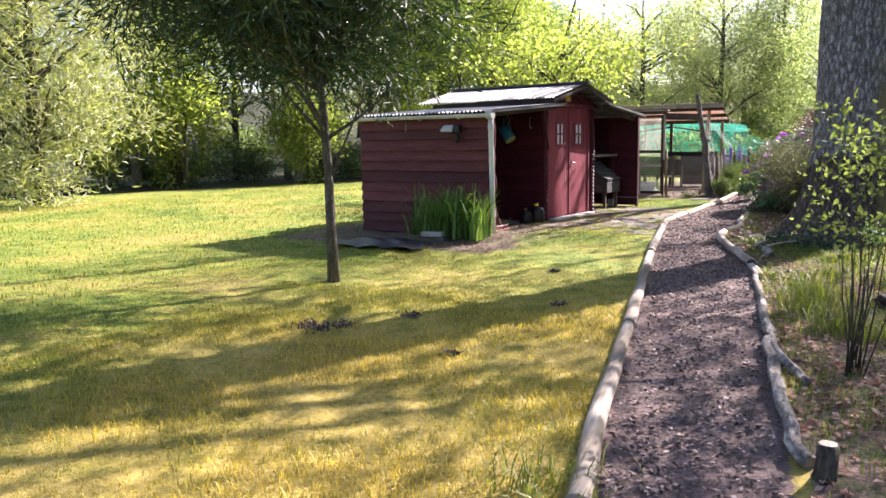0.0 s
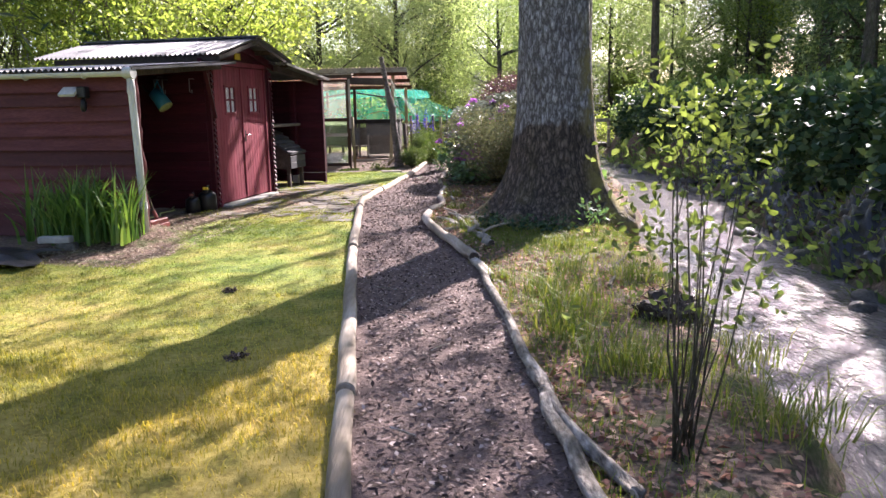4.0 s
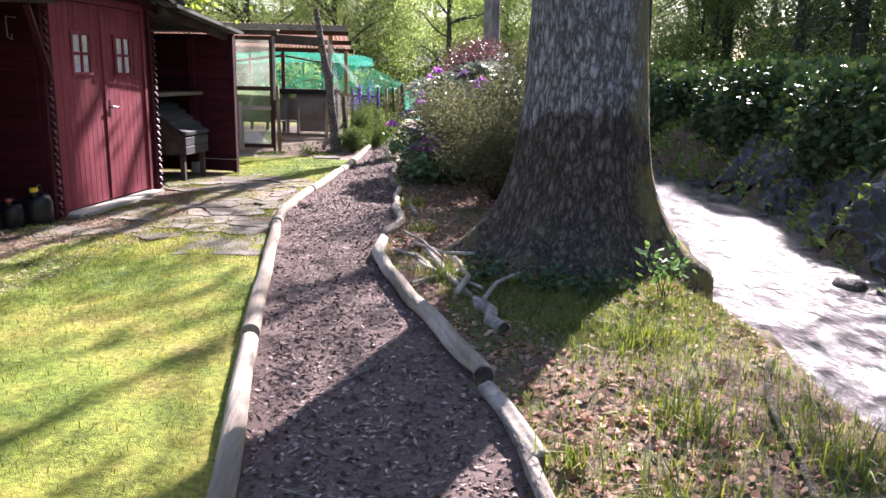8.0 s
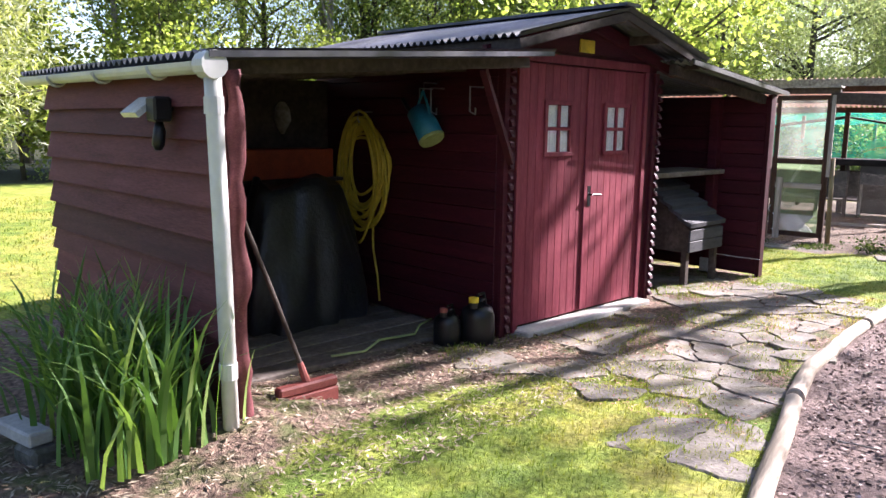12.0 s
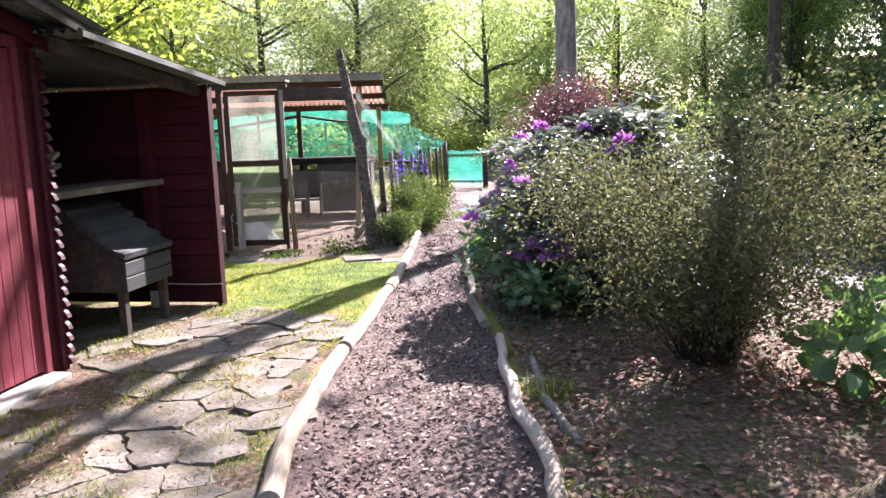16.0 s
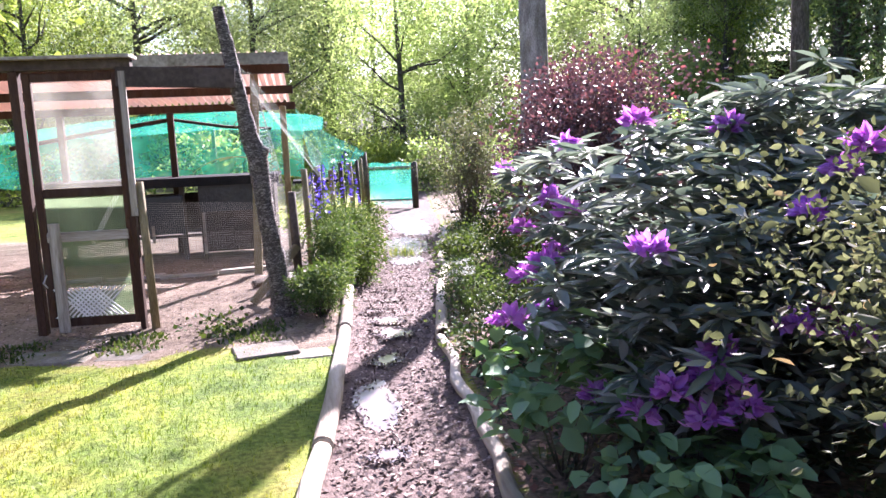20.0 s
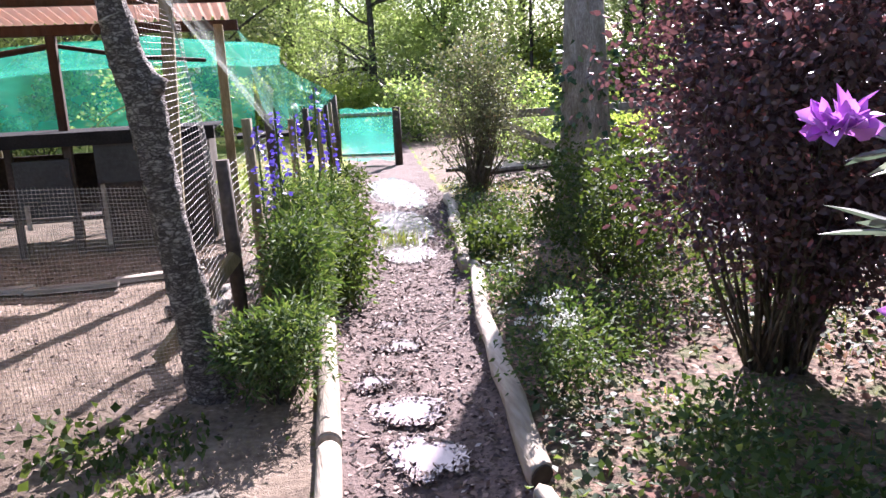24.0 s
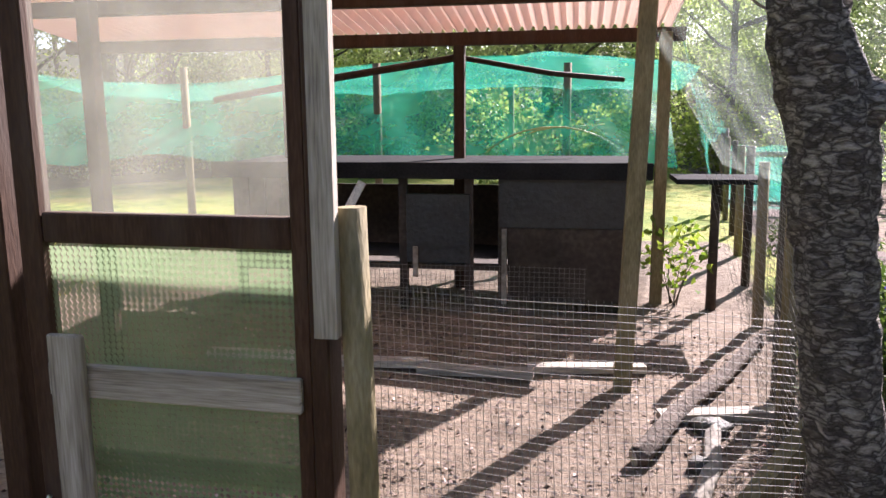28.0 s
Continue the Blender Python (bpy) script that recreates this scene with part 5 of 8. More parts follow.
def build_run():
    turn = math.degrees(math.atan2(*(DR - DL)[::-1]))
    wide = float(np.linalg.norm(DR - DL))
    fr = thing("run_door_frame", (*DL, 0), "brown timber door frame of the animal run", "door frame", turn=turn)
    for xa, xb in ((-0.035, 0.035), (wide - 0.016, wide + 0.026)):
        part("post", Geo().box(xa, xb, -0.04, 0.04, 0, 2.12), BROWN_WOOD, fr, bevel=0.004)
    part("head", Geo().box(-0.12, wide + 0.1, -0.05, 0.05, 2.122, 2.2), DARK_WOOD, fr, bevel=0.006)
    part("roof_board", Geo().box(-0.2, wide + 0.12, -0.14, 0.12, 2.202, 2.225), GREY_WOOD, fr)
    dr = thing("run_door", (*DL, 0), "screen door of brown timber with clouded foil and mesh", "door", turn=turn)
    a, b = 0.06, wide - 0.02
    for x, sw in ((a, 0.06), (b - 0.038, 0.038)):
        part("stile", Geo().box(x, x + sw, -0.025, 0.02, 0.06, 2.1), BROWN_WOOD, dr, bevel=0.004)
    for z0, z1 in ((1.125, 1.195), (2.04, 2.1), (0.06, 0.13)):
        part("rail", Geo().box(a + 0.062, b - 0.04, -0.022, 0.018, z0, z1), BROWN_WOOD, dr, bevel=0.004)
    part("upper_pane", Geo().box(a + 0.05, b - 0.03, -0.003, 0.0, 1.18, 2.05), FOIL, dr, "clouded clear plastic sheet")
    part("lower_pane", Geo().box(a + 0.05, b - 0.03, -0.003, 0.0, 0.56, 1.15), MESH_FOIL, dr, "greenish fine plastic mesh")
    part("bottom_pane", Geo().box(a + 0.05, b - 0.03, 0.003, 0.006, 0.12, 0.62), MESH_FOIL, dr, "greenish fine plastic mesh")
    part("cross_board", Geo().box(a + 0.06, b - 0.02, -0.045, -0.026, 0.765, 0.845), GRAIN_X, dr, "pale nailed board", bevel=0.004)
    part("upright_board", Geo().box(a + 0.08, a + 0.17, -0.065, -0.046, 0.02, 0.92), GRAIN_Z, dr, "pale loose board", bevel=0.004)
    part("hook", Geo().tube([(a + 0.02, -0.03, 0.5), (a + 0.0, -0.06, 0.44), (a + 0.03, -0.06, 0.4)], 0.006, 6), STEEL, dr)
    # lattice along the door's foot
    g = Geo()
    for k in range(-8, 22):
        x0 = a + 0.06 + k * 0.04
        for s in (1, -1):
            p0, p1 = (x0, 0.14), (x0 + s * 0.24, 0.38)
            if s < 0:
                p0, p1 = (x0 + 0.24, 0.14), (x0, 0.38)
            lo, hi = a + 0.06, b - 0.06
            if p0[0] < lo or p0[0] > hi or p1[0] < lo or p1[0] > hi:
                continue
            g.beam((p0[0], -0.03 + 0.004 * s, p0[1]), (p1[0], -0.03 + 0.004 * s, p1[1]), 0.012, 0.012)
    part("lattice", g, WHITE, dr, "pale crossed lattice strip")
    # treated posts beside the frame, board to the tree
    round_post("fence_post", (-1.5, 17.42, 0), (-1.525, 17.43, 1.22), 0.034, POST_WOOD, "round treated fence post beside the run door", "posts of the run", 3)
    single("cover_strip", Geo().box(-0.02, 0.03, -0.015, 0.015, 0.95, 2.1), GRAIN_Z, "narrow grey batten beside the run door", "batten", at=(DR[0] + 0.026, DR[1] - 0.06, 0))
    single("top_board", Geo().beam((DR[0] - 0.02, DR[1] - 0.04, 2.06), (-0.7, 17.4, 2.02), 0.03, 0.16), DARK_WOOD, "dark old board nailed between door frame and tree", "board", bevel=0.006)
    # dead leaning trunk that carries the net
    t = thing("bare_tree", (*TREE_FOOT, 0), "bare dead tree trunk with a knobbly kink, wound with wire", "tree")
    spine = [(0.02, 0, -0.1), (0.0, 0, 0.02), (-0.03, 0, 0.3), (-0.08, 0.0, 0.75), (-0.12, 0.02, 1.15), (-0.135, 0.03, 1.36), (-0.15, 0.05, 1.44), (-0.19, 0.04, 1.55), (-0.22, 0.04, 1.75), (-0.29, 0.04, 2.15), (-0.36, 0.04, 2.6)]
    girth = [0.13, 0.11, 0.085, 0.076, 0.074, 0.08, 0.09, 0.074, 0.062, 0.058, 0.045]
    zs = np.linspace(-0.1, 2.6, 110)
    sz = [p[2] for p in spine]
    g = Geo()
    for z in zs:
        cx, cy, r = (float(np.interp(z, sz, q)) for q in ([p[0] for p in spine], [p[1] for p in spine], girth))
        for i in range(26):
            a = 2 * math.pi * i / 26
            d = Vector((math.cos(a), math.sin(a), 0))
            k = 1 + 0.16 * noise.noise(Vector((d.x * 2.2, d.y * 2.2, z * 5))) + 0.13 * noise.noise(Vector((d.x * 6, d.y * 6, z * 22))) + 0.1 * noise.noise(Vector((d.x * 11, d.y * 11, z * 45)))
            g.v.append((cx + d.x * r * k, cy + d.y * r * k, float(z)))
    g.f = [(k * 26 + i, k * 26 + (i + 1) % 26, (k + 1) * 26 + (i + 1) % 26, (k + 1) * 26 + i) for k in range(109) for i in range(26)] + [tuple(109 * 26 + i for i in range(26))]
    part("trunk", g, FLAKY_BARK, t, smooth=True)
    part("branch_stub", Geo().tube([(-0.13, 0.03, 1.38), (-0.08, 0.02, 1.43), (-0.06, 0.02, 1.46)], [0.06, 0.05, 0.035], 12, 0.1, 2), FLAKY_BARK, t, smooth=True)
    part("wire_winding", Geo().tube([(-0.2 + 0.08 * math.cos(a) - 0.008 * a, 0.04 + 0.08 * math.sin(a), 1.55 + a * 0.03) for a in np.linspace(0, 14, 50)], 0.003, 4), WIRE, t)
    # wire netting of the run
    wire_net("wire_netting", [(-1.48, 17.44, 0.02), (-0.53, 17.48, 0.02), (-1.5, 17.46, 1.05), (-0.6, 17.5, 1.0)], 0.017, 0.0007, WIRE, "fine sagging wire netting beside the run door", 0.05)
    wire_net("wire_netting", [(-0.42, 17.55, 0.05), (-0.34, 18.3, 0.05), (-0.6, 17.55, 2.1), (-0.7, 20.2, 2.2)], 0.03, 0.0007, WIRE, "fine wire netting along the run side", 0.08)
    wire_net("wire_netting", [(-0.32, 18.3, 0.05), (-0.1, 20.4, 0.05), (-0.32, 18.3, 1.0), (-0.1, 20.4, 1.1)], 0.04, 0.001, WIRE, "wire netting between path fence posts", 0.02)
    # posts along the path
    for i, (x, y, h, r) in enumerate(((-0.32, 18.3, 1.02, 0.04), (-0.2, 19.1, 1.2, 0.035), (-0.06, 19.76, 1.2, 0.04), (0.12, 21.1, 1.1, 0.035), (0.3, 22.4, 1.15, 0.035), (0.5, 23.8, 1.1, 0.04), (0.7, 25.2, 1.1, 0.035), (0.85, 26.5, 1.1, 0.035))):
        round_post("fence_post", (x, y, 0), (x - 0.02, y, h), r, POST_WOOD if i % 2 else DARK_WOOD, "weathered round fence post beside the path", "fence posts beside the path", i)
    single("brace_board", Geo().beam((-0.32, 18.25, 0.5), (-0.75, 18.0, 0.03), 0.06, 0.06), POST_WOOD, "slanting brace behind the fence post", "brace")
    # roofed shelter
    rf = thing("run_shelter", (-0.81, 20.3, 0), "open timber shelter with a pinkish corrugated roof", "shelter")
    L = -4.6
    rz = lambda y: 2.38 - (y + 0.75) * 0.13  # noqa: E731
    part("front_post", Geo().beam((-0.01, -0.5, -0.05), (0.09, -0.2, 2.33), 0.09, 0.09, up=(0, 1, 0)), POST_WOOD, rf, bevel=0.006)
    for x, y, m in ((0.33, 1.4, POST_WOOD), (-1.2, 1.7, BROWN_WOOD), (-2.62, 1.7, BROWN_WOOD), (L + 0.2, 1.7, BROWN_WOOD), (-2.9, -0.5, BROWN_WOOD), (L + 0.2, -0.5, BROWN_WOOD)):
        part("post", Geo().beam((x, y, -0.05), (x, y, rz(y) - 0.12), 0.085, 0.085, up=(0, 1, 0)), m, rf, bevel=0.006)
    for y in (-0.62, 0.55, 1.7):
        part("beam", Geo().beam((L, y, rz(y) - 0.07), (0.5, y, rz(y) - 0.07), 0.08, 0.1), BROWN_WOOD, rf, bevel=0.006)
    part("roof_sheet", corrugated(L, 0.42, -0.85, 1.9, lambda x, y: rz(y) + 0.03, 0.09, 0.036), ROOF_CLEAR, rf, "translucent pinkish corrugated roof sheets")
    part("fascia", Geo().beam((L, -0.9, rz(-0.9) - 0.02), (0.5, -0.9, rz(-0.9) - 0.02), 0.025, 0.12), GREY_WOOD, rf)
    part("tie_pole", Geo().tube([(-3.3, 1.75, 1.55), (-2.2, 1.75, 1.72), (-1.2, 1.75, 1.86)], 0.03, 8, 0.1), BROWN_WOOD, rf)
    part("tie_pole", Geo().tube([(-1.2, 1.8, 1.86), (-0.5, 2.1, 1.74), (0.1, 2.5, 1.7)], 0.022, 8, 0.1), BROWN_WOOD, rf)
    # coop house on legs
    c = thing("chicken_coop", (-2.1, 21.3, 0), "low dark wooden coop on legs with tarred panels", "coop")
    x0, x1, y0, y1 = -1.5, 1.42, 0.0, 1.0
    for x in (x0, -0.24, 0.24, 0.48, x1 - 0.06):
        part("leg", Geo().box(x, x + 0.06, y0 - 0.05, y0 - 0.002, 0, 1.0), DARK_WOOD, c)
    for x in (x0, 0.0, x1 - 0.06):
        part("leg", Geo().box(x, x + 0.06, y1 - 0.05, y1 - 0.002, 0, 0.84), DARK_WOOD, c)
    part("roof", Geo().box(x0 - 0.12, x1 + 0.1, y0 - 0.12, y1 + 0.1, 1.04, 1.07), FELT, c, bevel=0.006)
    part("roof_edge", Geo().box(x0 - 0.12, x1 + 0.1, y0 - 0.15, y0 - 0.122, 0.97, 1.085), FELT, c, "black roofing felt edge")
    part("floor", Geo().box(x0, x1, y0 + 0.0, y1 - 0.06, 0.3, 0.33), DARK_WOOD, c)
    part("back_wall", Geo().box(x0, x1, y1, y1 + 0.02, 0.3, 0.83), DARK_WOOD, c)
    part("side_wall", Geo().box(x1 + 0.002, x1 + 0.025, y0, y1, 0.05, 1.03), DARK_WOOD, c)
    part("tarred_panel", Geo().box(0.49, x1 + 0.02, y0 - 0.08, y0 - 0.052, 0.63, 0.968), TARP, c, "black tarred front panel")
    part("lower_panel", Geo().box(0.55, x1, y0 - 0.07, y0 - 0.052, 0.1, 0.625), DARK_WOOD, c)
    part("hatch", Geo().box(-0.18, 0.28, y0 - 0.075, y0 - 0.052, 0.36, 0.86), TARP, c, "black felted hatch", bevel=0.004)
    for k in range(5):
        part("plank", Geo().box(x0 + k * 0.13, x0 + 0.126 + k * 0.13, y0 - 0.07, y0 - 0.052, 0.28, 0.968), DARK_WOOD, c, bevel=0.004)
    # no opening is cut: a black plate gives the dark inside the vent
    part("vent_hole_shade", Geo().box(x0 + 0.36, x0 + 0.42, y0 - 0.076, y0 - 0.071, 0.62, 0.82), BLACK, c)
    part("slanting_batten", Geo().beam((-0.5, y0 - 0.07, 0.94), (-0.86, y0 - 0.1, 0.3), 0.02, 0.06), WHITE, c, "pale slanting batten")
    for x, z0, z1 in ((-0.13, 0.26, 0.48), (0.51, 0.08, 0.62)):
        part("pale_batten", Geo().box(x, x + 0.035, y0 - 0.1, y0 - 0.081, z0, z1), GREY_WOOD, c, "pale upright batten")
    wire_net("wire_netting", [(-2.9, 21.2, 0.0), (-1.0, 21.2, 0.0), (-2.9, 21.2, 0.36), (-1.0, 21.2, 0.36)], 0.035, 0.0012, WIRE, "wire netting under the coop")
    for k, (x, y, a) in enumerate(((-2.2, 19.95, 0.1), (-1.6, 19.9, -0.05), (-1.0, 20.0, 0.3), (-2.9, 20.0, 0.0), (-0.35, 19.4, 0.5))):
        single("ground_board", Geo().beam((-0.32, 0, 0.02), (0.32, 0.25 * a, 0.03), 0.09, 0.04), GRAIN_X, "weathered board lying in the run", "board", "boards in the run", at=(x, y, 0))
    for k, (x, y, r) in enumerate(((-0.55, 18.9, 0.09), (-0.45, 19.3, 0.12), (-0.6, 18.3, 0.08), (-0.2, 18.7, 0.08))):
        rock(x, y, r * 0.6, 200 + k)
    log([(-0.82, 18.9), (-0.4, 19.75), (0.02, 20.6)], 0.042, 71, "rough dark log lying in the run", "logs in the run", mat=BROWN_LOG, crooked=0.05, knots=0.6, lift=0.9)
    log([(-0.62, 18.55), (-0.5, 18.9), (-0.42, 19.35)], 0.035, 72, "short broken branch lying in the run", "logs in the run", mat=GREY_WOOD, crooked=0.04, knots=0.7)
    single("slate_tray", Geo().box(-0.3, 0.3, -0.25, 0.25, 0.0, 0.035), FELT, "dark shelf tray beside the shelter post", "tray", at=(-0.1, 21.6, 0.93))
    round_post("tray_post", (-0.1, 21.6, 0), (-0.1, 21.6, 0.93), 0.035, DARK_WOOD, "post carrying the shelf tray", "", 9)
    # green nets
    wave = lambda s, t: 0.05 * math.sin(17 * s + 3 * t) + 0.035 * math.sin(41 * s - 6 * t) + 0.02 * math.sin(73 * s + 9 * t)  # noqa: E731
    sheet("green_net", lambda s, t: (-7.5 + 7.25 * s, 22.7 + 1.4 * t + wave(s, t), 1.0 + 0.9 * t + 0.06 * math.sin(23 * s) * (1 - t) - 0.12 * math.sin(math.pi * s * 2) * t), 90, 12, GREEN_NET, "green windbreak net draped behind the run")
    sheet("green_net", lambda s, t: (-7.5 + 7.6 * s, 24.1 + 2.6 * t, 1.9 - 0.1 * t - 0.12 * math.sin(math.pi * s * 2) * (1 - t) - 0.15 * math.sin(math.pi * t) + 0.4 * wave(s, t)), 60, 10, GREEN_NET_THIN, "green net roof over the vegetable beds")
    sheet("green_net", lambda s, t: (-0.33 + (1.33 - 0.3 * t) * s + 0.25 * t * (1 - s), 22.0 + 5.6 * s + wave(s, t), (1.98 - 0.8 * s**0.75) * (1 - t) + 0.92 * t + 0.5 * wave(t, s)), 50, 12, GREEN_NET_THIN, "thin green net sloping from shelter to gate")
    sheet("bird_net", lambda s, t: (-0.66 + 0.62 * t - 0.05 * s, 17.4 + 4.1 * s, 2.12 - 0.5 * t - 0.12 * math.sin(math.pi * s) - 0.8 * t * (0.3 + 0.4 * s)), 24, 10, PALE_NET, "pale fine bird net sagging over the run side")
    for x, y, h in ((-3.0, 23.2, 1.9), (-1.2, 23.6, 1.9), (-5.0, 23.2, 1.9), (-2.0, 26.5, 1.8)):
        round_post("net_post", (x, y, 0), (x, y, h), 0.04, POST_WOOD, "thin post holding up the green net", "net posts", int(-x * 3))
    # hoops of pale pipe behind the coop
    for k in range(5):
        hp = single("net_hoop", Geo().tube([(0.75 * math.cos(a), 0, 0.55 * math.sin(a)) for a in np.linspace(0, math.pi, 14)], 0.008, 5), PALE_GREEN, "thin pale hoop over the vegetable bed", "hoop", "bed hoops")
        hp.matrix_basis = pose(-1.3 + k * 0.1, 22.9 + k * 0.25, 0.75, 0, 0, 10 * k)
    # gate
    gt = thing("net_gate", (1.05, 27.6, 0), "garden gate covered with turquoise green net", "gate")
    round_post("gate_post", (1.0, 27.6, 0), (0.98, 27.6, 1.2), 0.06, DARK_WOOD, "dark stout gate post", "gate posts", 1)
    round_post("gate_post", (2.02, 27.3, 0), (2.02, 27.3, 0.95), 0.07, DARK_WOOD, "dark stout gate post", "gate posts", 2)
    for z in (0.15, 0.85):
        part("rail", Geo().beam((0.02, 0, z), (0.9, -0.27, z), 0.04, 0.05), GREY_WOOD, gt)
    v = [(0.02 + 0.88 * s, -0.27 * s - 0.03, 0.05 + 0.9 * t + 0.02 * math.sin(12 * s)) for t in (0, 0.5, 1) for s in np.linspace(0, 1, 10)]
    part("net", Geo().add(v, [(j * 10 + i, j * 10 + i + 1, j * 10 + i + 11, j * 10 + i + 10) for j in (0, 1) for i in range(9)]), GREEN_NET_THIN, gt, "turquoise green net")


build_run()


# ---- plants ----
def rows(a):
    return np.asarray(a, float).reshape(-1, 3)


def leaf_mesh(name, at, ahead, length, width, up=None, fold=0.18, droop=0.0, fine=False):
    """Leaves as folded blades: feet at, pointing ahead; fine ones have rounded sides and a midrib."""
    n = len(at)
    d = ahead / np.linalg.norm(ahead, axis=1, keepdims=True)
    ref = R.normal(size=(n, 3)) if up is None else np.tile(up, (n, 1)) + R.normal(size=(n, 3)) * 0.35
    s = np.cross(d, ref)
    s /= np.linalg.norm(s, axis=1, keepdims=True) + 1e-9
    u = np.cross(s, d)
    length = np.broadcast_to(length, n)[:, None] * R.uniform(0.7, 1.3, (n, 1))
    width = np.broadcast_to(width, n)[:, None] * R.uniform(0.7, 1.3, (n, 1))
    mid = at + d * length * 0.5
    tip = at + d * length - u * length * droop
    if fine:
        lo, hi = at + d * length * 0.3, at + d * length * 0.66 - u * length * droop * 0.45
        wide = u * width * fold
        v = np.stack([at, lo - s * width * 0.45 + wide, hi - s * width * 0.42 + wide, tip, hi + s * width * 0.42 + wide, lo + s * width * 0.45 + wide], 1).reshape(-1, 3)
        b = np.arange(n)[:, None] * 6
        return np_mesh(name, v, np.concatenate([b + np.array([0, 3, 2, 1]), b + np.array([0, 5, 4, 3])], 0))
    v = np.stack([at, mid + s * width / 2 + u * width * fold, tip, mid - s * width / 2 + u * width * fold], 1).reshape(-1, 3)
    f = np.arange(4 * n).reshape(-1, 4)
    return np_mesh(name, v, f)


def blade_mesh(name, at, height, width, lean=0.35):
    """Grass blades of three corners and a bend."""
    n = len(at)
    a = R.uniform(0, 2 * np.pi, n)
    out = np.stack([np.cos(a), np.sin(a), np.zeros(n)], 1)
    side = np.stack([-np.sin(a), np.cos(a), np.zeros(n)], 1)
    h = np.broadcast_to(height, n)[:, None] * R.uniform(0.5, 1.3, (n, 1))
    w = np.broadcast_to(width, n)[:, None] * R.uniform(0.7, 1.3, (n, 1))
    ln = lean * R.uniform(0.2, 1.4, (n, 1))
    mid = at + out * h * ln * 0.35 + np.array((0, 0, 0.6)) * h
    tip = at + out * h * ln + np.array((0, 0, 1)) * h * (1 - 0.25 * ln)
    v = np.stack([at - side * w / 2, at + side * w / 2, mid + side * w * 0.4, mid - side * w * 0.4, tip], 1).reshape(-1, 3)
    b = np.arange(n)[:, None] * 5
    f = np.concatenate([b + np.array([0, 1, 2]), b + np.array([0, 2, 3]), b + np.array([3, 2, 4])], 0)
    return np_mesh(name, v, f)


def clumps(n, radius, squash=(1, 1, 1), shell=0.55):
    """Places of leaf clumps in an uneven ball."""
    d = R.normal(size=(n, 3))
    d /= np.linalg.norm(d, axis=1, keepdims=True)
    o = float(R.uniform(0, 50))
    lump = np.array([noise.noise(Vector(q * 1.6) + Vector((o, 0, 0))) * 0.42 + noise.noise(Vector(q * 3.7) + Vector((0, o, 0))) * 0.22 for q in d])
    r = radius * R.uniform(shell, 1.0, n) ** 0.7 * (1.0 + lump) * np.where(R.random(n) < 0.07, 1.14, 1.0)
    return d * r[:, None] * np.array(squash)


def crown_mesh(name, centres, per, spread, length, width, up=None, droop=0.1, flat=0.7, fine=False):
    c = np.repeat(centres, per, 0)
    off = R.normal(size=c.shape) * np.array((1, 1, flat)) * spread
    at = c + off
    ahead = off + R.normal(size=c.shape) * spread * 0.8
    return leaf_mesh(name, at, ahead, length, width, up, droop=droop, fine=fine)


def limbs(trunk_top, targets, r, seed, sides=5, bend=0.15):
    """Tapered limbs from the trunk to the leaf clumps."""
    rng = np.random.default_rng(seed)
    g = Geo()
    for o, t in targets:
        o, t = np.array(o), np.array(t)
        k = np.linalg.norm(t - o) * bend
        m1, m2 = o * 0.65 + t * 0.35 + rng.normal(size=3) * k * 0.6 + np.array((0, 0, k * 0.4)), o * 0.3 + t * 0.7 + rng.normal(size=3) * k * 0.5
        us = np.linspace(0, 1, 4 if k < 0.3 else 8)
        line = [o * (1 - u) ** 3 + m1 * 3 * u * (1 - u) ** 2 + m2 * 3 * u * u * (1 - u) + t * u**3 + rng.normal(size=3) * k * 0.06 * (0 < u < 1) for u in us]
        g.tube(line, [r * (1 - 0.88 * u) for u in us], sides, 0.05, seed)
    return g


def tree(name, label, height, trunk_r, crown_r, crown_z, squash, n_clumps, per, spread, leaf, mat, bark=None, lean=(0, 0), n_limbs=14, seed=1, droop=0.1, shell=0.45, cat="tree"):
    """A tree at the origin: tapered trunk, limbs, and a crown of many leaves."""
    rng = np.random.default_rng(seed)
    t = thing(name, (0, 0, 0), label, cat)
    top = np.array((lean[0], lean[1], height))
    pts = [top * k + np.array((0.12 * math.sin(k * 5 + seed), 0.12 * math.cos(k * 4 + seed), 0)) * k * (1 - k) * 2 - np.array((0, 0, 0.15 * (k == 0))) for k in np.linspace(0, 1, 9)]
    rad = [trunk_r * (1.35 if k == 0 else 1 - 0.85 * k) + 0.008 for k in np.linspace(0, 1, 9)]
    cen = clumps(n_clumps, crown_r, squash, shell) + np.array((lean[0] * 0.8, lean[1] * 0.8, crown_z))
    g = Geo().tube(pts, rad, 9, 0.07, seed)
    pick = cen[rng.choice(len(cen), min(n_limbs, len(cen)), replace=False)]
    tg = []
    for p in pick:
        k = float(np.clip((p[2] - 0.25 * height * rng.uniform(0.4, 1.1)) / height, 0.18, 0.93))
        i = k * 8
        a, b = pts[int(i)], pts[min(8, int(i) + 1)]
        tg.append((a + (b - a) * (i - int(i)), p))
    part("trunk", g, bark or BARK, t, smooth=True)
    part("branchwork", limbs(top, tg, trunk_r * 0.33 + 0.006, seed), bark or BARK, t, smooth=True)["kind"] = "stuff"
    part("crown", crown_mesh("crown", cen, per, spread, leaf[0], leaf[1], droop=droop), mat, t)
    return t


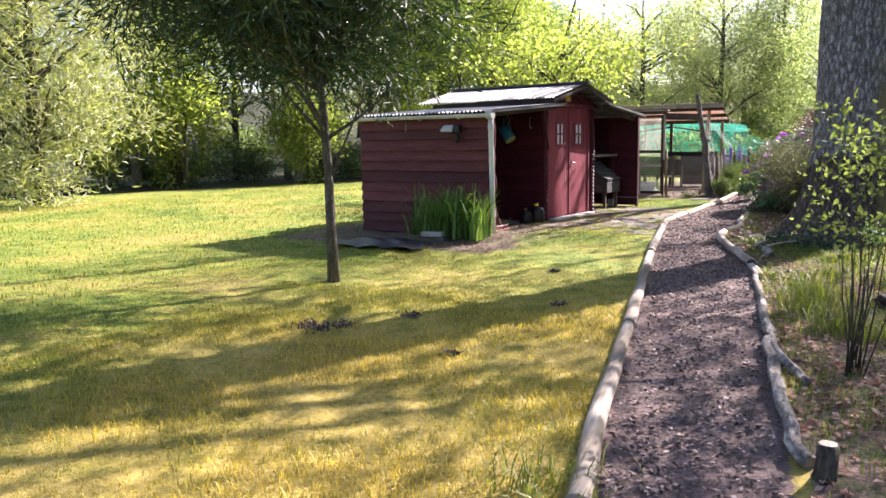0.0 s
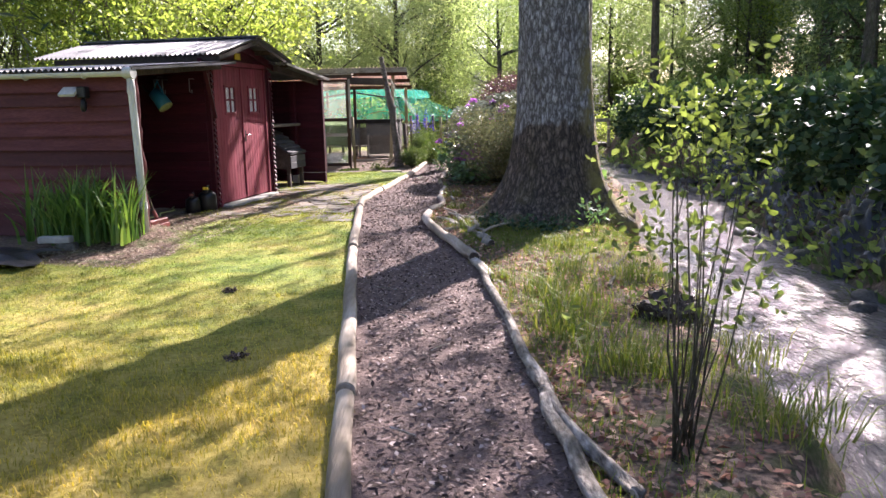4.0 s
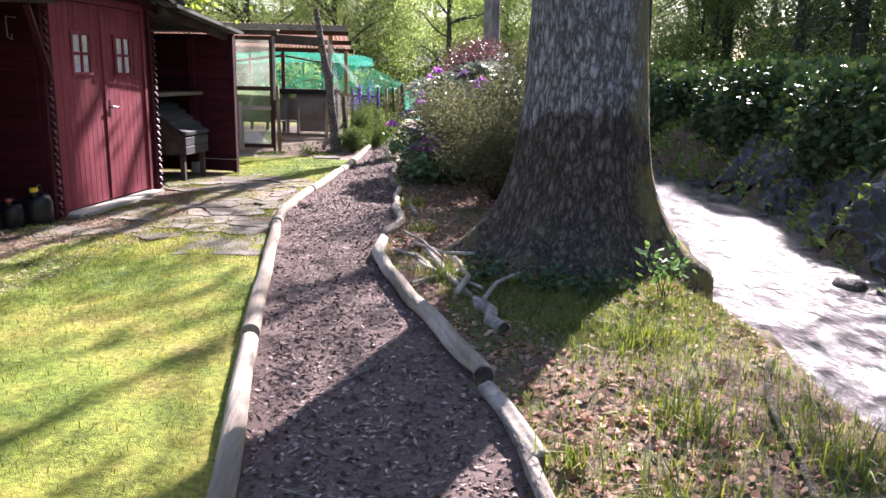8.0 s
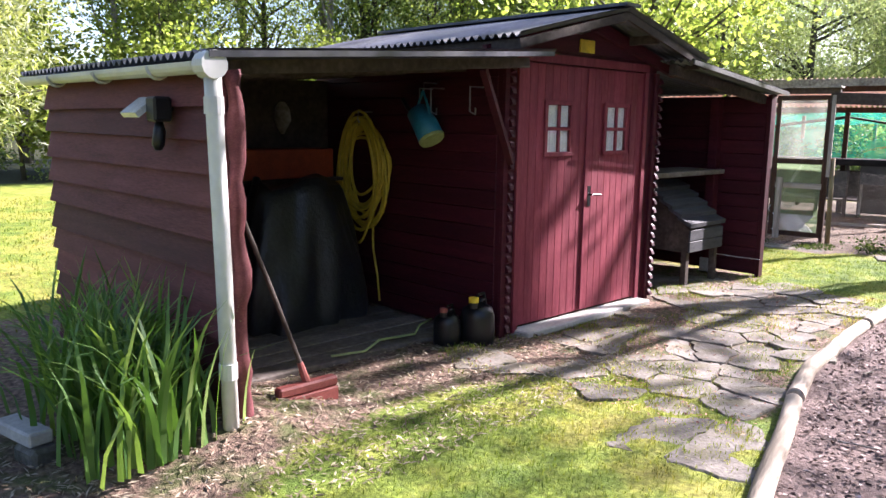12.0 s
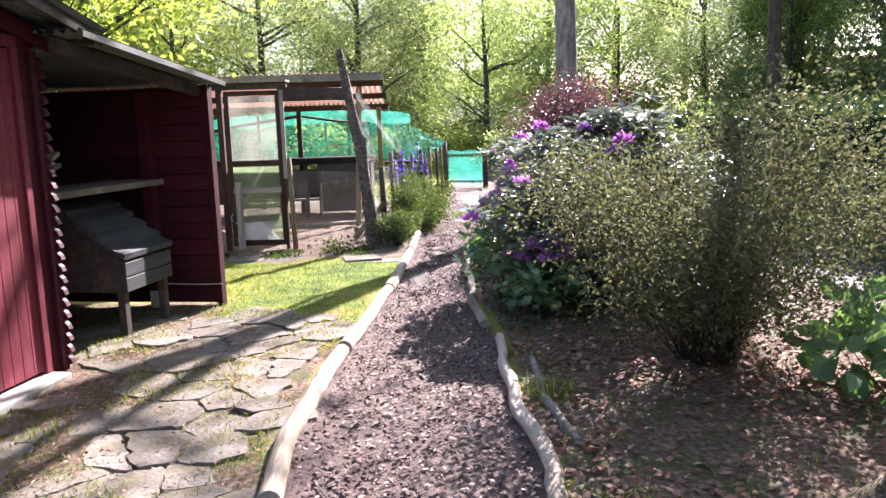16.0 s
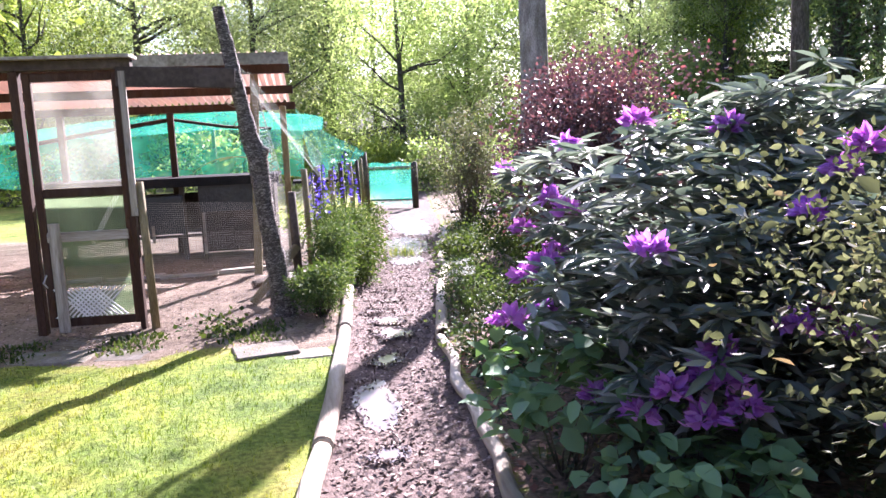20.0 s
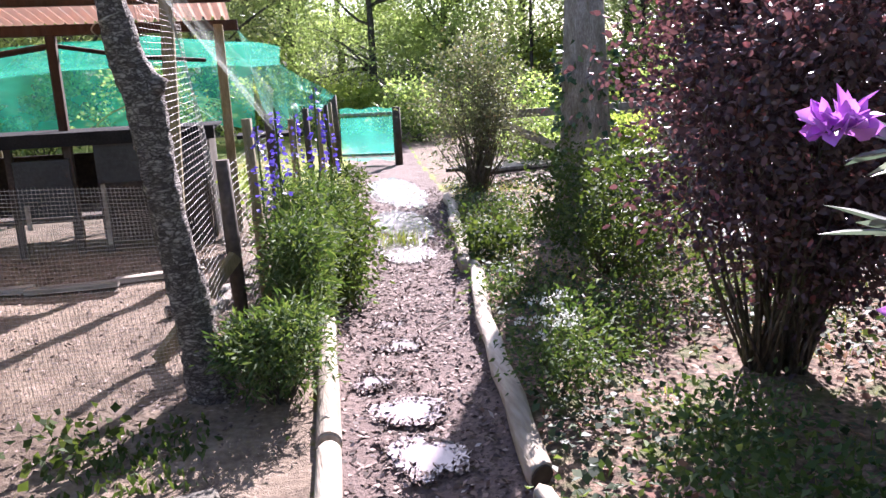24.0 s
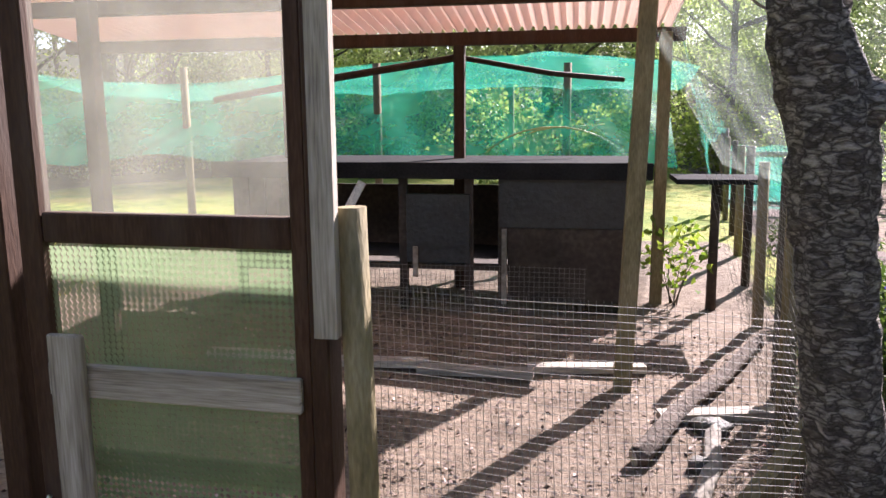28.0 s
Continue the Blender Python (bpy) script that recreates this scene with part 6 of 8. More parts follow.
def plant_at(ob, x, y, turn=0.0, k=1.0, z=None):
    m = pose(x, y, ground_at(x, y) if z is None else z, 0, 0, turn) @ Matrix.Diagonal((k, k, k, 1))
    c = copy_thing(ob, m)
    return c


# the old oak by the path
def build_oak():
    cx, cy = 2.18, 8.95
    o = thing("oak_tree", (cx, cy, 0), "big old oak with furrowed grey bark and flaring mossy roots", "tree")
    rings, sides = 72, 96
    zs = np.r_[np.linspace(-0.45, 0.55, 16), np.linspace(0.6, 1.5, 34), np.linspace(1.6, 9.0, 22)]
    roots = [(math.radians(a), s) for a, s in ((176, 0.8), (228, 0.4), (268, 0.2), (325, 0.6), (20, 0.8), (80, 0.6), (128, 0.7))]
    v, damp = [], []
    for z in zs:
        zz = max(z, 0)
        base = 0.44 + 0.24 * math.exp(-zz / 0.95) + 0.2 * math.exp(-zz / 0.25) - 0.006 * zz
        for i in range(sides):
            a = 2 * math.pi * i / sides
            fl = sum(s * math.exp(-(((a - ra + math.pi) % (2 * math.pi) - math.pi) / 0.2) ** 2) for ra, s in roots)
            r = base + 0.36 * fl * math.exp(-zz / 0.28) + 0.06 * fl * math.exp(-zz / 1.6)
            nz = noise.noise(Vector((math.cos(a) * 5, math.sin(a) * 5, z * 0.9))) * 0.03 + noise.noise(Vector((math.cos(a) * 14, math.sin(a) * 14, z * 1.6))) * 0.014
            v.append(((r + nz) * math.cos(a) - 0.012 * z, (r + nz) * math.sin(a), z))
            lim = 1.02 + 0.2 * math.cos(a - math.radians(275)) + 0.16 * noise.noise(Vector((math.cos(a) * 2.2, math.sin(a) * 2.2, 3))) + 0.12 * noise.noise(Vector((a * 7, 1, 1)))
            side = math.sin(a - math.radians(255))
            d = 1 - smooth01((z - lim) / 0.04)
            moss = smooth01((math.cos(a - math.radians(10)) - 0.2) / 0.5) * 0.9 + fl * math.exp(-zz / 0.5) * 0.8
            damp += [float(d), float(min(1, moss)) * (1.0 if z < 2.2 else 0.4), 0, 1]
    g = Geo().add(v, [(k * sides + i, k * sides + (i + 1) % sides, (k + 1) * sides + (i + 1) % sides, (k + 1) * sides + i) for k in range(rings - 1) for i in range(sides)])
    me = mesh_of("trunk", g, smooth=True)
    me.color_attributes.new("damp", "FLOAT_COLOR", "POINT").data.foreach_set("color", damp)
    part("trunk", me, OAK_BARK, o)
    cen = np.concatenate([clumps(150, 5.4, (1.1, 1.0, 0.5), 0.3) + np.array((0.4, 0.6, 9.6)), clumps(80, 3.2, (1.3, 1.2, 0.4), 0.2) + np.array((1.2, 2.0, 7.2))])
    west = cen[:, 0] * math.cos(SUN_AZ) - cen[:, 1] * math.sin(SUN_AZ)
    cen = cen[(west > -0.7) | (cen[:, 1] > 2.6) | (R.random(len(cen)) < 0.2)]      # unseen crown, thinner on the shed's side to let sun onto the lawn
    tg = [((-0.1, 0, 5.6 + 0.4 * (i % 9)), c) for i, c in enumerate(cen[::11])]
    part("bough", limbs(None, tg, 0.1, 9, 7, 0.12), BARK, o, smooth=True)
    part("crown", crown_mesh("crown", cen, 62, 0.62, 0.15, 0.08), L_OAK, o)


build_oak()


def bush(name, at, label, radius, height, n, per, spread, leaf, mat, stems=14, stem_r=0.012, seed=1, low=0.25, squash=1.0, droop=0.15, stem_mat=None, up=None, shell=0.4, cat="bush", fine=False, lobes=0, vase=0.0):
    """A bush on the ground: stems from its foot and leaves in uneven clumps."""
    rng = np.random.default_rng(seed)
    b = thing(name, (at[0], at[1], ground_at(*at)), label, cat)
    rz = height * (1 - low) / 2
    if lobes:
        heart = R.normal(size=(lobes, 3))
        heart *= R.uniform(0.45, 0.68, (lobes, 1)) / np.linalg.norm(heart, axis=1, keepdims=True)
        cen = np.concatenate([h + clumps(n // lobes, R.uniform(0.34, 0.52), (1, 1, 1), shell) for h in heart]) * np.array((radius, radius * squash, rz)) + np.array((0, 0, height * low + rz))
        n = len(cen)
    else:
        cen = clumps(n, 1.0, (radius, radius * squash, rz), shell) + np.array((0, 0, height * low + rz))
    cen[:, 2] = np.clip(cen[:, 2], 0.06, None)
    cen[:, :2] *= 1 - vase * np.clip(1 - cen[:, 2:] / (0.75 * height), 0, 1)
    tg = []
    for p in cen[rng.choice(n, min(stems, n), replace=False)]:
        a = rng.uniform(0, 2 * math.pi)
        tg.append(((0.12 * radius * math.cos(a), 0.12 * radius * math.sin(a), -0.04), p * np.array((1, 1, 1.0))))
    part("branchwork", limbs(None, tg, stem_r, seed, 5, 0.1), stem_mat or BARK, b, smooth=True)["kind"] = "stuff"
    if per:
        part("foliage", crown_mesh("foliage", cen, per, spread, leaf[0], leaf[1], up, droop, fine=fine), mat, b)
    return b, cen


# ---- the young pine on the lawn ----
def build_young_pine():
    t = tree("young_pine", "slim young pine with a bare stem and dark spreading crown", 4.8, 0.05, 1.75, 3.3, (1.0, 1.0, 0.68), 140, 240, 0.28, (0.16, 0.02), L_PINE, lean=(-0.42, 0.15), n_limbs=26, seed=6, shell=0.25)
    t.matrix_basis = pose(-3.1, 3.72, 0)


build_young_pine()


def build_young_oak():
    t = tree("young_oak", "young oak in bright yellow-green leaf behind the shed", 5.6, 0.09, 2.1, 3.7, (1.15, 1.0, 0.5), 70, 46, 0.34, (0.12, 0.075), L_OAK, lean=(1.7, -0.9), n_limbs=22, seed=44, shell=0.2)
    t.matrix_basis = pose(-5.6, 18.6, 0)


build_young_oak()


# ---- woods all round ----
def build_woods():
    kinds = {
        "spring": tree("broadleaf_tree", "tall broadleaf tree in yellow-green spring leaf", 12, 0.2, 3.4, 8.0, (1, 1, 1.25), 90, 110, 0.6, (0.13, 0.09), L_OAK, seed=11),
        "mid": tree("broadleaf_tree", "tall leafy tree with mid-green crown", 13, 0.24, 3.6, 8.4, (1, 1, 1.25), 90, 110, 0.6, (0.13, 0.09), L_MID, seed=12),
        "willow": tree("willow_tree", "rounded willow with pale grey-green leaves", 8.5, 0.2, 4.0, 5.0, (1, 1, 0.95), 110, 150, 0.5, (0.14, 0.06), L_WILLOW, seed=13, n_limbs=16),
        "thin": tree("slender_tree", "slender tree with sparse fresh leaves", 12, 0.13, 2.6, 7.2, (1, 1, 1.5), 70, 110, 0.5, (0.13, 0.085), L_FRESH, seed=14, n_limbs=12, shell=0.3),
        "airy": tree("slender_tree", "slender tree with a thin open crown, added for dappled shade", 13, 0.12, 2.6, 9.2, (1, 1, 1.3), 22, 60, 0.34, (0.12, 0.08), L_FRESH, seed=24, n_limbs=14, shell=0.3),
        "mass": tree("rounded_tree", "broad rounded grey-green tree leafing to the ground", 8.5, 0.16, 3.4, 4.2, (1, 1, 1.15), 120, 150, 0.5, (0.13, 0.075), L_MASS, seed=22, n_limbs=14, shell=0.5),
        "dark": tree("dark_conifer", "tall dark conifer at the wood's edge", 16, 0.3, 3.0, 8.6, (0.9, 0.9, 2.6), 120, 110, 0.55, (0.24, 0.085), L_DARK, seed=15, droop=0.4),
        "low": bush("wild_bush", (0, 0), "leafy wild bush at the wood's edge", 1.5, 2.4, 40, 70, 0.3, (0.16, 0.1), L_MID, seed=16, low=0.05)[0],
        "lowlight": bush("wild_bush", (0, 0), "light green bush at the wood's edge", 1.5, 2.0, 40, 70, 0.3, (0.16, 0.1), L_OAK, seed=17, low=0.05)[0],
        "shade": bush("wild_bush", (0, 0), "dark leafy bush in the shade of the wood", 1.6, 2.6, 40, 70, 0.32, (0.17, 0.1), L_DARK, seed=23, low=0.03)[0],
        "birch": tree("small_bright_tree", "small bright tree with many thin stems", 5.2, 0.06, 1.9, 2.9, (1, 1, 1.15), 90, 80, 0.32, (0.16, 0.11), L_OAK, seed=18, n_limbs=30, shell=0.2),
        "pine": tree("grey_pine", "broad grey-green pine with boughs to the ground", 9, 0.2, 2.7, 3.9, (1, 1, 1.4), 150, 150, 0.42, (0.26, 0.04), L_GREY, seed=19, droop=0.3, n_limbs=24),
        "trunk": tree("bare_trunk_tree", "tall bare forest trunk with a high crown", 15, 0.17, 2.6, 10.0, (1, 1, 1.6), 60, 110, 0.6, (0.14, 0.1), L_OAK, bark=PALE_BARK, seed=20, n_limbs=10),
    }
    rng = np.random.default_rng(5)
    spots = [("birch", -18.7, 18.6, 1.0), ("pine", -17.2, 11.4, 1.0), ("pine", -19.5, 6.0, 1.1), ("birch", -16.0, 22.5, 0.8), ("birch", -13.5, 27, 0.8), ("birch", -20.5, 15.5, 0.9), ("thin", -12.6, 30, 0.8),
             ("spring", -13, 35, 0.65), ("spring", -9, 38, 0.7), ("thin", -11, 42, 0.7), ("willow", -6.2, 41, 1.05), ("willow", -2.2, 43, 1.1), ("dark", 0.9, 46, 0.7), ("mass", 3.4, 41, 0.92), ("mass", 6.6, 43.5, 1.0), ("mass", 10.2, 45, 1.1), ("mass", -9.5, 46, 1.0), ("mid", -4.2, 50, 0.8),
             ("willow", 13.6, 42.5, 1.0), ("mass", 16.8, 45, 1.1), ("dark", 20.5, 48, 0.9), ("thin", 15.8, 39, 0.75), ("willow", 12.5, 54, 1.1), ("mass", 8.0, 56, 0.9), ("mid", 17.5, 56, 0.9), ("dark", 22.5, 55, 1.1), ("mass", 11.5, 37, 0.6),
             ("lowlight", 4.4, 34.5, 0.6), ("lowlight", 2.2, 36, 0.75), ("low", 5.8, 36, 0.8), ("lowlight", 0.0, 34.5, 0.75), ("low", -2.5, 32, 0.8), ("low", 3.2, 31.8, 0.6), ("lowlight", 6.6, 37.5, 1.0), ("low", -5.5, 34, 0.9), ("lowlight", -8.5, 34, 0.9),
             ("low", 3.9, 25.6, 0.38), ("lowlight", 5.9, 27.2, 0.55), ("low", 4.6, 29.0, 0.6), ("low", 6.9, 24.6, 0.5), ("lowlight", 6.4, 30.5, 0.7), ("low", 8.2, 28, 0.6)]
    for k in range(20):       # wood behind the lawn
        u = k / 19
        spots.append((("trunk", "mid", "spring", "trunk", "thin")[k % 5], -25 + 13 * u + rng.uniform(-1.5, 1.5), 13 + 21 * u + rng.uniform(0, 4), rng.uniform(0.75, 1.0)))
    for k in range(9):
        u = k / 8
        spots.append((("spring", "trunk", "thin")[k % 3], -31 + 18 * u + rng.uniform(-1.5, 1.5), 16 + 24 * u + rng.uniform(0, 5), rng.uniform(0.8, 1.1)))
    for k in range(14):       # dark undergrowth in front of it
        u = k / 13
        spots.append((("low", "shade", "shade")[k % 3], -24 + 13 * u + rng.uniform(-0.8, 0.8), 15.5 + 18 * u + rng.uniform(0.5, 2.5), rng.uniform(0.45, 0.8)))
    for k in range(5):        # low rounded trees closing the view ahead
        spots.append((("mass", "willow")[k % 2], -15 + 4.6 * k + rng.uniform(-0.6, 0.6), 52 + rng.uniform(-2, 4), rng.uniform(0.85, 1.05)))
    for k in range(13):       # dark conifers across the stream
        u = k / 12
        spots.append(("dark", 17.5 + 3.5 * (k % 2) + rng.uniform(-1, 1), 2 + 40 * u, rng.uniform(0.85, 1.0)))
    for k in range(14):       # wood beyond the hedge
        u = k / 13
        spots.append((("mid", "trunk", "thin", "dark", "trunk")[k % 5], 28 + rng.uniform(-2, 2), 0 + 60 * u, rng.uniform(0.9, 1.25)))
    for k in range(12):
        u = k / 11
        spots.append((("dark", "dark", "mid")[k % 3], 38 + rng.uniform(-3, 3), -4 + 70 * u, rng.uniform(1.1, 1.4)))
    for k in range(9):        # garden bushes beyond the hedge
        spots.append((("lowlight", "low", "lowlight")[k % 3], 11.5 + (k % 3) * 3.5 + rng.uniform(-1, 1), 10 + 4.5 * k, rng.uniform(0.5, 0.85)))
    for k in range(26):       # scrub on the slopes
        a = math.radians(-20 + 215 * k / 25)
        spots.append((("low", "lowlight", "shade")[k % 3], -4 + (34 + 5 * (k % 3)) * math.cos(a), 10 + (34 + 5 * (k % 3)) * math.sin(a), rng.uniform(0.8, 1.3)))
    for k in range(14):       # behind the walker
        a = math.radians(-165 + 150 * k / 13)
        spots.append((("mid", "dark", "spring")[k % 3], 36 * math.cos(a), -8 + 34 * math.sin(a), rng.uniform(0.9, 1.2)))
    for kind, x, y, k in spots:
        plant_at(kinds[kind], x, y, rng.uniform(0, 360), k)
    for i, o in enumerate(kinds.values()):
        x, y = (-34 + 3 * i, 45 + 1.2 * i)
        o.matrix_basis = pose(x, y, ground_at(x, y))
    # trees added across the stream, mostly out of view, to dapple the lawn
    for kind, x, y, k in (("thin", 9.0, 14.5, 0.95), ("airy", 6.4, 20.4, 1.0)):
        plant_at(kinds[kind], x, y, 70 * k, k)


L_HERB = leafy("soft_herb_leaves", [(0, (0.035, 0.06, 0.02)), (0.6, (0.068, 0.1, 0.034)), (1, (0.13, 0.165, 0.06))], 0.34, 0.7, 0.2)
L_MASS = leafy("grey_green_leaves", [(0, (0.22, 0.28, 0.11)), (0.5, (0.29, 0.35, 0.15)), (1, (0.38, 0.43, 0.21))], 0.65, trans_tint=(1.35, 1.45, 0.95))
build_woods()


# tall ivied trunk by the stream; its unseen crown is set to dapple the paving
_t = tree("ivied_tree", "tall straight tree with pale bark and ivy round its foot", 16.5, 0.215, 3.0, 10.2, (1, 1, 1.35), 48, 60, 0.42, (0.13, 0.085), L_MID, bark=PALE_BARK, seed=41, n_limbs=20, shell=0.25)
_t.matrix_basis = pose(2.99, 21.3, 0)
_a, _z = R.uniform(0, 2 * np.pi, 500), R.uniform(0, 1.0, 500) ** 1.3 * 1.7
_p = np.stack([(0.25 + 0.05 * R.random(500)) * np.cos(_a), (0.25 + 0.05 * R.random(500)) * np.sin(_a), _z], 1)
part("ivy", leaf_mesh("ivy", _p, _p * np.array((1, 1, 0)) + np.array((0, 0, -0.2)) + R.normal(size=_p.shape) * 0.1, 0.08, 0.07), L_IVY, _t, "ivy round the foot")


# ---- hedge and bank across the stream ----
def build_hedge():
    n = 30000
    y = R.uniform(-2, 27, n)
    t = R.random(n)
    base_x = along(STREAM, y) + 1.75
    bulge = 0.18 * np.sin(y * 1.9) + 0.12 * np.sin(y * 4.3 + 2)
    top = 1.62 + 0.1 * np.sin(y * 1.3) + 0.06 * np.sin(y * 5)
    face = t < 0.62
    x = np.where(face, base_x + bulge - 0.25 * np.sin(np.pi * t / 0.62) + R.normal(size=n) * 0.08, base_x + bulge + (t - 0.62) / 0.38 * 2.2)
    z = np.where(face, 0.25 + (top - 0.25) * t / 0.62, top + R.normal(size=n) * 0.07)
    at = np.stack([x, y, z], 1)
    ahead = np.stack([np.where(face, -1.0, 0.0), np.zeros(n), np.where(face, -0.2, 0.8)], 1) + R.normal(size=(n, 3)) * 0.6
    h = thing("ivy_hedge", (5.8, 8, 0), "long clipped hedge overgrown with glossy ivy", "hedge")
    o = np.array((5.8, 8, 0))
    part("foliage", leaf_mesh("foliage", at - o, ahead, 0.12, 0.1), L_IVY, h)
    # solid core behind the leaves, coloured near-black for the shade among them
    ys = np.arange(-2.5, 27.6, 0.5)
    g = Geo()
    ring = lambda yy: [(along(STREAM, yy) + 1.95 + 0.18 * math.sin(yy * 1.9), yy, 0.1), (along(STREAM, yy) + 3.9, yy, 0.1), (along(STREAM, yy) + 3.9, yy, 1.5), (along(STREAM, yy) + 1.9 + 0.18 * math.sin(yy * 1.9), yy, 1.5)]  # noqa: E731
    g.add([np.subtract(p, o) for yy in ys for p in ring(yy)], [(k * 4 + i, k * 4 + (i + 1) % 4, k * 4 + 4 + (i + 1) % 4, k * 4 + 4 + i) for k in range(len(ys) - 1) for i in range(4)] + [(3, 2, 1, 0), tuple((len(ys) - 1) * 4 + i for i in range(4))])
    part("inside", g, HEDGE_SHADE_CORE, h, "near-black core painted for the shade inside the hedge")
    # plants, stones and torn foil on the bank
    n = 9000
    y = R.uniform(-1, 24, n)
    d = R.uniform(0.75, 1.9, n)
    keep = R.random(n) < 0.35 + 0.65 * (np.sin(y * 2.2) * np.sin(y * 0.9 + d * 3) > -0.1)
    y, d = y[keep], d[keep]
    x = along(STREAM, y) + d
    at = np.stack([x, y, ground_height(x, y)], 1)
    single("bank_plants", leaf_mesh("bank_plants", at + R.normal(size=at.shape) * 0.03, np.array((-0.5, 0, 0.6)) + R.normal(size=at.shape) * 0.5, 0.13, 0.06), L_MID, "low weeds on the far stream bank", "weeds", kind="stuff")
    for k in range(26):
        y = -1 + k * 0.85 + 0.3 * math.sin(k * 3)
        d = 0.8 + 0.2 * math.sin(k * 5.1)
        rock(along(STREAM, y) + d, y, 0.07 + 0.035 * (math.sin(k * 2.7) + 1), k)
    for y, w in ((3.6, 1.2), (5.0, 1.0), (6.3, 1.3), (7.5, 0.9), (8.6, 1.1), (9.9, 1.2), (11.3, 1.0), (12.4, 1.1), (13.6, 1.2), (15.0, 1.1)):
        x = along(STREAM, y) + 1.15
        def crumple(a, b, y=y, w=w):
            d = 0.95 + 0.55 * b + 0.06 * math.sin(9 * a + y)
            px, py = along(STREAM, y) + d, y + w * (a - 0.5) + 0.14 * math.sin(5 * b + y)
            fold = abs(noise.noise(Vector((a * 5, b * 9 + y, 1)))) * 0.16 + abs(noise.noise(Vector((a * 13, b * 20, y)))) * 0.06
            return (px - fold * 0.5, py, ground_at(px, py) + 0.015 + fold * 0.7)
        sheet("torn_foil", crumple, 44, 28, TARP, "torn shiny black foil on the stream bank", "foil")


HEDGE_SHADE_CORE = surface("hedge_inner_shade", [(0.3, (0.008, 0.012, 0.005)), (0.7, (0.025, 0.03, 0.012))], 0.95, 4, 30, 0.8, 0.05, rand=0.0)
build_hedge()


# ---- beds beside the path ----
def build_beds():
    # thin leafy shrub by the start of the path
    b, cen = bush("young_shrub", (1.78, 1.98), "thin young shrub with fresh leaves on bare stems", 0.4, 1.75, 80, 9, 0.06, (0.042, 0.024), L_YOUNG, 16, 0.006, 51, 0.3, droop=0.3, shell=0.2, fine=True)
    # the big olive shrub
    b, cen = bush("olive_shrub", (2.0, 11.95), "large twiggy shrub with small olive-green leaves", 1.34, 1.86, 420, 74, 0.13, (0.031, 0.017), L_SHRUB, 110, 0.008, 52, 0.1, 1.0, shell=0.3, fine=True, lobes=15)
    # rhododendron with flowers
    b, cen = bush("rhododendron", (1.95, 14.2), "big rhododendron with dark leathery leaves and purple flowers", 1.08, 1.66, 330, 0, 0.1, (0.14, 0.045), L_RHODO, 30, 0.016, 53, 0.0, 1.05, shell=0.75)
    cc = np.concatenate([cen, cen * np.array((0.92, 0.92, 0.97)) + R.normal(size=cen.shape) * 0.1, cen * np.array((0.7, 0.7, 0.9)) + R.normal(size=cen.shape) * 0.12, cen * np.array((0.45, 0.45, 0.85)) + R.normal(size=cen.shape) * 0.12])
    at = np.repeat(cc, 14, 0)
    a = R.uniform(0, 2 * np.pi, len(at))
    ahead = np.stack([np.cos(a), np.sin(a), R.uniform(-0.35, 0.55, len(at))], 1)
    part("foliage", leaf_mesh("foliage", at + ahead * 0.02, ahead, 0.14, 0.04, (0, 0, 1), 0.12, 0.12, fine=True), L_RHODO, b)
    side = cen[(cen[:, 0] < 0.35) & (cen[:, 2] > 0.35)]
    order = side[np.argsort(side[:, 0] + 0.5 * side[:, 1])][:92]
    for k, p in enumerate(order[::3]):
        q = p * np.array((1.1, 1.1, 1.03))
        n = 46
        d = R.normal(size=(n, 3))
        d /= np.linalg.norm(d, axis=1, keepdims=True)
        d[:, 2] = np.abs(d[:, 2]) * 0.9 - 0.15
        part("flower", leaf_mesh("flower", q + d * 0.025, d, 0.06, 0.036, droop=0.2, fine=True), P_PINK if k % 3 == 0 else P_PURPLE, b, "round purple flower head")
    # broad-leaved plant at its foot
    for (x, y), r, h, s in (((1.12, 13.2), 0.36, 0.42, 61), ((0.9, 13.85), 0.4, 0.7, 63)):
        b, cen = bush("hydrangea", (x, y), "low plant with broad soft green leaves", r, h, 34, 0, 0.1, (0.1, 0.07), L_BROAD, 12, 0.007, s, 0.25)
        at = np.repeat(cen, 7, 0) + R.normal(size=(len(cen) * 7, 3)) * 0.05
        ahead = R.normal(size=at.shape) * np.array((1, 1, 0.3))
        part("foliage", leaf_mesh("foliage", at, ahead, 0.1, 0.072, (0, 0, 1), 0.1, 0.25, fine=True), L_BROAD, b)
    # purple-leaved shrub
    b, cen = bush("purple_shrub", (2.15, 17.0), "tall dark purple-leaved shrub with red shoot tips", 1.0, 2.15, 320, 95, 0.13, (0.036, 0.024), L_PURPLE, 80, 0.01, 54, 0.08, 1.0, shell=0.15, fine=True, lobes=16, vase=0.52)
    # green bushes and herbs
    bush("green_bush", (2.12, 18.8), "round bush with small fresh green leaves", 0.55, 0.92, 120, 40, 0.09, (0.04, 0.022), L_HERB, 26, 0.008, 55, 0.12)
    bush("green_bush", (1.55, 19.6), "low spreading green herbs beside the log", 0.22, 0.3, 24, 30, 0.07, (0.05, 0.035), L_HERB, 14, 0.005, 56, 0.05)
    bush("green_bush", (2.7, 19.4), "low green bush by the stream", 0.35, 0.36, 30, 20, 0.1, (0.06, 0.035), L_HERB, 14, 0.006, 57, 0.05)
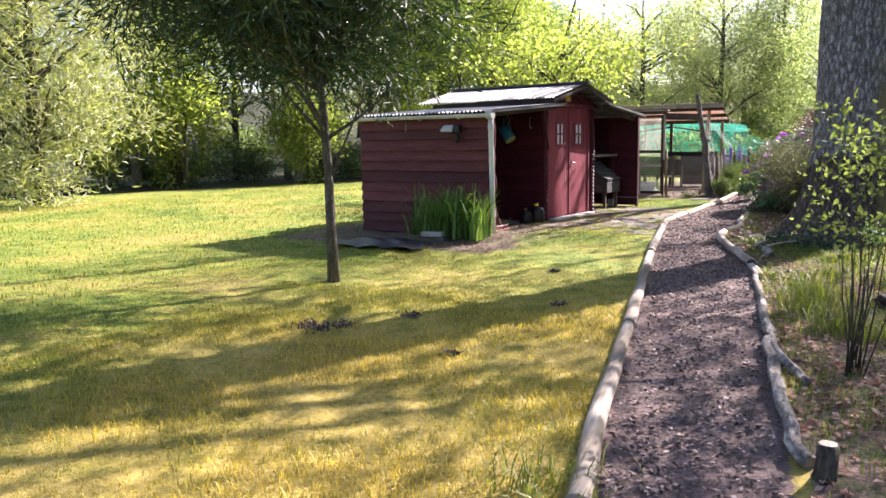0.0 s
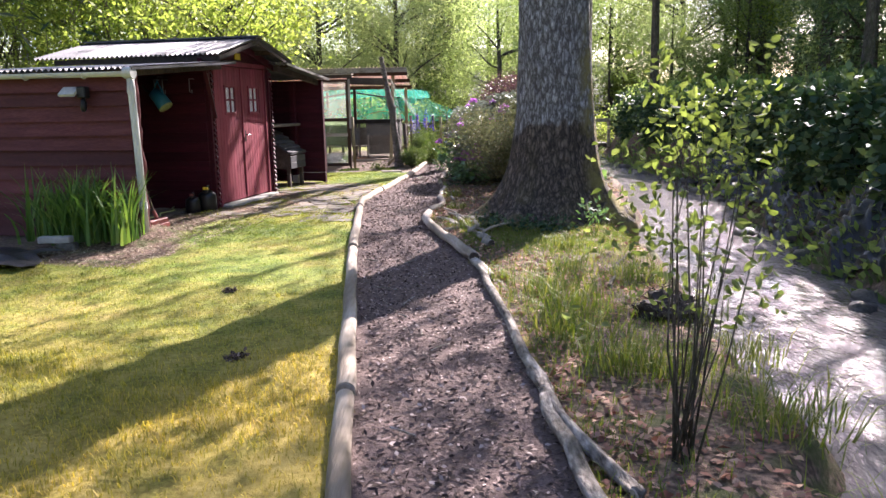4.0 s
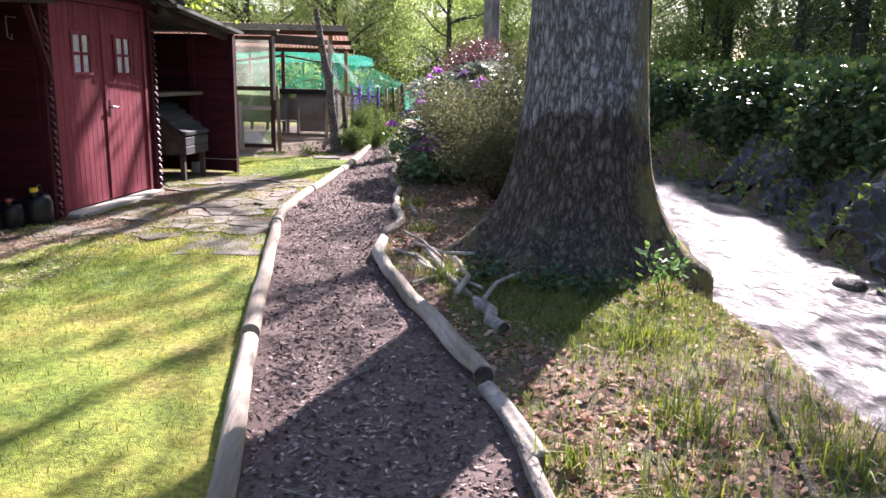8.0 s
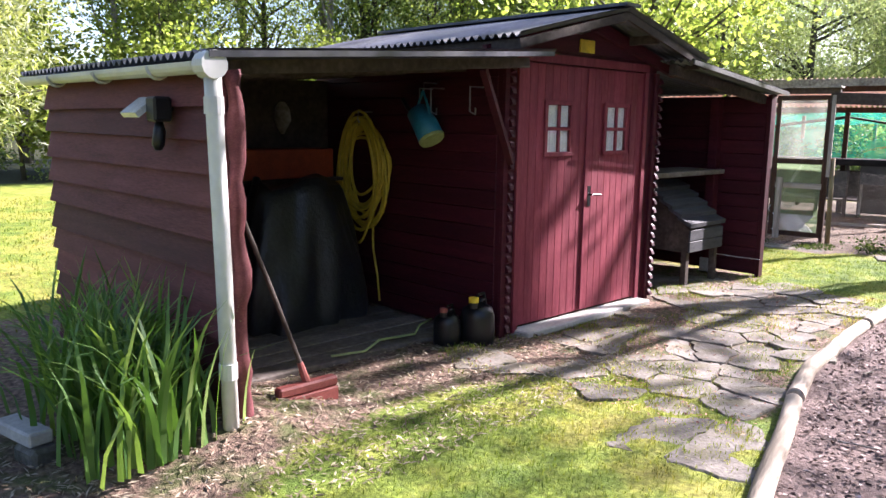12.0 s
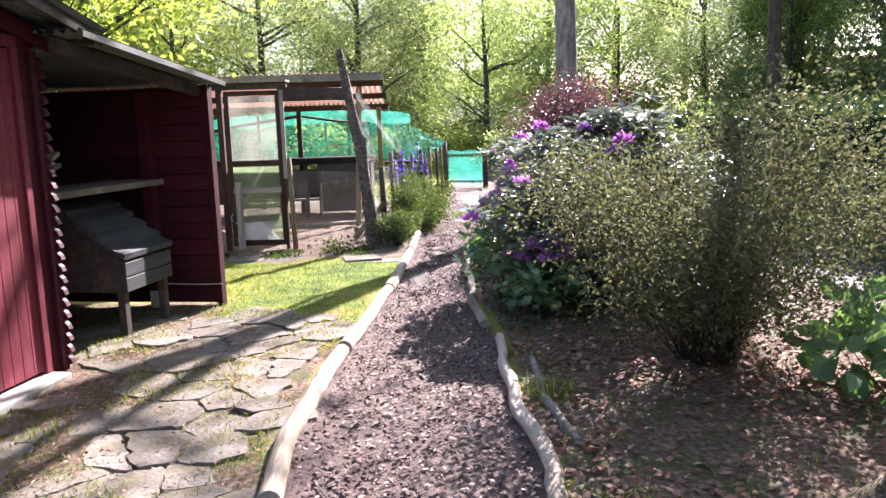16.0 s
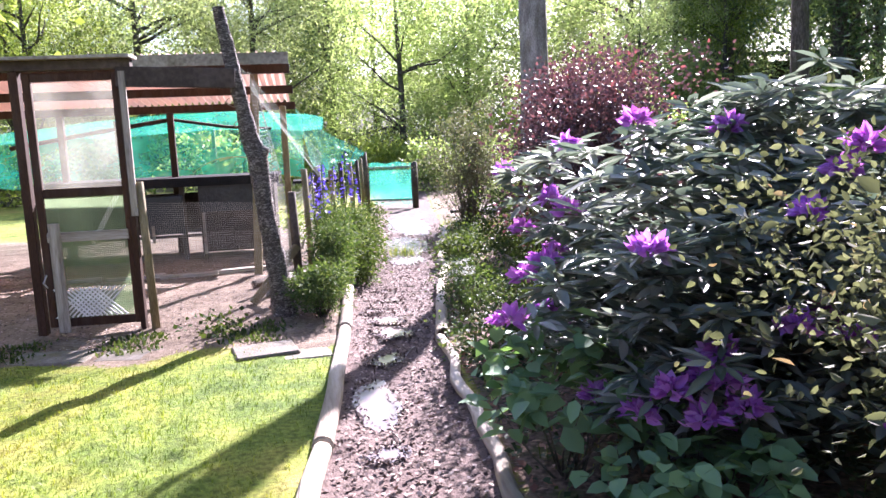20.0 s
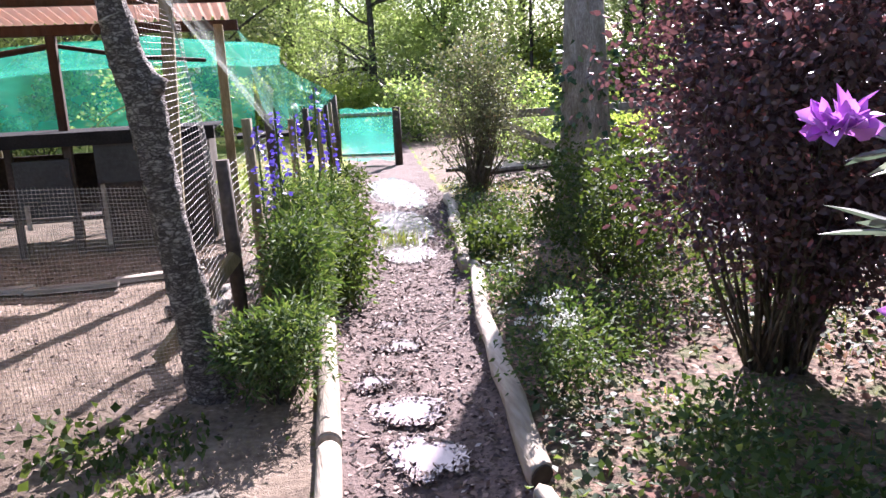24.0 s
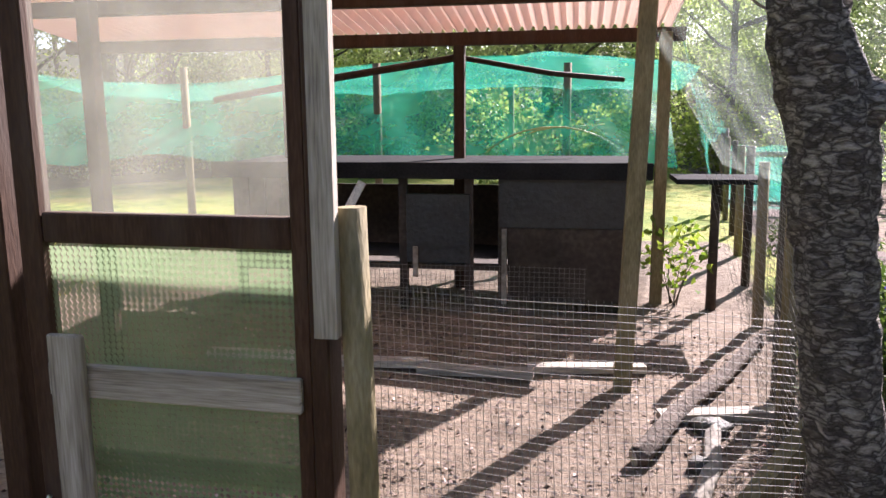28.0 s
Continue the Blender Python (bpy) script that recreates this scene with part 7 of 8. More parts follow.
    for k, (x, y, r, h) in enumerate(((1.5, 17.4, 0.3, 0.3), (1.75, 17.9, 0.34, 0.38), (2.3, 18.2, 0.4, 0.4), (1.35, 18.5, 0.22, 0.3), (2.4, 19.0, 0.35, 0.35), (1.5, 16.4, 0.3, 0.3), (1.65, 20.4, 0.3, 0.3), (2.0, 21.3, 0.35, 0.35), (2.1, 20.4, 0.3, 0.32), (2.75, 17.9, 0.35, 0.3))):
        bush("wild_herb", (x, y), "low dark green wild herbs in the bed", r, h * 0.55, 34, 26, 0.09, (0.034, 0.018), L_FERN if k % 2 else L_HERB, 10, 0.004, 300 + k, 0.03)
    bush("green_bush", (1.1, 15.6), "low soft green herbs under the shrubs", 0.4, 0.34, 40, 44, 0.09, (0.036, 0.02), L_FERN, 12, 0.005, 58, 0.05)
    b, cen = bush("twiggy_bush", (2.4, 23.3), "upright twiggy bush with sparse yellowing leaves", 0.72, 2.0, 190, 34, 0.1, (0.05, 0.024), L_SHRUB, 90, 0.011, 59, 0.1, shell=0.1)
    b, cen = bush("white_flower_herb", (1.05, 17.0), "wild herb with small white flower heads", 0.2, 0.42, 34, 40, 0.07, (0.036, 0.014), L_FERN, 16, 0.004, 60, 0.1)
    for p in cen[cen[:, 2] > 0.22][:9]:
        n = 26
        d = np.c_[R.normal(size=(n, 2)) * 0.03, R.normal(size=n) * 0.006]
        part("flower", leaf_mesh("flower", p + np.array((0, 0, 0.09)) + d, R.normal(size=(n, 3)) + np.array((0, 0, 0.6)), 0.014, 0.014), P_WHITE, b, "flat white flower head")["kind"] = "stuff"
    # ferny plants and monkshood left of the path
    bush("mugwort", (-0.12, 17.32), "bushy green plant with finely cut leaves", 0.2, 0.46, 50, 80, 0.05, (0.045, 0.011), L_FERN, 24, 0.006, 64, 0.1, droop=0.3)
    spots = [(-0.02, 17.95, 0.85), (0.05, 18.35, 0.9), (0.1, 18.8, 0.95), (0.0, 18.6, 1.0), (0.22, 19.3, 0.9), (0.2, 19.8, 0.8)]
    for k, (x, y, h) in enumerate(spots):
        b, cen = bush("monkshood", (x, y), "tall ferny plant with violet-blue flower spikes", 0.13, h * 0.9, 50, 60, 0.055, (0.048, 0.012), L_FERN, 16, 0.006, 65 + k, 0.05, droop=0.3)
        for j in range(1):
            ox, oy = R.normal(size=2) * 0.07
            z0, z1 = h * 0.9, h + R.uniform(0.28, 0.45)
            n = 48
            zz = R.uniform(z0, z1, n)
            rr = 0.034 * (1.15 - (zz - z0) / (z1 - z0))
            a = R.uniform(0, 2 * np.pi, n)
            p = np.stack([ox + rr * np.cos(a), oy + rr * np.sin(a), zz], 1)
            part("flower_spike", leaf_mesh("spike", p, np.stack([np.cos(a), np.sin(a), -0.3 * np.ones(n)], 1), 0.032, 0.026), P_BLUE, b, "violet-blue flower spike")["kind"] = "stuff"
            part("flower_stem", Geo().tube([(ox * 0.3, oy * 0.3, 0.2), (ox, oy, z0), (ox, oy, z1)], 0.005, 5), L_FERN, b)
    for x, y, h in ((0.42, 19.6, 0.55), (0.5, 20.4, 0.5), (0.32, 18.9, 0.4), (0.55, 21.3, 0.5), (0.7, 22.6, 0.5)):
        bush("yellow_green_herb", (x, y), "low yellow-green herbs at the path edge", 0.2, h, 26, 34, 0.06, (0.045, 0.025), L_HERB, 10, 0.004, int(x * 100), 0.05)
    bush("vine", (-1.0, 17.0), "small vine leaves at the fence foot", 0.25, 0.12, 16, 8, 0.06, (0.045, 0.035), L_HERB, 6, 0.003, 77, 0.0)
    bush("run_weed", (-0.35, 21.7), "leafy weed beside the shelter post", 0.2, 0.7, 16, 12, 0.06, (0.06, 0.04), L_FRESH, 8, 0.006, 78, 0.2)
    # iris clump by the shed wall
    ir = thing("iris_clump", (-3.3, 7.42, 0.06), "dense clump of long green iris leaves", "plant")
    n = 480
    base = np.c_[R.normal(size=n) * 0.36, R.normal(size=n) * 0.17, np.zeros(n)]
    base = np.clip(base, -0.6, 0.6)
    base[:, 1] -= base[:, 0] * 0.25
    part("leaves", long_blades("leaves", base, 0.84, 0.034, 0.85), L_IRIS, ir)
    single("brick_edging", Geo().box(-0.17, 0.17, -0.06, 0.06, 0, 0.07), CONCRETE, "pale concrete edging block by the iris bed", "block", bevel=0.01, at=(-3.42, 6.98, 0.1))
    single("edging_stone", Geo().box(-0.1, 0.1, -0.07, 0.07, 0, 0.1), ROCK, "dark stone under the edging block", "stone", bevel=0.02, at=(-3.3, 6.98, 0.0))
    sheet("ground_tarp", lambda s, t: (-4.75 + 1.5 * s + 0.1 * math.sin(7 * t), 6.05 + 0.8 * t + 0.1 * math.sin(5 * s), ground_at(-4.75 + 1.5 * s, 6.05 + 0.8 * t) + 0.02 + 0.05 * abs(math.sin(9 * s + 3 * t)) + 0.05 * math.sin(math.pi * t) * math.sin(math.pi * s)), 26, 16, TARP, "crumpled black foil lying on the lawn edge", "foil")
    # root clod on the bank and a fern stump by the oak
    rock(2.75, 10.3, 0.16, 92)
    for k, (x, y, r) in enumerate(((2.3, 4.15, 0.17), (2.5, 4.5, 0.15))):
        rc = thing("root_clod", (x, y, ground_at(x, y)), "dark clod of earth and tangled roots on the bank", "root clod", "root clods")
        bm = bmesh.new()
        bmesh.ops.create_icosphere(bm, subdivisions=4, radius=r)
        for v in bm.verts:
            q = 1 + 0.45 * noise.noise(v.co * (2.2 / r) + Vector((k, 3, 0))) + 0.3 * noise.noise(v.co * (6 / r)) + 0.15 * noise.noise(v.co * (14 / r))
            v.co = Vector((v.co.x * 1.2, v.co.y, v.co.z * 0.75)) * q + Vector((0, 0, r * 0.25))
        me = bpy.data.meshes.new("earth")
        bm.to_mesh(me)
        bm.free()
        part("earth", me, DARK_WOOD, rc)
        d = R.normal(size=(60, 3)) * np.array((1, 1, 0.7))
        d /= np.linalg.norm(d, axis=1, keepdims=True)
        g = Geo()
        for q in d:
            e = np.array((0, 0, r * 0.2)) + q * r * 0.8
            g.tube([e, e + q * r * 0.35 + R.normal(size=3) * 0.03, e + q * r * 0.6 + R.normal(size=3) * 0.07], [0.006, 0.004, 0.002], 4)
        part("root_tangle", g, BARK, rc)["kind"] = "stuff"
        p = np.c_[R.normal(size=(160, 2)) * r * 0.8, np.zeros(160)]
        part("grass", blade_mesh("grass", p, 0.16, 0.007, 0.8), G_TALL, rc)["kind"] = "stuff"
    for x, y, r, h in ((1.55, 3.6, 0.16, 0.42), (1.6, 4.2, 0.2, 0.5), (1.5, 4.8, 0.14, 0.35), (1.75, 3.1, 0.18, 0.35), (2.0, 3.0, 0.2, 0.3), (1.95, 6.7, 0.16, 0.2), (1.7, 6.9, 0.1, 0.14), (0.95, 8.1, 0.14, 0.28), (0.9, 9.9, 0.12, 0.2), (2.35, 2.3, 0.25, 0.35), (2.2, 1.2, 0.25, 0.35), (1.25, 5.3, 0.07, 0.2), (1.85, 5.6, 0.15, 0.22), (2.35, 5.3, 0.18, 0.25), (2.6, 3.6, 0.2, 0.3), (0.45, -0.3, 0.18, 0.2), (0.85, 11.3, 0.1, 0.25), (2.5, 12.9, 0.3, 0.3), (0.95, 20.6, 0.15, 0.3)):
        tg = thing("grass_tuft", (x, y, ground_at(x, y)), "tuft of tall fresh grass", "grass", "grass tufts")
        h *= 0.68
        n = int(900 * r)
        p = np.c_[R.normal(size=(n, 2)) * r * 0.7, np.zeros(n)]
        part("turf", blade_mesh("turf", p, h, 0.007, 1.0), G_TALL, tg)["kind"] = "stuff"
    bush("dock_plant", (2.45, 7.6), "broad-leaved weed on the stream bank", 0.14, 0.45, 12, 5, 0.05, (0.07, 0.035), L_BROAD, 5, 0.005, 79, 0.2, fine=True)
    bush("butterbur", (2.75, 11.1), "pale broad-leaved plant by the stream", 0.4, 0.5, 24, 5, 0.08, (0.17, 0.13), L_BROAD, 10, 0.006, 80, 0.2, fine=True)
    for x, y, s in ((1.3, 8.0, 81), (1.6, 7.75, 82), (2.0, 7.7, 83)):
        bush("ground_ivy", (x, y), "small dark ivy plant at the oak's foot", 0.16, 0.16, 12, 10, 0.05, (0.05, 0.04), L_IVY, 5, 0.003, s, 0.1)


def long_blades(name, base, height, width, lean):
    """Sword leaves that arch over: four quads each."""
    n = len(base)
    a = R.uniform(0, 2 * np.pi, n)
    out = np.stack([np.cos(a), np.sin(a), np.zeros(n)], 1)
    side = np.stack([-np.sin(a), np.cos(a), np.zeros(n)], 1)
    h = height * R.uniform(0.55, 1.15, (n, 1))
    ln = lean * R.uniform(0.1, 1.0, (n, 1)) ** 0.9
    rowsv = []
    for k in range(5):
        t = k / 4
        c = base + out * (h * ln * t * t) + np.array((0, 0, 1.0)) * h * (t - 0.42 * ln * t**3)
        w = width * (1 - t) ** 0.6 if k < 4 else 0.001
        rowsv += [c - side * w / 2, c + side * w / 2]
    v = np.stack(rowsv, 1).reshape(-1, 3)
    b = np.arange(n)[:, None] * 10
    f = np.concatenate([b + np.array([2 * k, 2 * k + 1, 2 * k + 3, 2 * k + 2]) for k in range(4)], 0)
    return np_mesh(name, v, f)


L_IRIS = leafy("iris_leaves", [(0, (0.0715, 0.156, 0.0416)), (0.6, (0.143, 0.26, 0.0676)), (1, (0.286, 0.39, 0.117))], 0.4)
build_beds()


# ---- far garden across the stream ----
def build_far():
    x, y = 20.6, 59.8
    c = thing("parked_car", (x, y, ground_at(x, y)), "pale parked car far off behind the hedge", "car", turn=20)
    prof = [(-2.0, 0.45), (-2.0, 0.85), (-1.2, 0.98), (-0.7, 1.45), (0.9, 1.48), (1.6, 1.0), (2.05, 0.9), (2.05, 0.45)]
    g = Geo()
    n = len(prof)
    g.add([(px, -0.85, pz) for px, pz in prof] + [(px, 0.85, pz) for px, pz in prof], [tuple(range(n)), tuple(range(2 * n - 1, n - 1, -1))] + [(i, n + i, n + (i + 1) % n, (i + 1) % n) for i in range(n)])
    part("body", g, WHITE, c, bevel=0.06)
    part("windows", Geo().box(-0.75, 1.05, -0.865, 0.865, 1.02, 1.36), BLACK, c, "dark car windows")
    for wx in (-1.25, 1.3):
        for wy in (-0.8, 0.8):
            part("wheel", Geo().tube([(wx, wy - 0.1, 0.32), (wx, wy + 0.1, 0.32)], 0.32, 16), BLACK, c)
    x, y = 34.0, 62.5
    s = thing("open_shelter", (x, y, ground_at(x, y)), "dark open timber shelter far across the stream", "shelter", turn=-25)
    part("roof", Geo().add([(-5.5, -2.5, 3.6), (5.5, -2.5, 3.2), (5.5, 2.5, 3.6), (-5.5, 2.5, 4.0), (-5.5, -2.5, 3.9), (5.5, -2.5, 3.5), (5.5, 2.5, 3.9), (-5.5, 2.5, 4.3)], [(3, 2, 1, 0), (4, 5, 6, 7), (0, 1, 5, 4), (1, 2, 6, 5), (2, 3, 7, 6), (3, 0, 4, 7)]), ROOF, s)
    for px in (-5, -1.7, 1.7, 5):
        for py in (-2.2, 2.2):
            part("post", Geo().box(px - 0.12, px + 0.12, py - 0.12, py + 0.12, 0, 3.5), DARK_WOOD, s)
    part("back_wall", Geo().box(-5.2, 5.2, 2.25, 2.35, 0, 3.4), DARK_WOOD, s)
    # wooden footbridge with a slanting rail over the stream
    b = thing("footbridge", (4.3, 25.4, 0), "weathered plank footbridge with a slanting handrail", "bridge", turn=12)
    for k in range(9):
        part("plank", Geo().box(-1.6 + k * 0.38, -1.25 + k * 0.38, -0.45, 0.45, 0.05, 0.09), GREY_WOOD, b, bevel=0.005)
    for yy in (-0.4, 0.4):
        part("bearer", Geo().box(-1.8, 2.0, yy - 0.05, yy + 0.05, -0.08, 0.048), DARK_WOOD, b)
    part("handrail", Geo().beam((-1.7, -0.5, 0.85), (1.8, -0.5, 0.85), 0.05, 0.12), GREY_WOOD, b)
    part("brace", Geo().beam((-1.5, -0.5, 0.8), (0.1, -0.55, 0.1), 0.04, 0.12), GREY_WOOD, b)
    for px in (-1.7, 0.1, 1.8):
        part("rail_post", Geo().box(px - 0.04, px + 0.04, -0.52, -0.44, -0.05, 0.85), GREY_WOOD, b)
    # thin wire poles
    for k, (x, y) in enumerate(((9.5, 42.0), (16.0, 41.0))):
        p = thing("wire_pole", (x, y, ground_at(x, y)), "thin dark pole carrying a slack wire", "pole", "wire poles")
        part("pole", Geo().tube([(0, 0, -0.2), (0, 0, 6.2)], [0.07, 0.05], 8), DARK_WOOD, p)
    single("slack_wire", Geo().tube([(9.5 + 6.5 * s, 42 - s, 7.0 - 1.0 * math.sin(math.pi * s)) for s in np.linspace(0, 1, 14)], 0.018, 4), BLACK, "slack wire between poles", "wire")


build_far()


# ---- small pieces on the ground ----
def on_ground(n, x0, x1, y0, y1, keep):
    x, y = R.uniform(x0, x1, n), R.uniform(y0, y1, n)
    k = keep(x, y)
    x, y = x[k], y[k]
    return np.stack([x, y, ground_height(x, y)], 1)


def shed_sn(x, y):
    return (x + 2.62) * 0.19 + (y - 10.37) * 0.982, (x + 2.62) * 0.982 - (y - 10.37) * 0.19


def lawn_mask(x, y):
    s, n = shed_sn(x, y)
    yard = (s > -4.2 + 0.3 * np.sin(x * 5)) & (s < 4.05 - 0.5 * (n > 0.1)) & (n < 0.7 + 0.25 * np.sin(y * 2.1) + 0.4 * smooth01((-1.2 - s) / 1.0)) & (R.random(len(x)) > 0.06)
    flags = (s > -0.3 + 0.3 * np.sin(x * 4)) & (s < 3.3)
    iris = (np.abs(x + 3.4) < 0.9) & (np.abs(y - 7.1) < 0.7)
    return (x < along(LEFT_EDGE, y) - 0.06) & ~yard & ~(flags & (R.random(len(x)) > 0.12)) & ~iris & (y < 16.35 + 0.2 * np.sin(x * 5) + R.normal(size=len(x)) * 0.12)


def patchy(x, y):
    return R.random(len(x)) < 0.55 + 0.45 * np.sin(x * 1.3 + np.sin(y)) * np.sin(y * 1.1 + 1)


PUDDLES = [(0.15, 15.1, 0.13, 0.4), (0.3, 16.0, 0.12, 0.14), (0.41, 16.66, 0.14, 0.2), (0.41, 17.1, 0.16, 0.16), (0.16, 14.35, 0.1, 0.1), (0.54, 18.0, 0.12, 0.09), (0.5, 18.4, 0.1, 0.08), (0.93, 20.4, 0.22, 0.55), (1.13, 21.6, 0.27, 1.0), (1.45, 23.6, 0.34, 1.5), (0.3, 17.5, 0.08, 0.1)]


def dry_path(x, y):
    """True where no puddle stands."""
    k = np.ones(len(x), bool)
    for a, b, ra, rb in PUDDLES:
        k &= ((x - a) / ra) ** 2 + ((y - b) / rb) ** 2 > 0.8 + 0.3 * np.sin(x * 40) * np.sin(y * 31)
    return k


def lawn_mesh(p, height, width, lean):
    me = blade_mesh("lawn_grass", p, height, width, lean)
    dry = np.repeat(smooth01((7.2 - p[:, 1] + 1.2 * np.sin(p[:, 0] * 0.9)) / 5.0) * smooth01((p[:, 0] + 4.4) / 3), 5)
    me.color_attributes.new("dryness", "FLOAT_COLOR", "POINT").data.foreach_set("color", np.stack([dry, dry, dry, np.ones_like(dry)], 1).astype(np.float32).ravel())
    return me


def scatter():
    p = on_ground(190000, -5.0, 0.65, -1.5, 17, lambda x, y: lawn_mask(x, y) & patchy(x, y))
    single("lawn_grass", lawn_mesh(p, 0.03, 0.0045, 0.9), G_LAWN, "short mown lawn grass with mossy patches", "grass", kind="stuff")
    p = on_ground(60000, -3.6, 0.7, -2.2, 3.5, lambda x, y: lawn_mask(x, y) & (np.sin(x * 2.3 + y) * np.sin(y * 2.9 - x) + R.normal(size=len(x)) * 0.4 > 0))
    single("lawn_grass", lawn_mesh(p, 0.045, 0.005, 1.0), G_LAWN, "rough tufted lawn grass by the path's start", "grass", kind="stuff")
    p = on_ground(40000, -16, -5, 0, 22, lambda x, y: R.random(len(x)) < 0.9)
    single("lawn_grass", lawn_mesh(p, 0.05, 0.012, 0.8), G_LAWN, "short mown lawn grass further off", "grass", kind="stuff")
    bed = lambda x, y: (x > along(RIGHT_EDGE, y) + 0.05) & (x < along(STREAM, y) - 1.0)  # noqa: E731
    p = on_ground(120000, 0.5, 4.5, -1, 24, lambda x, y: bed(x, y) & (R.random(len(x)) < np.where((y < 9) | (y > 18.5), 1.0, 0.12)) & (np.sin(x * 3.1 + y * 0.7) * np.sin(y * 1.4 + x) + R.normal(size=len(x)) * 0.5 > -0.35 * (y < 6.5)))
    single("bed_grass", blade_mesh("bed_grass", p, 0.07, 0.005, 0.9), G_TALL, "rough grass on the stream bank", "grass", kind="stuff")
    p = on_ground(30000, 0.9, 3.0, 6.3, 8.7, lambda x, y: bed(x, y) & (np.hypot(x - 1.9, y - 7.6) + R.normal(size=len(x)) * 0.2 < 1.0) & (np.hypot(x - 2.18, y - 8.95) > 0.85))
    single("bed_grass", blade_mesh("bed_grass", p, 0.04, 0.005, 0.9), G_TALL, "short shaded grass at the oak's foot", "grass", kind="stuff")
    p = on_ground(50000, 0.5, 4.5, -1, 24, lambda x, y: bed(x, y) & (R.random(len(x)) < np.where(y < 12.5, 1.0, 0.3)) & (np.sin(x * 2.1 + y) * np.sin(y * 0.9 + 2) + R.normal(size=len(x)) * 0.5 > -0.2))
    single("dry_leaves", leaf_mesh("dry_leaves", p + np.array((0, 0, 0.012)), R.normal(size=p.shape) * np.array((1, 1, 0.18)), 0.055, 0.032, (0, 0, 1)), L_DRY, "brown fallen leaves on the bed", "leaves", kind="stuff")
    # ivy cover whose dark colour stands in for the shrubs' shade
    p = on_ground(26000, 0.5, 4.6, 12.5, 24, lambda x, y: bed(x, y) & (np.sin(x * 3.3 + y * 1.2) * np.sin(y * 1.7 + 1) + R.normal(size=len(x)) * 0.4 > -0.1))
    single("ground_ivy", leaf_mesh("ground_ivy", p + np.array((0, 0, 0.03)) + R.random(p.shape) * np.array((0, 0, 0.09)), R.normal(size=p.shape) * np.array((1, 1, 0.5)), 0.045, 0.032, (0, 0, 1)), L_GROUND_SHADED, "low ivy and herbs covering the bed, coloured dark for shade", "ivy", kind="stuff")
    path = lambda x, y: (x > along(LEFT_EDGE, y) + 0.05) & (x < along(RIGHT_EDGE, y) - 0.04) & dry_path(x, y)  # noqa: E731
    p = on_ground(85000, -0.6, 2.2, -2, 24, path)
    single("bark_chips", leaf_mesh("bark_chips", p + np.array((0, 0, 0.006)), R.normal(size=p.shape) * np.array((1, 1, 0.3)), 0.036, 0.017, (0, 0, 1), 0.12), CHIP, "brown bark chips strewn on the path", "bark chips", kind="stuff")
    yard = lambda x, y: (shed_sn(x, y)[0] > -4.2) & (shed_sn(x, y)[0] < 0.3 + 3.4 * (R.random(len(x)) < 0.06)) & (shed_sn(x, y)[1] < 1.2) & (shed_sn(x, y)[1] > -0.3)  # noqa: E731
    p = on_ground(30000, -4.6, -0.6, 6.0, 14.5, yard)
    single("yard_litter", leaf_mesh("yard_litter", p + np.array((0, 0, 0.01)), R.normal(size=p.shape) * np.array((1, 1, 0.2)), 0.05, 0.01, (0, 0, 1)), L_STRAW, "dry straw and leaf bits before the shed", "litter", kind="stuff")
    p = on_ground(6000, -4.5, -0.2, 16.9, 21, lambda x, y: x < 5)
    single("run_litter", leaf_mesh("run_litter", p + np.array((0, 0, 0.008)), R.normal(size=p.shape) * np.array((1, 1, 0.2)), 0.03, 0.014, (0, 0, 1)), CHIP, "bits of straw and bark in the run", "litter", kind="stuff")
    # moss, grass and bits in the joints of the paving
    flag = lambda x, y: (shed_sn(x, y)[0] > -0.9) & (shed_sn(x, y)[0] < 3.6) & (x < along(LEFT_EDGE, y) - 0.1) & (shed_sn(x, y)[1] > -0.2)  # noqa: E731
    p = on_ground(40000, -2.8, -0.3, 9.3, 14.2, lambda x, y: flag(x, y) & (np.sin(x * 4.1 + 1) * np.sin(y * 3.3) + R.normal(size=len(x)) * 0.4 > 0.3))
    single("joint_grass", blade_mesh("joint_grass", p, 0.035, 0.005, 0.9), G_LAWN, "grass and moss growing over the paving joints", "grass", kind="stuff")
    p = on_ground(2200, -2.8, -0.3, 9.3, 14.2, flag)
    single("paving_litter", leaf_mesh("paving_litter", p + np.array((0, 0, 0.018)), R.normal(size=p.shape) * np.array((1, 1, 0.15)), 0.03, 0.012, (0, 0, 1)), L_DRY, "dry bits strewn over the paving", "litter", kind="stuff")
    # rough tufts along the run's foot
    p = on_ground(1800, -2.6, -0.1, 16.6, 17.2, lambda x, y: np.sin(x * 7) + R.normal(size=len(x)) * 0.3 > 0)
    single("edge_weeds", leaf_mesh("edge_weeds", p, R.normal(size=p.shape) * 0.5 + np.array((0, 0, 0.7)), 0.045, 0.02), L_HERB, "small weeds along the run's foot", "weeds", kind="stuff")


scatter()


def clip_cell(poly, m, d):
    """The part of poly nearer than the line through m across d."""
    out = []
    for i, p in enumerate(poly):
        q = poly[(i + 1) % len(poly)]
        a, b = np.dot(p - m, d), np.dot(q - m, d)
        if a <= 0:
            out.append(p)
        if a * b < 0:
            out.append(p + (q - p) * a / (a - b))
    return out


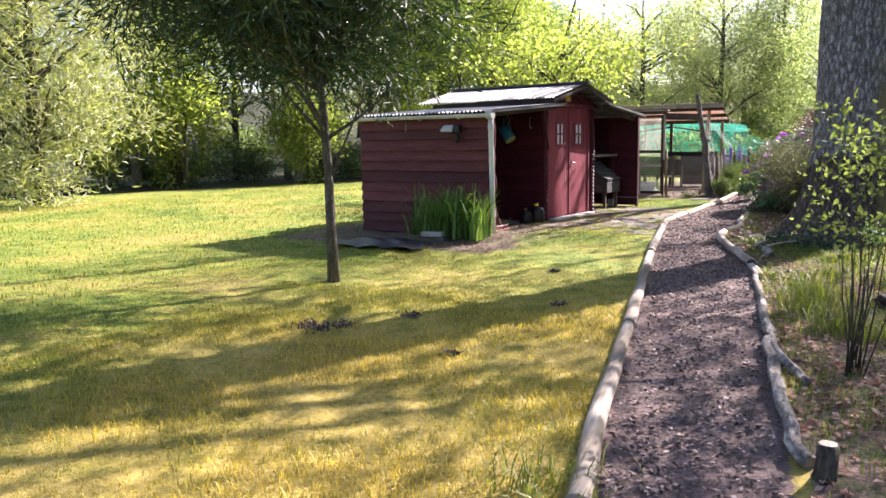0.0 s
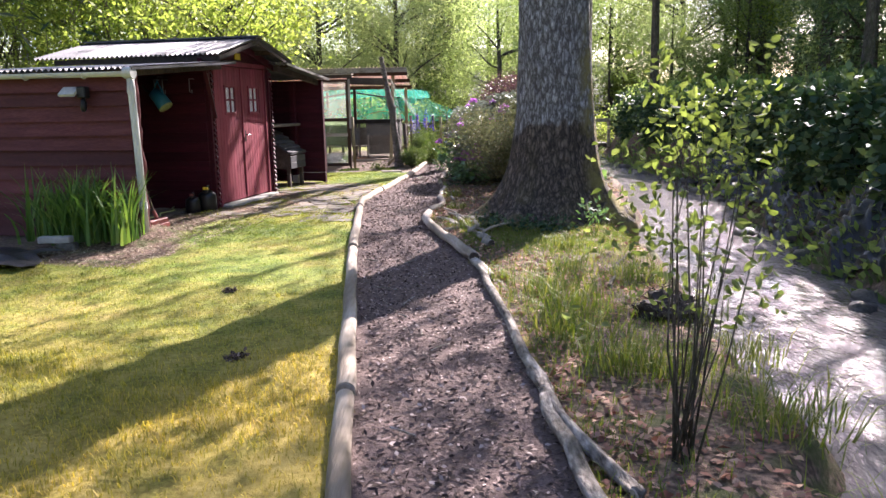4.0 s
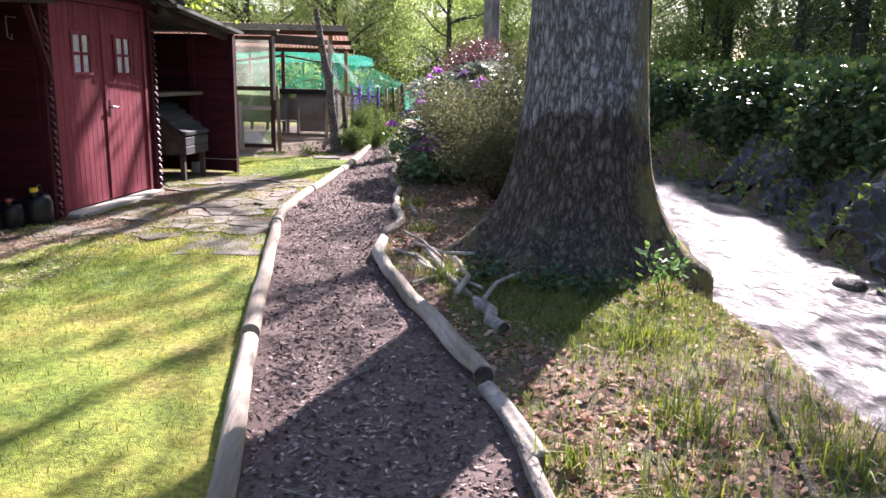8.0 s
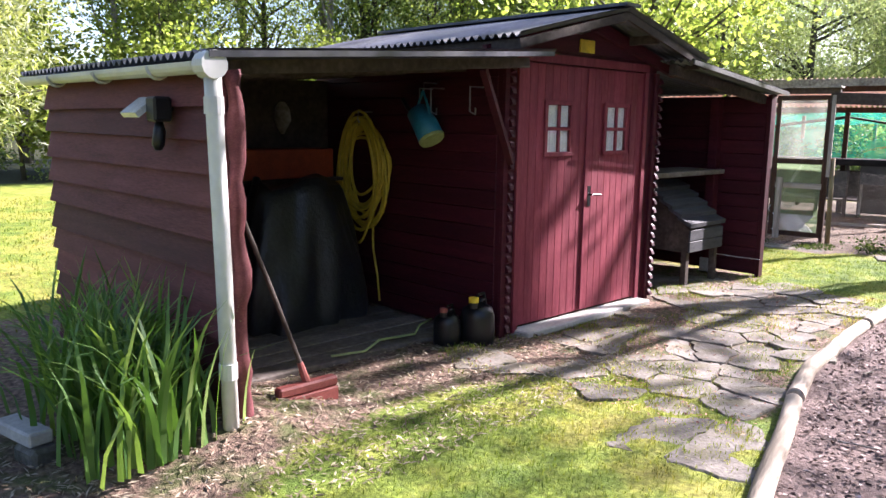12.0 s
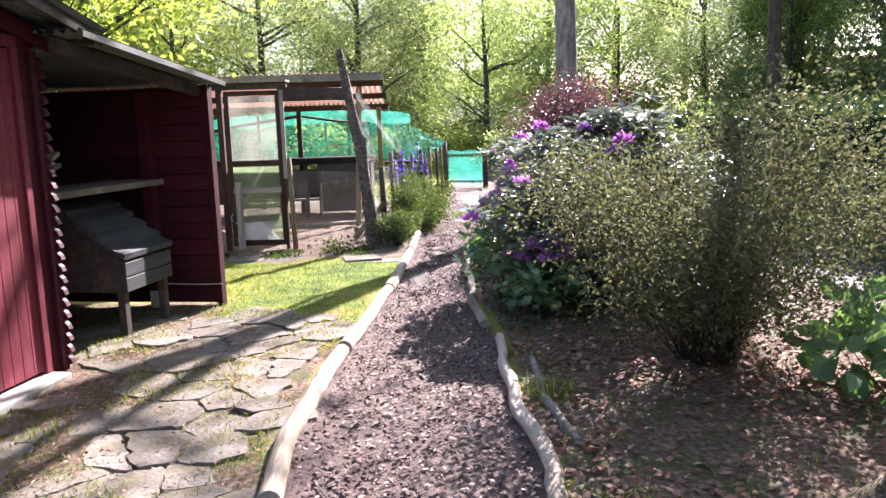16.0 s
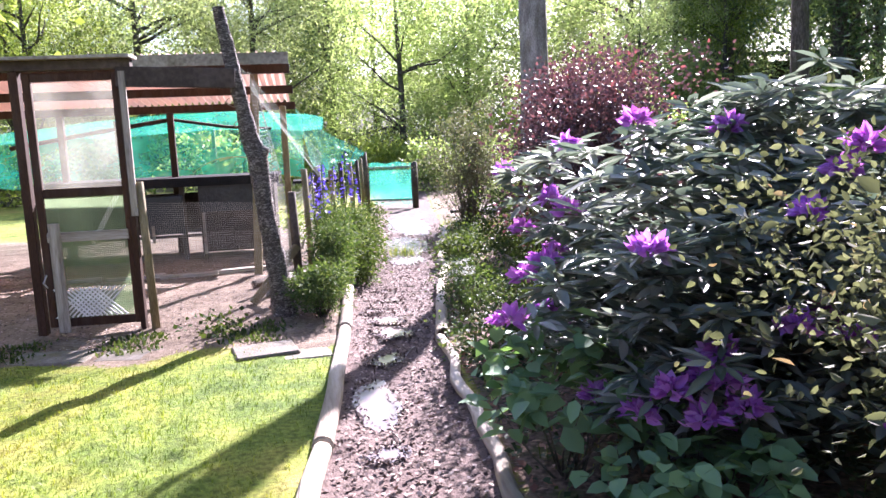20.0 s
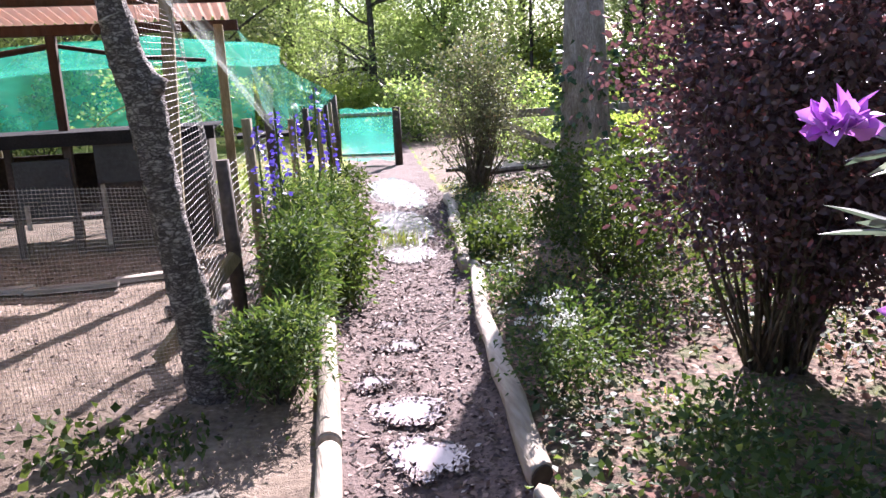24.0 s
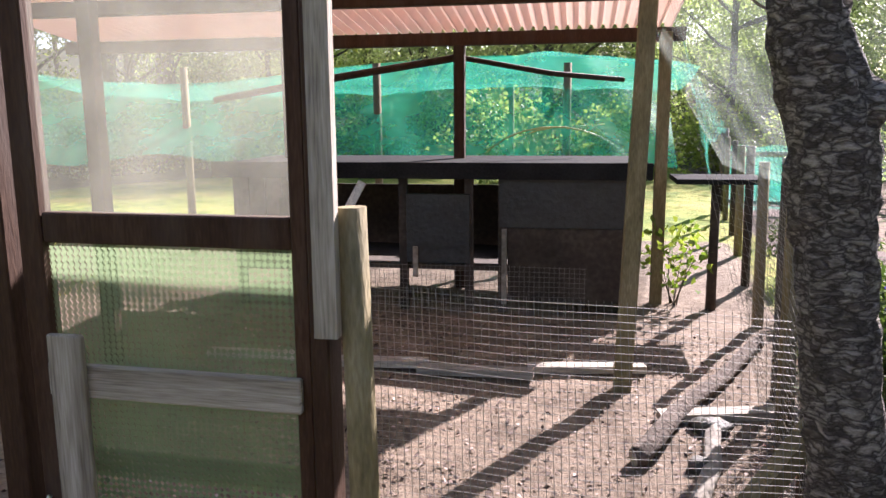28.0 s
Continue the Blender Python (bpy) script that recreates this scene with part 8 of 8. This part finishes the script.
def build_flags():
    """Crazy paving between shed and path: irregular flat stones."""
    pav = thing("pavement", (-1.5, 11.8, 0), "crazy paving of irregular pale flagstones with grassy joints", "paving", kind="structure")
    rng = np.random.default_rng(21)
    pts = []
    for i in range(9):
        for j in range(17):
            q = np.array((-2.9 + i * 0.32 + (j % 2) * 0.15, 9.4 + j * 0.285)) + rng.uniform(-0.19, 0.19, 2)
            if rng.random() > 0.1:
                pts.append(q)
    for c in pts:
        s, n = shed_sn(*c)
        far = float(along(LEFT_EDGE, c[1])) - c[0]
        if not (-0.75 < s < 3.5 and far > 0.2 and (n > 0.2 or s > 1.9) and n > -0.5):
            continue
        if s < 0.1 and far > 1.2 and rng.random() < 0.4:
            continue
        if rng.random() < 0.04:
            continue
        poly = [c + np.array(d) for d in ((-0.5, -0.5), (0.5, -0.5), (0.5, 0.5), (-0.5, 0.5))]
        for o in pts:
            if o is not c and np.linalg.norm(o - c) < 0.9:
                poly = clip_cell(poly, (o + c) / 2, o - c)
        poly = np.array(poly)
        mid = poly.mean(0)
        rel = (poly - mid) * rng.uniform(0.93, 0.985)
        # blunt corners
        ring = []
        for i, p in enumerate(rel):
            q, r0 = rel[(i + 1) % len(rel)], rel[i - 1]
            ring += [p + (r0 - p) * 0.07, p + (q - p) * 0.09]
        rough = []
        for i, p in enumerate(ring):
            q = ring[(i + 1) % len(ring)]
            m = int(np.linalg.norm(q - p) / 0.07)
            rough += [p] + [p + (q - p) * (j + 1) / (m + 1) + rng.normal(size=2) * 0.013 for j in range(m)]
        ring = rough
        k = len(ring)
        z, tilt = rng.uniform(-0.006, 0.004), rng.normal(size=2) * 0.008
        top = [(p[0] * 0.975, p[1] * 0.975, z + p @ tilt + 0.004) for p in ring]
        rim = [(p[0], p[1], z + p @ tilt - 0.004) for p in ring]
        foot = [(p[0], p[1], -0.05) for p in ring]
        g = Geo().add(top + rim + foot, [tuple(range(k))] + [(k + i, k + (i + 1) % k, (i + 1) % k, i) for i in range(k)] + [(2 * k + i, 2 * k + (i + 1) % k, k + (i + 1) % k, k + i) for i in range(k)])
        st = part("flagstone", g, STONE, pav)
        st.location = (mid[0] + 1.5, mid[1] - 11.8, ground_at(*mid) + 0.009)


def build_slabs():
    """Flat slabs before the run door, and puddles on the path."""
    for k, (x, y, w, d, a) in enumerate(((-2.1, 16.72, 0.6, 0.34, -8), (-1.5, 16.6, 0.5, 0.3, -10), (-0.55, 16.4, 0.45, 0.35, 12), (-0.25, 16.3, 0.35, 0.3, 5))):
        ob = single("stone_slab", Geo().box(-w / 2, w / 2, -d / 2, d / 2, -0.04, 0.01), STONE, "flat pale slab set in the grass before the run", "slab", "slabs before the run", bevel=0.012)
        ob.matrix_basis = pose(x, y, ground_at(x, y), 0, 0, a)
    edge_bits = []
    for i, (x, y, a, b) in enumerate(PUDDLES):
        n = 120
        ring = []
        for k in range(n):
            t = 2 * math.pi * k / n
            w = 1 + 0.4 * noise.noise(Vector((1.0 * math.cos(t), 1.0 * math.sin(t), i * 3.7))) + 0.2 * noise.noise(Vector((3 * math.cos(t), 3 * math.sin(t), i * 1.9))) + 0.1 * noise.noise(Vector((9 * math.cos(t), 9 * math.sin(t), i)))
            ring.append((a * w * math.cos(t), b * w * math.sin(t), 0))
        z = max(ground_at(x + dx * a, y + dy * b) for dx in (-0.5, 0, 0.5) for dy in (-0.5, 0, 0.5)) + 0.008
        edge_bits += [(x + u * q[0], y + u * q[1], z - 0.002) for q in ring[::2] for u in R.uniform(0.66, 1.15, 7)]
        ob = single("puddle", Geo().add(ring + [(0, 0, 0)], [(k, (k + 1) % n, n) for k in range(n)]), TRICKLE if b > 0.45 else PUDDLE, "shallow muddy puddle on the path, paled for reflected sky", "puddle", "puddles on the path")
        ob.matrix_basis = pose(x, y, z)
    p = np.array(edge_bits)
    single("bark_chips", leaf_mesh("bark_chips", p, R.normal(size=p.shape) * np.array((1, 1, 0.4)), 0.03, 0.014, (0, 0, 1), 0.1), CHIP, "wet bark chips round the puddles", "bark chips", kind="stuff")
    # twigs and clods
    rng = np.random.default_rng(8)
    for k in range(26):
        y = rng.uniform(2, 19)
        x = float(along(LEFT_EDGE, y)) + rng.uniform(0.15, 0.85)
        L = rng.uniform(0.08, 0.28)
        a = rng.uniform(0, 360)
        ob = single("twig", Geo().tube([(-L / 2, 0, 0.01), (0, 0.02 * L, 0.014), (L / 2, 0, 0.01)], 0.005, 5, 0.1, k), GREY_WOOD, "small dry twig on the bark path", "twig", "twigs on the path")
        ob.matrix_basis = pose(x, y, ground_at(x, y) + 0.004, 0, 0, a)
    for k, (x, y, r) in enumerate(((-2.05, 1.75, 0.12), (-1.9, 1.95, 0.09), (-2.2, 1.85, 0.08), (-0.75, 1.5, 0.05), (-1.5, 2.4, 0.05), (-0.5, 3.4, 0.05), (-1.0, 5.0, 0.04))):
        pts = np.c_[R.normal(size=(120, 2)) * r * 0.6, R.random(120) * r * 0.35]
        ob = single("molehill", leaf_mesh("molehill", pts, R.normal(size=pts.shape), 0.035, 0.02), CHIP, "small crumbly brown clod on the lawn", "clod", kind="stuff")
        ob.matrix_basis = pose(x, y, ground_at(x, y))


build_slabs()
build_flags()
